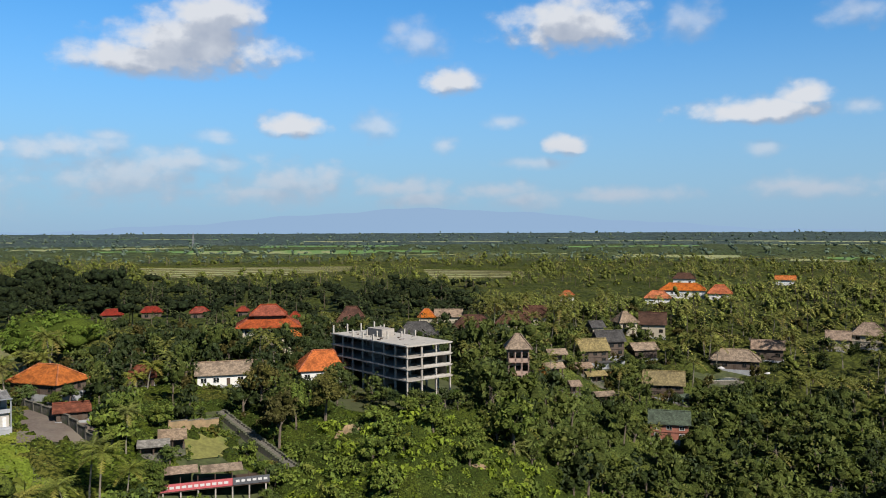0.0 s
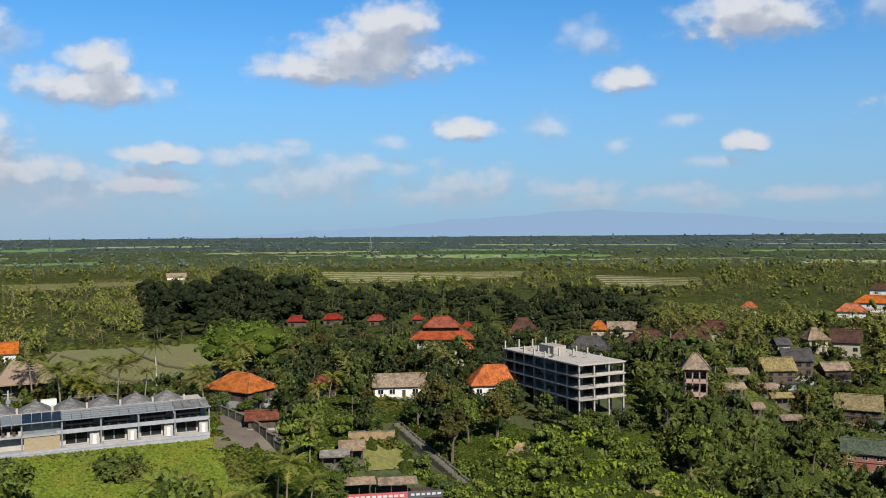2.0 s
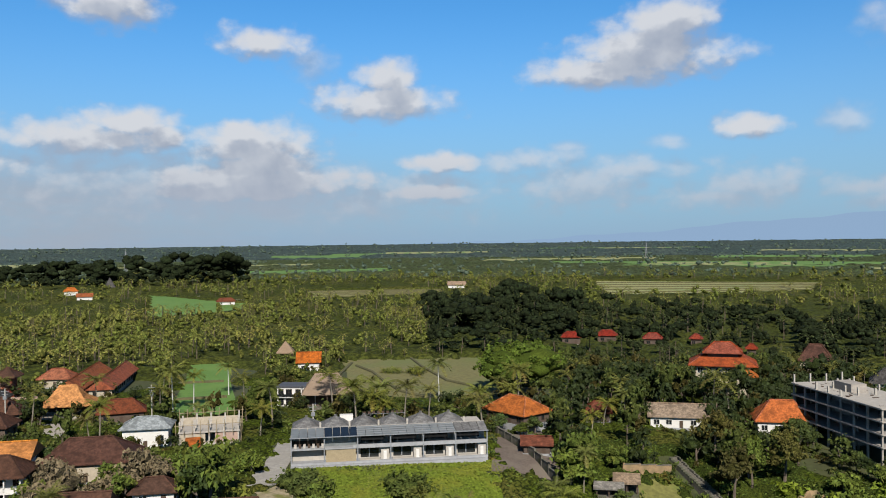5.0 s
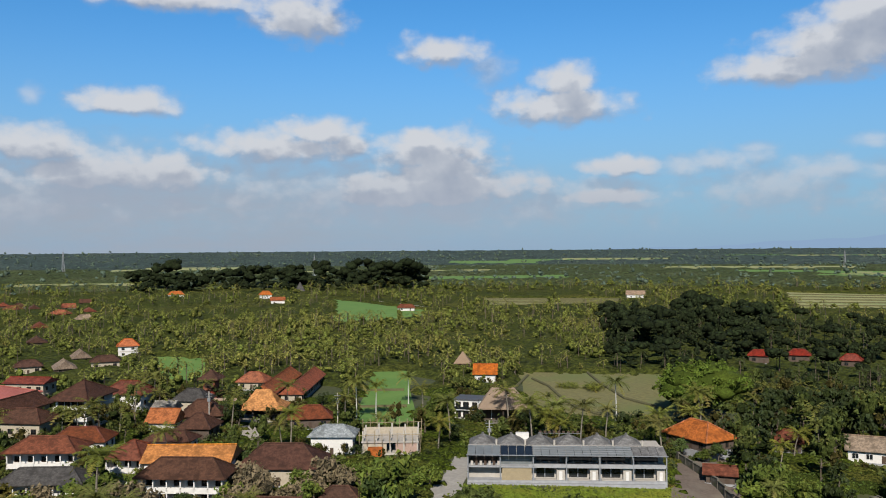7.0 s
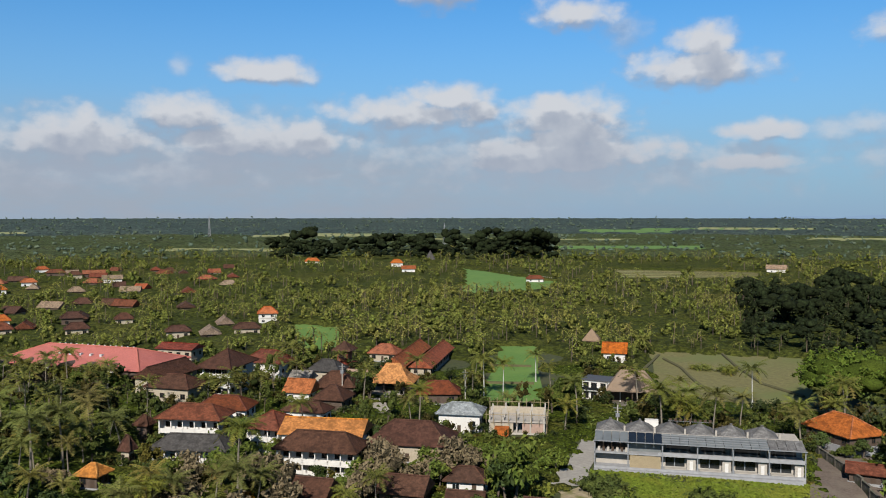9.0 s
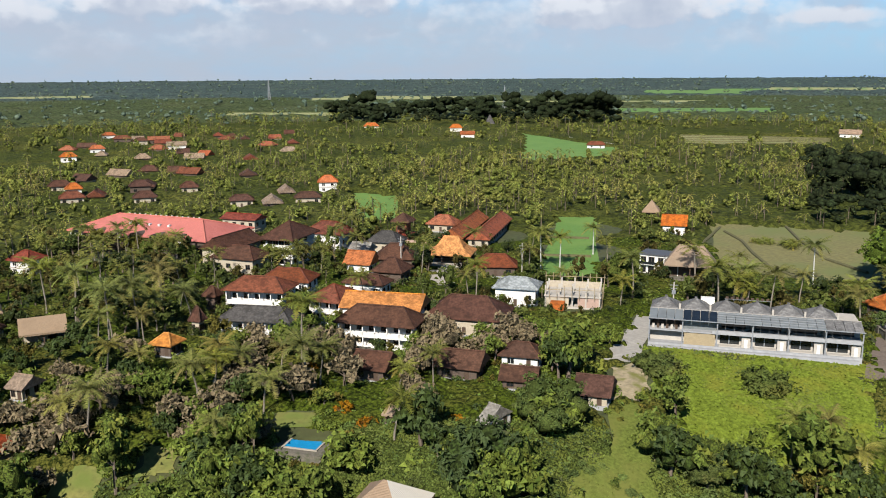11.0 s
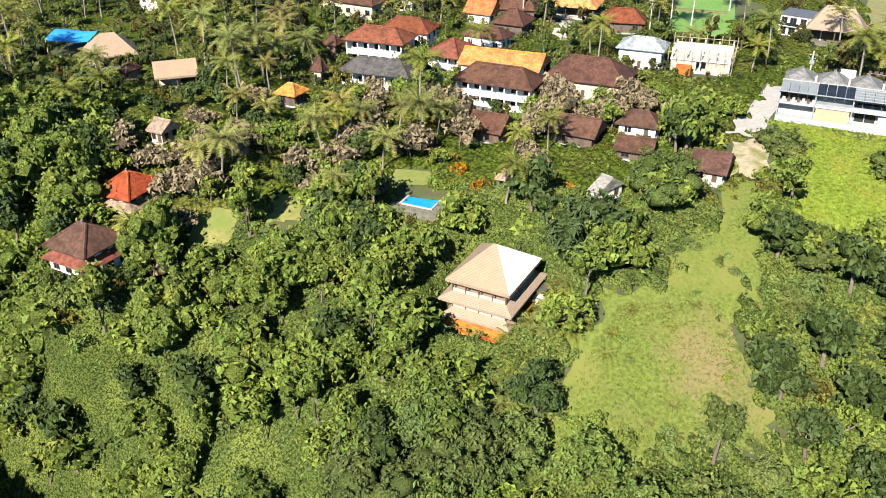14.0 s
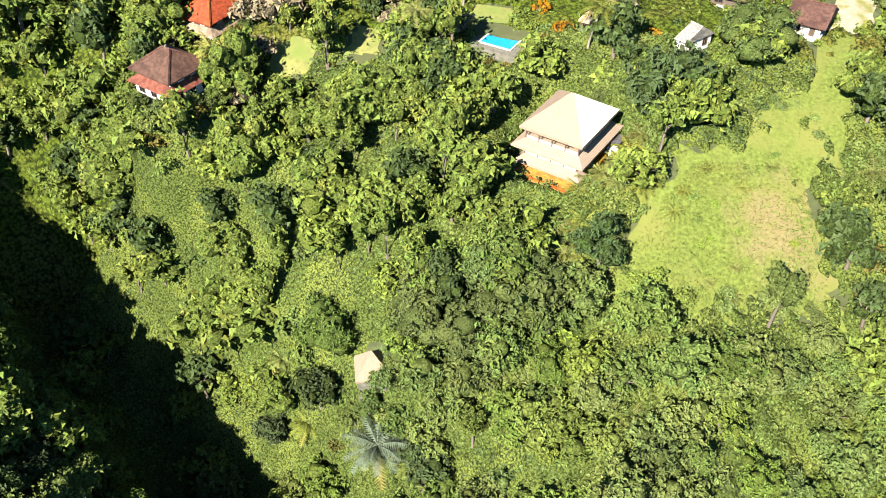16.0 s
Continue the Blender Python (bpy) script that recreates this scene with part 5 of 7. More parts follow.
def garden_villa(x, y, rot, L, W, z0, upper, lower, label):
    """A two-storey villa with a pyramid roof over a wider skirt roof."""
    root = tagged(empty("villa", x, y, z0, rot), label, "house")
    part("footing", boxes((-L / 2 - 0.5, -W / 2 - 0.5, -7, L / 2 + 0.5, W / 2 + 0.5, 1.0)), "stone", root)
    part("lower_wall", boxes((-L / 2 - 0.2, -W / 2 - 0.2, 1.0, L / 2 + 0.2, W / 2 + 0.2, 3.9)), "white", root)
    bm = bmesh.new()
    a, b = L / 2 + 1.3, W / 2 + 1.3
    low = [bm.verts.new(v) for v in ((-a, -b, 3.5), (a, -b, 3.5), (a, b, 3.5), (-a, b, 3.5))]
    top = [bm.verts.new(v) for v in ((-L / 2 + 0.4, -W / 2 + 0.4, 4.7), (L / 2 - 0.4, -W / 2 + 0.4, 4.7), (L / 2 - 0.4, W / 2 - 0.4, 4.7), (-L / 2 + 0.4, W / 2 - 0.4, 4.7))]
    for i in range(4):
        bm.faces.new((low[i], low[(i + 1) % 4], top[(i + 1) % 4], top[i]))
    bm.faces.new(low[::-1])
    bm.faces.new(top)
    part("skirt_roof", bm, lower, root)
    part("upper_wall", boxes((-L / 2 + 0.6, -W / 2 + 0.6, 4.6, L / 2 - 0.6, W / 2 - 0.6, 6.0)), "white", root)
    part("roof", roof_bm("hip", L + 1.2, W + 1.2, 6.0, 3.6, 0.25), upper, root)
    part("ridge_cap", ridge_bm("hip", L + 1.2, W + 1.2, 6.0, 3.6), upper, root)
    part("finial", boxes((-0.18, -0.18, 9.4, 0.18, 0.18, 10.2)), "stone", root)
    for i in range(3):
        u = -L / 3 + i * L / 3
        window(root, u, -W / 2 + 0.6, 4.85, 1.4, 0.8, "timber")
        window(root, u, -W / 2 - 0.2, 1.5, 1.4, 1.4, "timber")
        window(root, L / 2 - 0.6, u * W / L, 4.85, 1.4, 0.8, "timber", 90)
        window(root, L / 2 + 0.2, u * W / L, 1.5, 1.4, 1.4, "timber", 90)
    HOUSES.append((x, y, L / 2 + 1, z0 + 8.6))
    # planting close round its foot
    for k in range(16):
        a = -math.pi / 2 + radians(rot) + (k - 7) * 0.26
        FOOT.append((x + (L / 2 + 3.0 + k % 3 * 0.9) * math.cos(a), y + (W / 2 + 3.0 + k % 3 * 0.9) * math.sin(a), z0 + 2.7))


def swimming_pool(x, y, z, rot, L, W, label, round_one=False, mat="water"):
    """A pool in a stone deck: coping, water, and a lip of paving."""
    root = tagged(empty("swimming_pool", x, y, z, rot), label, "pool")
    if round_one:
        for name, r, h, mat in (("coping", L / 2 + 0.6, 0.3, "paving"), ("water", L / 2, 0.34, "water")):
            bm = bmesh.new()
            bmesh.ops.create_cone(bm, cap_ends=True, segments=28, radius1=r, radius2=r, depth=3, matrix=Matrix.Translation((0, 0, h - 1.5)))
            part(name, bm, mat, root)
        return
    part("deck", boxes((-L / 2 - 2.2, -W / 2 - 2.2, -3, L / 2 + 2.2, W / 2 + 2.2, 0)), "stone", root)
    for row in ((-L / 2 - 0.4, -W / 2 - 0.4, L / 2 + 0.4, -W / 2), (-L / 2 - 0.4, W / 2, L / 2 + 0.4, W / 2 + 0.4), (-L / 2 - 0.4, -W / 2, -L / 2, W / 2), (L / 2, -W / 2, L / 2 + 0.4, W / 2)):
        part("coping", boxes((row[0], row[1], 0, row[2], row[3], 0.18)), "paving", root)
    part("water", boxes((-L / 2, -W / 2, 0.0, L / 2, W / 2, 0.1)), mat, root)
    HOUSES.append((x, y, L / 2 + 1, z + 4.4))
    FIELDS.append((np.array([(x - L, y - W), (x + L, y - W), (x + L, y + W), (x - L, y + W)]),))


def building_site(x, y, rot):
    """A pale half-built house with raw walls, bamboo scaffolding and a brick annex."""
    root = tagged(empty("building_site", x, y, float(land(x, y)), rot), "pale half-built house with bamboo scaffolding", "building")
    rng = random.Random(9)
    part("floor_slab", boxes((-8, -5, -0.5, 8, 6, 0.5)), "concrete_pale", root)
    for u in range(5):
        for v in (-4.5, 0.5, 5.5):
            part("column", boxes((-7.6 + u * 3.8 - 0.2, v - 0.2, 0.5, -7.6 + u * 3.8 + 0.2, v + 0.2, 6.0 + rng.uniform(0, 1.2))), "concrete_pale", root)
    part("upper_slab", boxes((-8, -5, 3.4, 8, 6, 3.7)), "concrete_pale", root)
    part("raw_wall", boxes((-7.6, -4.6, 0.5, -1.0, -4.4, 3.4)), "cream", root)
    part("raw_wall", boxes((1.5, -4.6, 0.5, 7.6, -4.4, 3.4)), "pink", root)
    part("raw_wall", boxes((-7.6, 5.4, 3.7, 7.6, 5.6, 5.6)), "cream", root)
    part("raw_wall", boxes((7.4, -4.4, 3.7, 7.6, 5.4, 5.4)), "cream", root)
    part("brick_annex", boxes((-6, -8.5, -0.5, -2, -5.2, 2.4)), "orange", root)
    for u in range(9):
        part("scaffold_pole", beam(bmesh.new(), (-8.5 + u * 2.1, 6.6, -0.4), (-8.4 + u * 2.1 + rng.uniform(-0.3, 0.3), 6.6, 7.8), 0.14), "bamboo", root)
        part("scaffold_pole", beam(bmesh.new(), (-8.5 + u * 2.1, -5.6, 3.0), (-8.5 + u * 2.1, -5.6, 6.9), 0.12), "bamboo", root)
    for z in (2.2, 4.6, 6.6):
        part("scaffold_rail", beam(bmesh.new(), (-8.8, 6.6, z), (8.8, 6.6, z + 0.2), 0.12), "bamboo", root)
    part("scaffold_rail", beam(bmesh.new(), (-8.8, -5.6, 5.6), (8.8, -5.6, 5.8), 0.12), "bamboo", root)
    for v in range(4):
        part("scaffold_brace", beam(bmesh.new(), (8.2, -5 + v * 3.4, -0.3), (8.6, -3 + v * 3.4, 7.2), 0.13), "bamboo", root)
    HOUSES.append((x, y, 8, 6.5))


def modern_villa(x, y, rot):
    """A white modern villa with flat dark roofs and black-framed glazing."""
    root = tagged(empty("modern_villa", x, y, 0, rot), "white modern villa with flat dark roof beside thatched pavilion", "house")
    part("block", boxes((-6.5, -4, -0.5, 2.5, 4, 6.2)), "white", root)
    part("front_block", boxes((2.5, -5.2, -0.5, 6.8, 2, 6.6)), "white", root)
    part("flat_roof", boxes((-6.9, -4.4, 6.2, 2.9, 4.4, 6.55)), "banner_dark", root)
    part("flat_roof", boxes((2.1, -5.6, 6.6, 7.2, 2.4, 6.95)), "banner_dark", root)
    for u, w in ((-5.2, 1.6), (-2.5, 1.8), (0.6, 1.6)):
        window(root, u, -4, 3.8, w, 1.7, "timber")
        window(root, u, -4, 0.4, w, 2.0, "timber")
    window(root, 4.6, -5.2, 3.6, 2.6, 2.4, "timber")
    window(root, 4.6, -5.2, 0.4, 2.6, 2.4, "timber")
    part("balcony", boxes((-6.5, -5.2, 3.0, 2.5, -4, 3.2)), "white", root)
    part("balcony_rail", boxes((-6.5, -5.2, 3.2, 2.5, -5.1, 4.1)), "glass", root)
    HOUSES.append((x, y, 7, 7))


def shrine_tower(x, y, rot):
    """A red brick shrine tower with a dark two-tier roof and a pink wall at its foot."""
    root = tagged(empty("shrine_tower", x, y, 0, rot), "red brick shrine tower with dark tiered roof", "tower")
    part("base", boxes((-3.2, -3.2, -0.5, 3.2, 3.2, 3.4)), "terracotta", root)
    part("lower_roof", roof_bm("pyr", 8.4, 8.4, 3.4, 1.4, 0.2), "red", root)
    part("shaft", boxes((-2.3, -2.3, 3.6, 2.3, 2.3, 8.4)), "terracotta", root)
    part("opening", boxes((-1.5, -2.36, 5.2, 1.5, -2.3, 7.6)), "timber", root)
    part("upper_roof", roof_bm("pyr", 8.0, 8.0, 8.4, 3.2, 0.2), "brown", root)
    part("ridge_cap", ridge_bm("pyr", 8.0, 8.0, 8.4, 3.2), "brown", root)
    part("yard_wall", boxes((-4, -6, -0.5, 12, -5.6, 2.0)), "pink", root)
    HOUSES.append((x, y, 5, 11))


def wall_run(name, points, tall, thick, mat, label, category="wall"):
    """A run of wall on the ground, with piers at its corners."""
    (ax, ay) = points[0]
    root = tagged(empty(name, ax, ay, 0), label, category)
    for (ax_, ay_), (bx_, by_) in zip(points, points[1:]):
        n = max(1, int(math.hypot(bx_ - ax_, by_ - ay_) / 4))
        for i in range(n):
            px, py = ax_ + (bx_ - ax_) * i / n - ax, ay_ + (by_ - ay_) * i / n - ay
            qx, qy = ax_ + (bx_ - ax_) * (i + 1) / n - ax, ay_ + (by_ - ay_) * (i + 1) / n - ay
            rot = math.degrees(math.atan2(qy - py, qx - px))
            l = math.hypot(qx - px, qy - py)
            z = float(land(px + ax, py + ay))
            part("wall_bay", boxes((0, -thick / 2, -2, l, thick / 2, tall)), mat, root, m=pose(px, py, z, 0, 0, rot))
            part("coping", boxes((-0.05, -thick / 2 - 0.1, tall, l + 0.05, thick / 2 + 0.1, tall + 0.15)), "stone", root, m=pose(px, py, z, 0, 0, rot))
            part("pier", boxes((-0.3, -0.3, -2, 0.3, 0.3, tall + 0.35)), mat, root, m=pose(px, py, z + 0.01, 0, 0, rot))


def stone_stair():
    """A long ruined stone causeway stepping down along a walled lawn."""
    root = tagged(empty("stone_causeway", -57.7, 217.0, 0), "long weathered stone causeway stepping down beside the walled lawn", "stairs")
    n = 34
    rng = random.Random(2)
    for i in range(n):
        u = (i + 0.5) / n
        x, y = -57.7 + 23.0 * u, 217 - 21.4 * u
        z = -2.6 - 9.0 * u
        step = part("stone_step", boxes((-0.5, -0.9, -5, 0.5, 0.9, rng.uniform(-0.15, 0.1))), "stone", root, m=pose(x + 57.7, y - 217, z, 0, 0, -43 + rng.uniform(-3, 3)))
        part("kerb_stone", boxes((-0.48, 0.92, -5, 0.48, 1.4, 0.3 + rng.uniform(0, 0.4))), "stone", root, m=pose(x + 57.7, y - 217, z, 0, 0, -43))


def parasol(x, y):
    root = tagged(empty("parasol", x, y, float(land(x, y))), "pale round parasol on a terrace", "parasol", "parasols by the resort pool")
    part("pole", beam(bmesh.new(), (0, 0, -0.5), (0, 0, 2.6), 0.08, 6), "timber", root)
    bm = bmesh.new()
    bmesh.ops.create_cone(bm, cap_ends=True, segments=10, radius1=1.7, radius2=0.05, depth=0.7, matrix=Matrix.Translation((0, 0, 2.6)))
    part("canopy", bm, "lettering", root)


def blue_tarpaulin():
    """A sagging blue tarpaulin roof on posts."""
    root = tagged(empty("tarpaulin_shelter", -272.0, 17.0, 0, 52), "bright blue tarpaulin shelter on posts", "shelter")
    n = 8
    bm = bmesh.new()
    grid = [[bm.verts.new((-7 + 14 * i / n, -6 + 12 * j / n, 4.2 + 1.6 * (1 - abs(j / n - 0.5) * 2) - 0.5 * math.sin(math.pi * i / n) + 0.12 * math.sin(5 * i + 3 * j))) for j in range(n + 1)] for i in range(n + 1)]
    for i in range(n):
        for j in range(n):
            bm.faces.new((grid[i][j], grid[i + 1][j], grid[i + 1][j + 1], grid[i][j + 1]))
    sheet = part("sheet", bm, "tarp", root)
    sheet.data.polygons.foreach_set("use_smooth", [True] * len(sheet.data.polygons))
    for u in (-6.8, 0, 6.8):
        for v in (-5.8, 5.8):
            part("post", boxes((u - 0.1, v - 0.1, -0.5, u + 0.1, v + 0.1, 4.2)), "bamboo", root)
    HOUSES.append((-272, 17, 8, 5.5))


garden_villa(-174.3, 14.4, 39, 8.6, 10.2, -10.2, "rooftile", "tan", "white garden villa with faded red tiled hip roof")
garden_villa(-153.7, 3.2, 34, 10.0, 9.6, -10.2, "brown", "rust", "white villa with dark brown roof on the gorge slope")
swimming_pool(-138.6, 65.4, -3.9, 38, 6.5, 4.4, "small bright blue swimming pool in a stone deck")
swimming_pool(-245.0, 2.7, 0.0, 0, 9.0, 9.0, "round turquoise swimming pool", True)
building_site(-170.5, 167.0, 42)
modern_villa(-182.5, 219.5, 24)
shrine_tower(-279.5, 179.0, 36)
stone_stair()
wall_run("boundary_wall", [(-110, 214), (-86, 194), (-76, 184)], 2.2, 0.35, "stone", "weathered stone boundary wall beside the gravel yard")
wall_run("boundary_wall", [(-171, 60), (-156, 77)], 1.6, 0.4, "stone", "long low garden wall")
wall_run("boundary_wall", [(-171, 94), (-154, 104)], 1.8, 0.4, "stone", "plastered garden wall below the galleries")
wall_run("boundary_wall", [(-66, 203), (-56, 210)], 2.6, 0.5, "rock", "ochre wall round the dry lawn")
wall_run("boundary_wall", [(-631, 604), (-530, 572)], 1.8, 0.6, "white", "white wall along the far paddy")
swimming_pool(109.0, 334.0, -15.6, 4, 12.0, 5.0, "dark green resort pool on the terrace", False, "water_dark")
for px, py in ((120.0, 359.0), (124.0, 353.0), (128.0, 351.0), (130.0, 338.0), (118.0, 349.0), (112.0, 341.0)):
    parasol(px, py)
blue_tarpaulin()


def earth_bank(ax, ay, bx, by, low, tall, label):
    """A raw ochre cutting in the slope: a rough, overhung face."""
    n, k = 14, 7
    rng = np.random.default_rng(int(abs(ax * 7 + by)))
    bm = bmesh.new()
    back = Vector((-(by - ay), bx - ax, 0)).normalized()
    rows = []
    for i in range(n + 1):
        u = i / n
        edge = math.sin(math.pi * u) ** 0.5
        rows.append([bm.verts.new(Vector((ax + (bx - ax) * u, ay + (by - ay) * u, low + tall * edge * j / k * rng.uniform(0.9, 1.05))) + back * (0.45 * j + rng.normal() * 0.35)) for j in range(k + 1)])
    for i in range(n):
        for j in range(k):
            bm.faces.new((rows[i][j], rows[i + 1][j], rows[i + 1][j + 1], rows[i][j + 1]))
    ob = part("earth_bank", bm, "rock")
    tagged(ob, label, "cliff", kind="structure")


earth_bank(-27.0, 203.0, -17.0, 206.0, -10.5, 6.5, "raw ochre earth bank below the concrete frame")
earth_bank(4.0, 197.0, 13.0, 200.0, -17.0, 5.0, "pale raw earth bank in the green slope")
earth_bank(11.0, 202.0, 20.0, 206.0, -18.0, 4.0, "pale raw earth bank in the green slope")


def far_mountain():
    """A broad low mountain on the horizon, its haze blue given off as a glow."""
    az = np.radians(np.arange(-36, 46, 0.5))
    deg = np.degrees(az)
    tall = 26 + 150 * np.exp(-(np.abs(deg - 1) / 17) ** 1.7) + 5 * np.sin(deg * 0.7) + 3 * np.sin(deg * 1.9)
    verts = []
    for k, (a, h) in enumerate(zip(az, tall)):
        for r, z in ((4805, -2.0), (4830, h * 0.55), (4850, h)):
            verts.append((-r * math.sin(a), r * math.cos(a), z))
    n = len(az)
    faces = [(3 * i + j, 3 * i + j + 1, 3 * i + j + 4, 3 * i + j + 3) for i in range(n - 1) for j in range(2)]
    data = bpy.data.meshes.new("backdrop")
    data.from_pydata(verts, [], faces)
    data.polygons.foreach_set("use_smooth", [True] * len(faces))
    data.materials.append(M["hill_glow"])
    tagged(new("backdrop", data), "broad mountain on the far horizon in glowing haze blue", "mountain", kind="structure")


far_mountain()

# fields and yards
patch("meadow", [(-130.5, 154), (-94, 184.6), (-72, 157), (-92, 121)], 0.16, "lawn", "rough bright green meadow before the villas", "meadow", 1.6, 0.25)
patch("meadow", [(-101, 82), (-90, 101), (-64, 93), (-80, 53)], 0.3, "clearing", "steep grassy clearing on the gorge slope", "meadow", 1.2, 0.7)
patch("meadow", [(-106, 104), (-99, 118), (-84, 104), (-92, 90)], 0.32, "clearing", "rough low growth above the grassy clearing", "meadow", 1.2, 0.8)
patch("paddy_field", [(-285, 267), (-275, 284), (-190, 197), (-203, 182)], 0.1, "paddy", "vivid green rice paddy", "paddy")
patch("paddy_field", [(-421, 234), (-388, 246), (-320, 204), (-330, 187)], 0.1, "paddy", "green rice paddy among trees", "paddy")
patch("paddy_field", [(-233, 309), (-178, 345), (-128, 262), (-171, 234)], 0.1, "paddy_ripe", "olive ripening paddy beside the thatched pavilion", "paddy", 4.0)
patch("paddy_field", [(-722, 622), (-521, 562), (-462, 492), (-484, 416)], 0.1, "paddy", "wide green rice field", "paddy", 20)
patch("paddy_field", [(-600, 735), (-468, 813), (-420, 720), (-499, 625)], 0.1, "paddy_gold", "wide ripening rice field", "paddy", 20)
patch("paddy_field", [(-375, 1026), (-110, 1068), (-96, 884), (-259, 756)], 0.1, "paddy_gold", "wide yellow-green rice field before palm groves", "paddy", 20)
patch("paddy_field", [(-28, 976), (89, 922), (73, 756), (-8, 737)], 0.1, "paddy_gold", "yellow ripening rice field", "paddy", 20)
field_rng = random.Random(31)
for k in range(30):
    fa, fr = radians(field_rng.uniform(-30, 98)), 1250 + 2200 * field_rng.random() ** 1.6
    wide, deep = field_rng.uniform(60, 190) * fr / 1500, field_rng.uniform(45, 110) * fr / 1500
    ox, oy = -fr * math.sin(fa), fr * math.cos(fa)
    rx, ry, nx, ny = math.cos(fa), math.sin(fa), -math.sin(fa), math.cos(fa)
    lean = field_rng.uniform(-0.3, 0.3) * wide
    patch("paddy_field", [(ox + rx * u * wide + nx * (v * deep + lean * u), oy + ry * u * wide + ny * (v * deep + lean * u)) for u, v in ((-1, -1), (1, -1), (1, 1), (-1, 1))], 2.5,
          field_rng.choice(("paddy", "paddy_gold", "paddy_gold")), "far rice field among the woods of the plain", "paddy", 40)
for k in range(44):
    fa, fr = radians(field_rng.uniform(64, 79)), field_rng.uniform(420, 960)
    hx, hy = -fr * math.sin(fa), fr * math.cos(fa)
    if all(math.hypot(hx - u, hy - v) > 15 for u, v, w, r in HOUSES):
        tint, say = field_rng.choice((("brown", "dark brown"), ("brown", "dark brown"), ("rust", "rust-red"), ("rust", "rust-red"), ("brown", "dark brown"), ("terracotta", "terracotta"), ("tan", "weathered tan")))
        house(hx, hy, field_rng.choice((36, 60, 75, -20)), field_rng.uniform(11, 17), field_rng.uniform(9, 12), 2.8, 3.4, field_rng.choice(("hip", "gable")), tint, field_rng.choice(("cream", "brick", "brick")), 1,
              "small hamlet house with " + say + " tiled roof among palms", veil=6.0)
patch("yard", [(-112, 224), (-100, 228), (-76, 187), (-90, 180)], 0.25, "yard", "brown gravel yard beside the villas", "yard", 1.5)
patch("lane", [(-152, 173), (-146, 177), (-126, 143), (-131, 139)], 0.25, "asphalt", "pale concrete lane between houses", "lane", 1.5)
patch("courtyard", [(-234, 160), (-230, 166), (-210, 153), (-214, 147)], 0.1, "paving", "pale paved courtyard before the orange hall", "courtyard")
patch("lawn", [(-63, 204), (-55, 207), (-47.5, 202), (-58, 194)], 0.25, "lawn_dry", "walled dry lawn court", "lawn")
patch("rubble_yard", [(-128, 137), (-123, 145), (-110, 131), (-115, 125)], 0.3, "bare", "pale sandy building yard beside the lane", "yard", 1.2, 0.4)
HOUSES.append((-119, 134, 5, 4.5))
patch("grass_strip", [(-113, 121), (-109, 128), (-94, 112), (-98, 106)], 0.34, "clearing", "bright grass strip below the yard", "meadow", 1.2, 0.4)
for lx, ly, lw in ((-156, 27, 4), (-151, 41, 4), (-147.5, 67.5, 3.5)):
    HOUSES.append((lx, ly, lw, float(land(lx, ly)) + 4.6))
patch("garden_lawn", [(-163, 25), (-157, 33), (-149, 30), (-154, 21)], 0.2, "lawn_dry", "sloping garden lawn among flowering trees", "lawn", 0.8, 0.8)
patch("garden_lawn", [(-157, 40), (-152, 46), (-146, 43), (-150, 36)], 0.2, "lawn_dry", "sloping garden lawn among flowering trees", "lawn", 0.8, 0.8)
patch("garden_lawn", [(-152, 66), (-147, 72), (-143, 69), (-147, 63)], 0.2, "lawn_dry", "small dry lawn by the pool", "lawn")


def bund(points, label, wide=1.0):
    """A low earth bank between paddies."""
    root = tagged(empty("paddy_bund", points[0][0], points[0][1], 0.0), label, "bund")
    for (ax, ay), (bx, by) in zip(points, points[1:]):
        bm = bmesh.new()
        beam(bm, (ax - points[0][0], ay - points[0][1], 0.25), (bx - points[0][0], by - points[0][1], 0.25), wide, 6)
        part("bank", bm, "bund", root)


bund([(-215, 297), (-198, 285), (-181, 268), (-164, 253), (-150, 247)], "winding earth bund between olive paddies")
bund([(-206, 327), (-186, 305), (-160, 280), (-140, 271)], "earth bund across the olive paddy")
bund([(-222, 303), (-205, 270), (-190, 250)], "earth bund across the olive paddy")
for corners in (((-375, 1026), (-110, 1068), (-96, 884), (-259, 756)), ((-28, 976), (89, 922), (73, 756), (-8, 737)), ((-600, 735), (-468, 813), (-420, 720), (-499, 625))):
    (ax, ay), (bx, by), (cx, cy), (dx, dy) = corners
    for k in range(1, 6):
        v = k / 6
        bund([(ax + (dx - ax) * v, ay + (dy - ay) * v), ((ax + bx) / 2 + ((cx + dx) - (ax + bx)) / 2 * v, (ay + by) / 2 + ((cy + dy) - (ay + by)) / 2 * v + 6), (bx + (cx - bx) * v, by + (cy - by) * v)], "grassy bund across a wide rice field", 1.5)
bund([(-250, 230), (-238, 241)], "earth bund across the green paddy")
bund([(-225, 205), (-213, 217)], "earth bund across the green paddy")


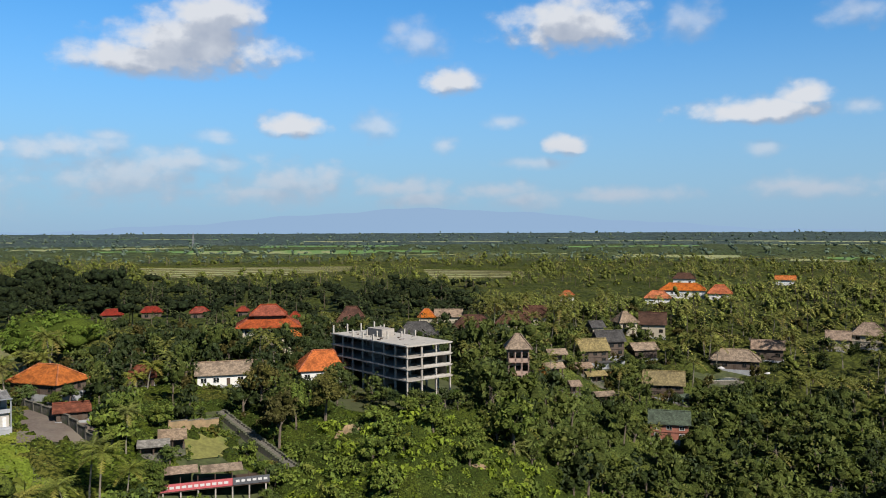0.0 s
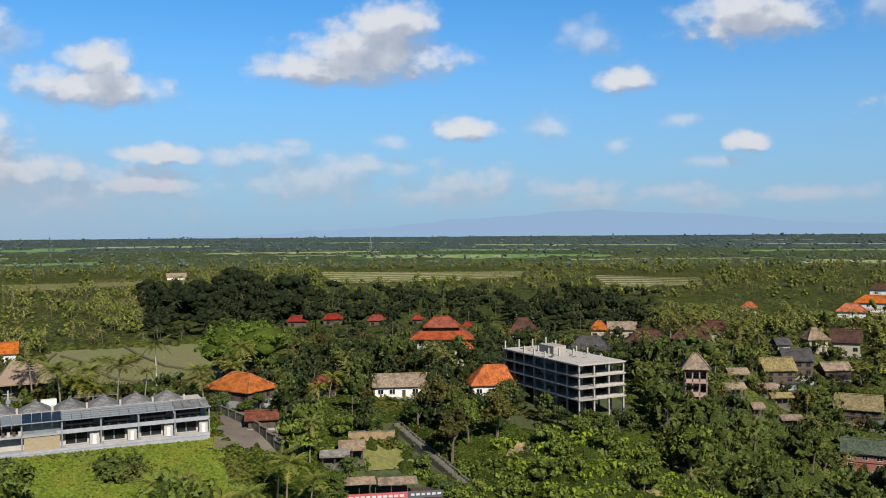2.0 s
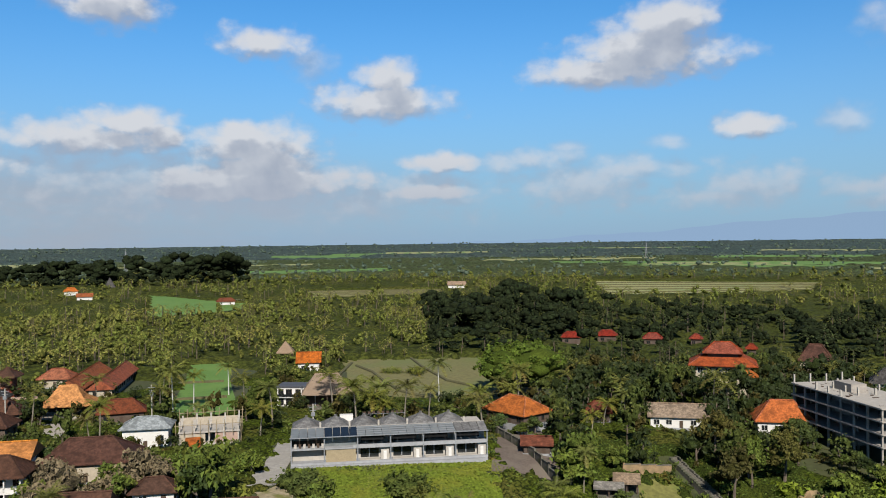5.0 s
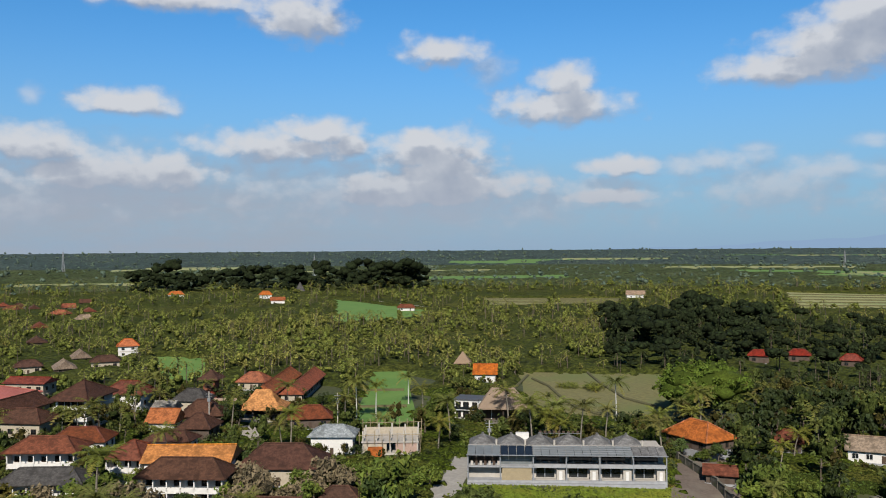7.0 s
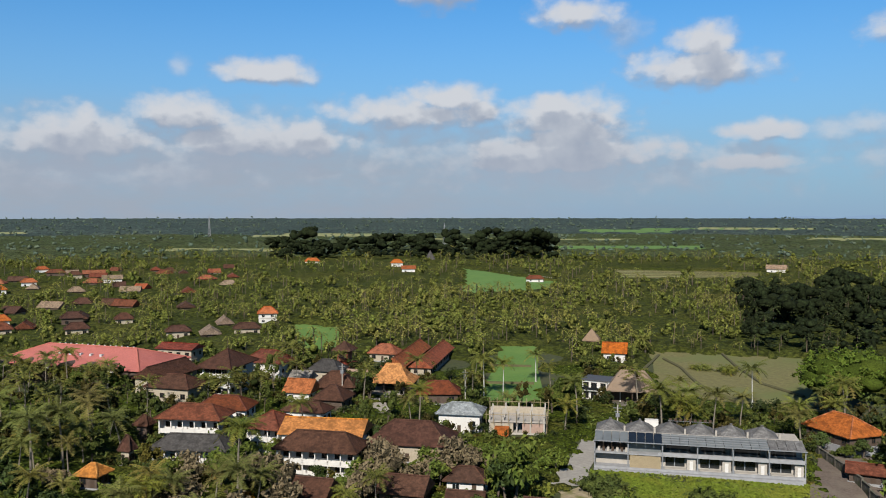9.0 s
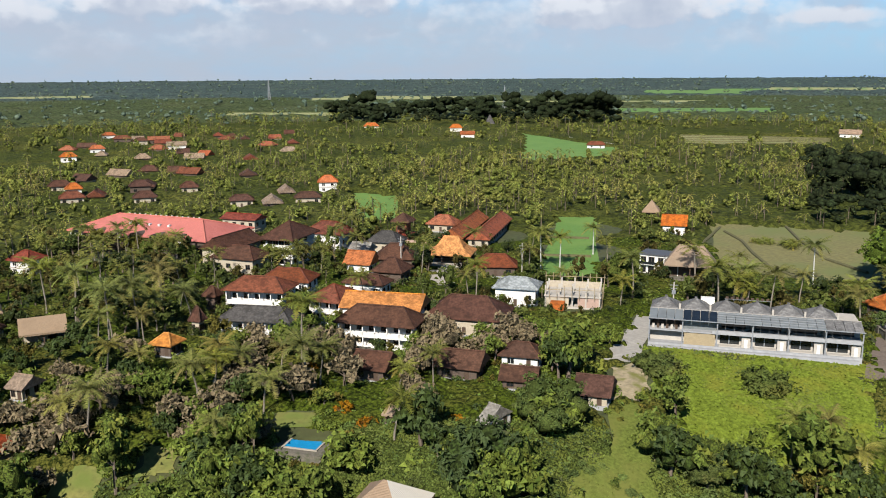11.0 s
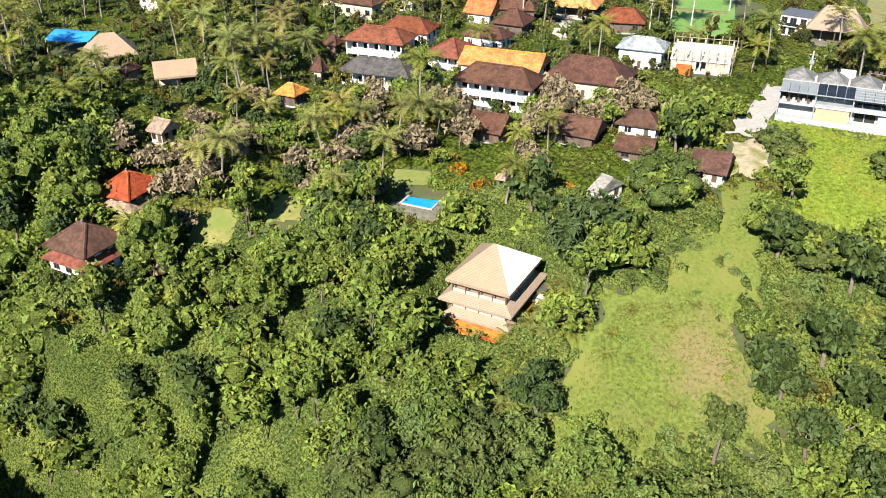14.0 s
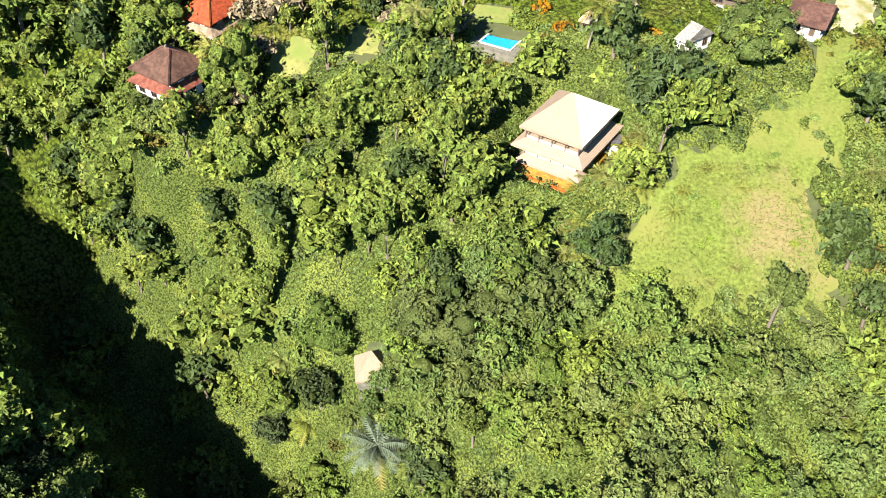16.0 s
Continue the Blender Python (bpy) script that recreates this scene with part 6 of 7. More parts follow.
# ---- trees ----
def leaf_cards(rng, centres, normals, size, droop=0.0):
    """Four-cornered leaf clumps, one at each centre, facing roughly along the normals."""
    n = len(centres)
    nrm = normals + rng.normal(scale=0.7, size=(n, 3))
    nrm /= np.linalg.norm(nrm, axis=1)[:, None] + 1e-9
    ref = rng.normal(size=(n, 3))
    u = np.cross(nrm, ref)
    u /= np.linalg.norm(u, axis=1)[:, None] + 1e-9
    v = np.cross(nrm, u)
    s = (size * rng.uniform(0.6, 1.45, n))[:, None]
    fold = nrm * s * 0.25
    a, b, c, d = centres - u * s, centres - v * s * 0.55 + fold, centres + u * s, centres + v * s * 0.55 + fold
    c = c - np.array([0, 0, droop]) * s
    verts = np.stack([a, b, c, d], 1).reshape(-1, 3)
    faces = np.arange(n * 4).reshape(n, 4)
    return verts, faces


def blob_mesh(rng, radius, squash, lobes, count, size, lift):
    """A crown: sprays of leaf clumps over the shells of several lobes, with uneven outline and gaps."""
    mids, rads = [], []
    for i in range(lobes):
        a, h = rng.uniform(0, math.tau), rng.uniform(-0.5, 1.0)
        d = radius * rng.uniform(0.3, 0.78) * (1 - 0.35 * max(h, 0))
        mids.append((d * math.cos(a), d * math.sin(a), lift + h * radius * squash * 0.62))
        rads.append(radius * rng.uniform(0.26, 0.5))
    mids, rads = np.array(mids), np.array(rads)
    flat = np.array([1, 1, max(squash, 0.7)])
    each = 9 if count > 200 else 1
    sprays = count // each
    pick = rng.choice(lobes, sprays, p=rads**2 / (rads**2).sum())
    way = rng.normal(size=(sprays, 3))
    way[:, 2] = np.abs(way[:, 2]) * 0.9 - 0.22
    way /= np.linalg.norm(way, axis=1)[:, None]
    knots = mids[pick] + way * (rads[pick] * rng.uniform(0.72, 1.1, sprays))[:, None] * flat
    if each == 1:
        verts, faces = leaf_cards(rng, knots, way + np.array([0, 0, 0.35]), size)
        return verts, faces, mids, rads
    # each spray is a small tuft that opens outwards
    puff = rng.normal(size=(sprays * each, 3))
    puff /= np.linalg.norm(puff, axis=1)[:, None]
    out = np.repeat(way, each, 0)
    puff = puff + out * 0.55
    centres = np.repeat(knots, each, 0) + puff * size * rng.uniform(0.6, 2.1, sprays * each)[:, None] * np.array([1, 1, 0.75])
    verts, faces = leaf_cards(rng, centres, puff * 0.9 + out * 0.3 + np.array([0, 0, 0.3]), size, 0.35)
    return verts, faces, mids, rads


def core_mesh(rng, mids, rads, squash, grow=0.76):
    """Uneven inner lumps of foliage so that a crown is not seen through."""
    vs, fs, n = [], [], 0
    fine = 2 if len(mids) > 20 else 1
    bm = bmesh.new()
    bmesh.ops.create_icosphere(bm, subdivisions=fine, radius=1.0)
    bm.verts.index_update()
    ball = np.array([v.co for v in bm.verts])
    tris = np.array([[v.index for v in f.verts] for f in bm.faces])
    bm.free()
    for m, r in zip(mids, rads):
        rough = rng.uniform(0.72, 1.12, len(ball))[:, None]
        vs.append(ball * rough * r * grow * np.array([1, 1, max(squash, 0.7)]) + m)
        fs.append(tris + n)
        n += len(ball)
    return np.concatenate(vs), np.concatenate(fs)


def mesh_of(name, groups, mats):
    """One mesh from several groups of vertices and faces, each with its own material slot."""
    verts, faces, slots = [], [], []
    for k, (v, f) in enumerate(groups):
        n = len(verts)
        verts += [tuple(p) for p in v]
        faces += [tuple(i + n for i in one) for one in f]
        slots += [k] * len(f)
    data = bpy.data.meshes.new(name)
    data.from_pydata(verts, [], faces)
    data.polygons.foreach_set("material_index", slots)
    data.polygons.foreach_set("use_smooth", [k == 1 for k in slots])
    data.update()
    for m in mats:
        data.materials.append(M[m])
    return data


def trunk_bm(rng, tall, wide, limbs, reach):
    """A tapered, slightly bent trunk with limbs."""
    bm = bmesh.new()
    bend = rng.uniform(-0.4, 0.4, 2)
    pts = [Vector((bend[0] * k * k * 0.25, bend[1] * k * k * 0.25, tall * k / 3 - 0.4)) for k in range(4)]

    def tube(points, radii, sides=6):
        rings = []
        for p, r in zip(points, radii):
            rings.append([bm.verts.new(p + Vector((math.cos(i * math.tau / sides) * r, math.sin(i * math.tau / sides) * r, 0))) for i in range(sides)])
        for a, b in zip(rings, rings[1:]):
            for i in range(sides):
                bm.faces.new((a[i], a[(i + 1) % sides], b[(i + 1) % sides], b[i]))

    tube(pts, [wide * 1.25, wide, wide * 0.8, wide * 0.55])
    for i in range(limbs):
        a = i * math.tau / limbs + rng.uniform(-0.4, 0.4)
        s = pts[2].lerp(pts[3], rng.uniform(-0.2, 0.9))
        e = s + Vector((math.cos(a) * reach, math.sin(a) * reach, reach * rng.uniform(0.5, 1.0)))
        m = s.lerp(e, 0.5) + Vector((0, 0, reach * 0.12))
        tube([s, m, e], [wide * 0.4, wide * 0.28, wide * 0.12], 5)
    return bm


def make_tree(seed, radius, squash, tall, lobes, count, size, leaf, label, bark="bark", name="tree"):
    """A broad-leaved tree to be copied: trunk with limbs, crown of leaf clumps. Its height is tall + crown."""
    rng = np.random.default_rng(seed)
    root = tagged(empty(name, 0, 0, -900), label, "tree")
    lift = tall + radius * squash * 0.45
    v, f, mids, rads = blob_mesh(rng, radius, squash, lobes, count, size, lift)
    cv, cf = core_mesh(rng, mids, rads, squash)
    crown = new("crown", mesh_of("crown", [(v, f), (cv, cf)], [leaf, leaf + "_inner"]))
    crown.parent = root
    part("trunk", trunk_bm(rng, lift, 0.09 * radius ** 0.7 + 0.06, 5, radius * 0.45), bark, root)
    return root


def make_shrub(seed, radius, squash, lobes, count, size, leaf, label):
    rng = np.random.default_rng(seed)
    v, f, mids, rads = blob_mesh(rng, radius, squash, lobes, count, size, radius * squash * 0.3)
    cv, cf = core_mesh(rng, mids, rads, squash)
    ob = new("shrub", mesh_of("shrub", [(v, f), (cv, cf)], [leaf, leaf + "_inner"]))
    ob.matrix_basis = pose(0, 0, -900)
    return tagged(ob, label, "shrub")


def frond_geo(rng, base, heading, length, rise, fall, pairs, width):
    """A feather frond: an arched midrib with leaflets hanging from both sides."""
    side = np.array([-math.sin(heading), math.cos(heading), 0])
    out = np.array([math.cos(heading), math.sin(heading), 0])
    verts, faces = [], []

    def at(s):
        return base + out * length * s * (1 - 0.12 * s) + np.array([0, 0, length * (rise * s - fall * s * s)])

    for k in range(pairs):
        s0, s1 = (k + 0.3) / pairs, (k + 1.15) / pairs
        p, q = at(s0), at(min(s1, 1.0))
        w = width * length * (0.35 + 0.65 * math.sin(math.pi * min(1, s0 * 0.85 + 0.12)))
        for sign in (-1, 1):
            tip = (p + q) / 2 + side * sign * w + out * w * 0.6 - np.array([0, 0, w * rng.uniform(0.15, 0.6)])
            n = len(verts)
            verts += [p, q, tip]
            faces.append((n, n + 1, n + 2))
    return verts, faces


def make_palm(seed, tall, lean, fronds, length, leaf, label, bark="palm_bark", pairs=15):
    """A coconut palm: a thin leaning trunk and a head of arching feather fronds."""
    rng = np.random.default_rng(seed)
    root = tagged(empty("palm_tree", 0, 0, -900), label, "palm tree")
    pts = [Vector((lean * (k / 6) ** 2, 0.15 * lean * math.sin(k), tall * k / 6 - 0.3)) for k in range(7)]
    bm = bmesh.new()
    rings = []
    for k, p in enumerate(pts):
        r = 0.24 - 0.11 * k / 6 + (0.12 if k == 0 else 0)
        rings.append([bm.verts.new(p + Vector((math.cos(i * math.tau / 7) * r, math.sin(i * math.tau / 7) * r, 0))) for i in range(7)])
    for a, b in zip(rings, rings[1:]):
        for i in range(7):
            bm.faces.new((a[i], a[(i + 1) % 7], b[(i + 1) % 7], b[i]))
    part("trunk", bm, bark, root)
    head = np.array(pts[-1])
    green, dry = ([], []), ([], [])
    for i in range(fronds):
        tier = i / fronds
        a = i * 2.399 + rng.uniform(-0.2, 0.2)
        rise = 0.95 - 1.0 * tier + rng.uniform(-0.12, 0.12)
        v, f = frond_geo(rng, head, a, length * rng.uniform(0.85, 1.1), rise, 0.42 + 0.2 * rng.uniform(), pairs, 0.2)
        to = dry if tier > 0.86 else green
        n = len(to[0])
        to[0].extend(v)
        to[1].extend([tuple(j + n for j in one) for one in f])
    crown = new("crown", mesh_of("crown", [green, dry], [leaf, "frond_yellow"]))
    crown.parent = root
    return root


KINDS = {
    "round": [make_tree(11 + i, 4.4, 0.85, 2.6 + 0.8 * i, 11, 1080, 0.31, "leaf", "broad-leaved tropical tree with a dense green crown") for i in range(3)],
    "lime": [make_tree(21 + i, 4.0, 0.8, 2.2 + 0.6 * i, 11, 1080, 0.31, "leaf_lime", "bright lime-green broad-leaved tree in full sun") for i in range(2)],
    "dark": [make_tree(31 + i, 4.4, 1.0, 3.0 + i, 11, 1080, 0.31, "leaf_dark", "dark green tree with a dense tall crown") for i in range(2)],
    "olive": [make_tree(41 + i, 3.6, 1.1, 3.2 + i, 9, 900, 0.28, "leaf_olive", "olive-brown tree with thin dry foliage") for i in range(2)],
    "blossom": [make_tree(51 + i, 3.5, 0.75, 1.8 + 0.4 * i, 13, 1250, 0.25, "blossom", "low spreading tree speckled with dusty brown-pink blossom") for i in range(2)],
    "tall": [make_tree(61 + i, 3.2, 1.7, 4.5 + 1.5 * i, 11, 1000, 0.3, "leaf", "tall narrow tree with layered green foliage") for i in range(2)],
    "autumn": [make_tree(71, 2.0, 0.8, 0.8, 6, 480, 0.26, "autumn", "small garden tree with orange and yellow leaves")],
    "rain": [make_tree(75, 15.5, 0.55, 8.0, 60, 6600, 0.6, "leaf_vivid", "huge spreading rain tree with a broad bright crown")],
    "big": [make_tree(76 + i, 8.0, 0.95, 3.0, 26, 3300, 0.36, "leaf", "large old broad-leaved tree with a deep green crown") for i in range(2)],
    "palm": [make_palm(81, 11.0, 1.2, 26, 5.0, "frond", "tall coconut palm with arching green fronds"),
             make_palm(82, 8.5, -1.6, 24, 4.7, "frond", "leaning coconut palm with arching green fronds"),
             make_palm(83, 13.5, 0.9, 26, 4.9, "frond", "very tall slender coconut palm with green fronds"),
             make_palm(84, 9.5, 1.0, 22, 4.6, "frond_yellow", "coconut palm with yellowing drooping fronds")],
    "fan": [make_palm(85, 2.2, 0.4, 18, 4.6, "frond", "young short-trunked palm with long green fronds")],
    "silver_palm": [make_palm(88, 8.5, 0.5, 24, 5.6, "frond_silver", "large palm with silvery blue-green fronds on the slope")],
    "white_palm": [make_palm(86, 12.5, 0.3, 26, 5.0, "frond", "coconut palm with pale bare trunk beside the paddy", "bark_white")],
    "shrub": [make_shrub(91, 2.4, 0.7, 8, 480, 0.28, "leaf", "dense green shrub on the gorge slope"),
              make_shrub(92, 2.2, 0.65, 8, 480, 0.28, "leaf_lime", "bright lime-green shrub on the gorge slope"),
              make_shrub(94, 2.0, 0.5, 6, 360, 0.38, "leaf_lime", "low bush with broad bright leaves")],
    "bright_bush": [make_shrub(98 + i, 2.6, 0.55, 9, 540, 0.3, "leaf_vivid", "vivid sunlit green bush on the open slope") for i in range(2)],
    "dome": [make_shrub(97, 4.4, 0.62, 16, 1700, 0.28, "leaf", "large round dense bush on the meadow before the villas")],
    "scrub": [make_shrub(93, 1.7, 0.8, 6, 400, 0.26, "leaf_dark", "dark green shrub among the trees"),
              make_shrub(95, 1.8, 0.7, 6, 400, 0.26, "leaf_olive", "dry olive-brown shrub among the trees")],
}
LIGHT_PALM = make_palm(87, 10.5, 0.8, 17, 4.8, "frond", "coconut palm", pairs=6)
PROTOS = [LIGHT_PALM] + [t for kind in KINDS.values() for t in kind]
# height and reach of each kind, for keeping sight lines free
SIZE = {"round": (8.2, 4.4), "lime": (7.5, 4.0), "dark": (9, 4.4), "olive": (8.5, 3.6), "blossom": (5, 3.5), "tall": (11, 3.2), "autumn": (2.6, 2.0),
        "rain": (18, 15), "big": (13, 8), "palm": (12, 1.9), "fan": (4, 3.0), "white_palm": (14, 1.9), "silver_palm": (10, 3), "shrub": (2.6, 2.3), "scrub": (2.2, 1.8), "bright_bush": (2.6, 2.6), "dome": (3.6, 4.4)}


def inside_field(x, y, grow=0.0):
    for (poly,) in FIELDS:
        mid = poly.mean(0)
        if abs(x - mid[0]) + abs(y - mid[1]) > 3 * np.abs(poly - mid).max() * (1 + grow):
            continue
        big = mid + (poly - mid) * (1 + grow)
        odd = False
        for (ax, ay), (bx, by) in zip(big, np.roll(big, -1, 0)):
            if (ay > y) != (by > y) and x < (bx - ax) * (y - ay) / (by - ay) + ax:
                odd = not odd
        if odd:
            return True
    return False


def blocks_house(x, y, top, reach):
    """Whether a tree there would stand on a house or hide its roof from over the gorge."""
    for hx, hy, rad, roof in HOUSES:
        d = math.hypot(hx, hy)
        ux, uy = -hx / d, -hy / d
        along, across = (x - hx) * ux + (y - hy) * uy, abs((x - hx) * uy - (y - hy) * ux)
        if across < rad + reach * 0.55 and along > -rad - reach * 0.5:
            if along < rad + reach * 0.5:
                return True
            if reach < 2.0 and (int(x * 7) + int(y * 5)) % 3:
                continue
            sight = roof - 4.2 + along * (54 - roof) / d
            if along < 60 and top > sight:
                return True
    return False


queue = []


def plant(kind, x, y, size=1.0, turn=None, sink=0.3, sure=False):
    """Notes a tree of a kind to be set at a place."""
    turn = rnd.uniform(0, 360) if turn is None else turn
    queue.append((kind, rnd.randrange(60), x, y, float(land(x, y)) - sink, size * rnd.uniform(0.9, 1.1), rnd.uniform(0.88, 1.12), turn, sure))


rnd = random.Random(7)
HOUSES.append((-124, 268, 14.5, 17.0))
for px, py, pw in ((-190, 290, 22), (-158, 262, 18), (-222, 222, 15), (-255, 255, 15)):
    HOUSES.append((px, py, pw, 5.0))
for k in range(5):
    HOUSES.append((-57.7 + 5.2 * k, 217 - 4.8 * k, 3.0, 2.2 - 2.0 * k))
# single trees that stand out
for kind, x, y, size in (
        ("rain", -124, 268, 1.0), ("big", -113, 106, 0.95), ("dark", -106, 81, 2.0), ("round", -91.9, 21.0, 0.72), ("round", -91.7, 24.2, 0.72), ("lime", -93.2, 18.6, 0.66), ("lime", -92.6, 27.0, 0.66), ("big", -177, 192, 0.8), ("dome", -119.5, 144.5, 1.4), ("dome", -100.5, 157.5, 1.55),
        ("palm", -185, 41, 1.0), ("palm", -181, 47, 0.9), ("palm", -166, 65, 0.9), ("palm", -161, 71, 0.95), ("palm", -156, 78, 1.0), ("palm", -142, 89, 0.8),
        ("palm", -141, 97, 0.8), ("palm", -215, 61, 1.0), ("palm", -218, 57, 0.9), ("palm", -144, 50, 0.8), ("white_palm", -140, 239, 1.0), ("white_palm", -208, 188, 1.0),
        ("white_palm", -207, 196, 0.95), ("white_palm", -216, 221, 0.9), ("palm", -227, 300, 0.9), ("palm", -122, 250, 0.9), ("olive", -48, 222, 1.3), ("olive", -40, 205, 1.2), ("silver_palm", -85.5, 19.8, 1.25), ("palm", -70, 156, 1.0), ("palm", -66, 161, 1.05), ("palm", -83, 140, 0.9), ("palm", -72, 145, 1.0), ("palm", -80, 146, 1.0), ("palm", -74, 150, 0.9), ("palm", -78, 141, 0.8), ("palm", -63, 167, 0.95), ("palm", -69, 164, 0.85), ("big", -88, 121, 0.7), ("palm", -70, 186, 0.8), ("olive", -30, 214, 1.3), ("tall", -28, 222, 1.0), ("round", 22, 240, 1.5), ("dark", 14, 234, 1.4), ("lime", 10, 216, 0.9)):
    plant(kind, x, y, size, sure=True)



def scatter(az0, az1, r0, r1, gap, mix, sparse=0.0, small=("shrub", "scrub")):
    """Trees over a stretch of land, at random with a least distance, off the houses and fields."""
    area = radians(az1 - az0) * (r1 * r1 - r0 * r0) / 2
    names = [n for n, w, a, b in mix]
    weights = [w for n, w, a, b in mix]
    ranges = {n: (a, b) for n, w, a, b in mix}
    near = {}
    for i in range(int(area / (gap * gap) * 1.9)):
        a = radians(rnd.uniform(az0, az1))
        q = math.sqrt(rnd.uniform(r0 * r0, r1 * r1))
        x, y = -q * math.sin(a), q * math.cos(a)
        cell = (int(x // gap), int(y // gap))
        if rnd.random() < sparse or any((x - u) ** 2 + (y - v) ** 2 < (gap * 0.62) ** 2 for p in (-1, 0, 1) for s in (-1, 0, 1) for u, v in near.get((cell[0] + p, cell[1] + s), ())):
            continue
        if inside_field(x, y, 0.04) or in_ravine(x, y) or any(math.hypot(x - u, y - v) < w for u, v, w in OPEN):
            continue
        k = noise.noise(Vector((x * 0.03, y * 0.03, 0)))
        kind = rnd.choices(names, weights)[0]
        if k > 0.25 and kind == "round":
            kind = "lime" if "lime" in ranges else kind
        size = rnd.uniform(*ranges[kind])
        tall, reach = SIZE[kind]
        if blocks_house(x, y, float(land(x, y)) + tall * size, reach * size):
            kind, size = rnd.choice(small), rnd.uniform(0.5, 0.9)
            tall, reach = SIZE[kind]
            if blocks_house(x, y, float(land(x, y)) + tall * size, reach * size):
                continue
        near.setdefault(cell, []).append((x, y))
        plant(kind, x, y, size)


# low bright growth without trees above the clearing
OPEN = ((-73, 72, 7), (-70, 86, 7), (-80, 62, 6), (-97, 66, 5), (-101, 72, 4), (-93, 60, 4), (-95, 97, 7), (-98, 104, 7.5), (-102, 112, 7), (-107, 121, 6), (-101, 120, 6), (-100, 95, 8), (-88, 104, 8), (-104, 106, 7), (-84.7, 19.3, 4.5), (-82, 20, 4), (-86, 20, 4), (-79, 145, 5), (-73, 150, 5), (-69, 156, 5), (-83, 140, 4), (-205, 200, 9), (-198, 193, 8), (-215, 210, 8))


def in_ravine(x, y):
    u = min(max(((x + 156) * 86 + (y + 34) * 42) / (86 * 86 + 42 * 42), 0), 1)
    return math.hypot(x + 156 - 86 * u, y + 34 - 42 * u) < 13 and rnd.random() < 0.8


JUNGLE = (("round", 26, 1.0, 1.65), ("lime", 18, 0.95, 1.55), ("dark", 12, 0.9, 1.35), ("tall", 9, 0.8, 1.15), ("fan", 3, 0.6, 1.0), ("shrub", 12, 1.0, 1.8), ("big", 8, 0.65, 0.95), ("scrub", 3, 0.8, 1.4))
VILLAGE = (("round", 26, 0.7, 1.1), ("dark", 13, 0.6, 1.05), ("olive", 12, 0.7, 1.1), ("tall", 9, 0.7, 1.0), ("palm", 26, 0.95, 1.3), ("lime", 5, 0.6, 0.95), ("shrub", 9, 0.8, 1.4), ("scrub", 8, 0.8, 1.5))
# mostly dark-leaved trees, in place of a cloud's shadow on this stretch
SHADY = (("dark", 60, 0.8, 1.3), ("round", 8, 0.7, 1.1), ("olive", 8, 0.7, 1.2), ("tall", 8, 0.8, 1.2), ("palm", 8, 0.8, 1.1), ("scrub", 8, 0.8, 1.5))
GARDEN = (("blossom", 38, 1.0, 1.5), ("palm", 14, 1.0, 1.25), ("round", 13, 0.7, 1.0), ("dark", 9, 0.7, 1.0), ("autumn", 5, 0.7, 1.1), ("shrub", 14, 0.8, 1.5), ("scrub", 10, 0.8, 1.4), ("fan", 4, 0.7, 1.0))
DEEP = (("round", 22, 0.9, 1.5), ("dark", 30, 0.9, 1.4), ("lime", 8, 0.8, 1.2), ("olive", 8, 0.8, 1.2), ("tall", 8, 0.8, 1.1), ("fan", 5, 0.6, 1.0), ("shrub", 10, 1.0, 1.6), ("scrub", 8, 0.8, 1.4))
LUSH = (("lime", 40, 0.8, 1.3), ("round", 14, 0.8, 1.3), ("bright_bush", 22, 1.0, 1.8), ("shrub", 16, 1.0, 1.8), ("tall", 4, 0.7, 1.0), ("fan", 4, 0.6, 1.0))
scatter(24, 43, 112, 158, 5.3, DEEP)
scatter(24, 62, 48, 94, 4.9, LUSH)
scatter(24, 43, 94, 112, 4.9, LUSH)
scatter(43, 62, 94, 158, 4.9, JUNGLE)
scatter(62, 131, 48, 158, 4.9, JUNGLE)
BRIGHT = (("lime", 14, 0.6, 0.95), ("bright_bush", 62, 0.9, 1.7), ("shrub", 14, 0.9, 1.5), ("round", 5, 0.7, 1.0), ("fan", 6, 0.6, 1.0))
scatter(-7, 9, 150, 226, 4.3, BRIGHT)
scatter(9, 16, 150, 206, 4.3, BRIGHT)
scatter(-36, -7, 116, 208, 5.6, JUNGLE)
scatter(-7, 16, 116, 150, 5.6, JUNGLE)
scatter(16, 24, 116, 208, 5.6, JUNGLE)
scatter(-36, -2, 208, 330, 6.4, JUNGLE)
scatter(24, 46, 154, 184, 5.5, JUNGLE, sparse=0.2)
scatter(46, 86, 150, 206, 4.9, GARDEN)
scatter(86, 131, 152, 230, 5.2, JUNGLE)
scatter(-2, 9, 227, 330, 6.0, SHADY)
scatter(9, 22, 206, 330, 6.0, SHADY)
scatter(22, 46, 196, 330, 6.8, VILLAGE)
scatter(-36, -2, 330, 430, 8.0, VILLAGE)
scatter(46, 112, 206, 340, 7.0, VILLAGE)


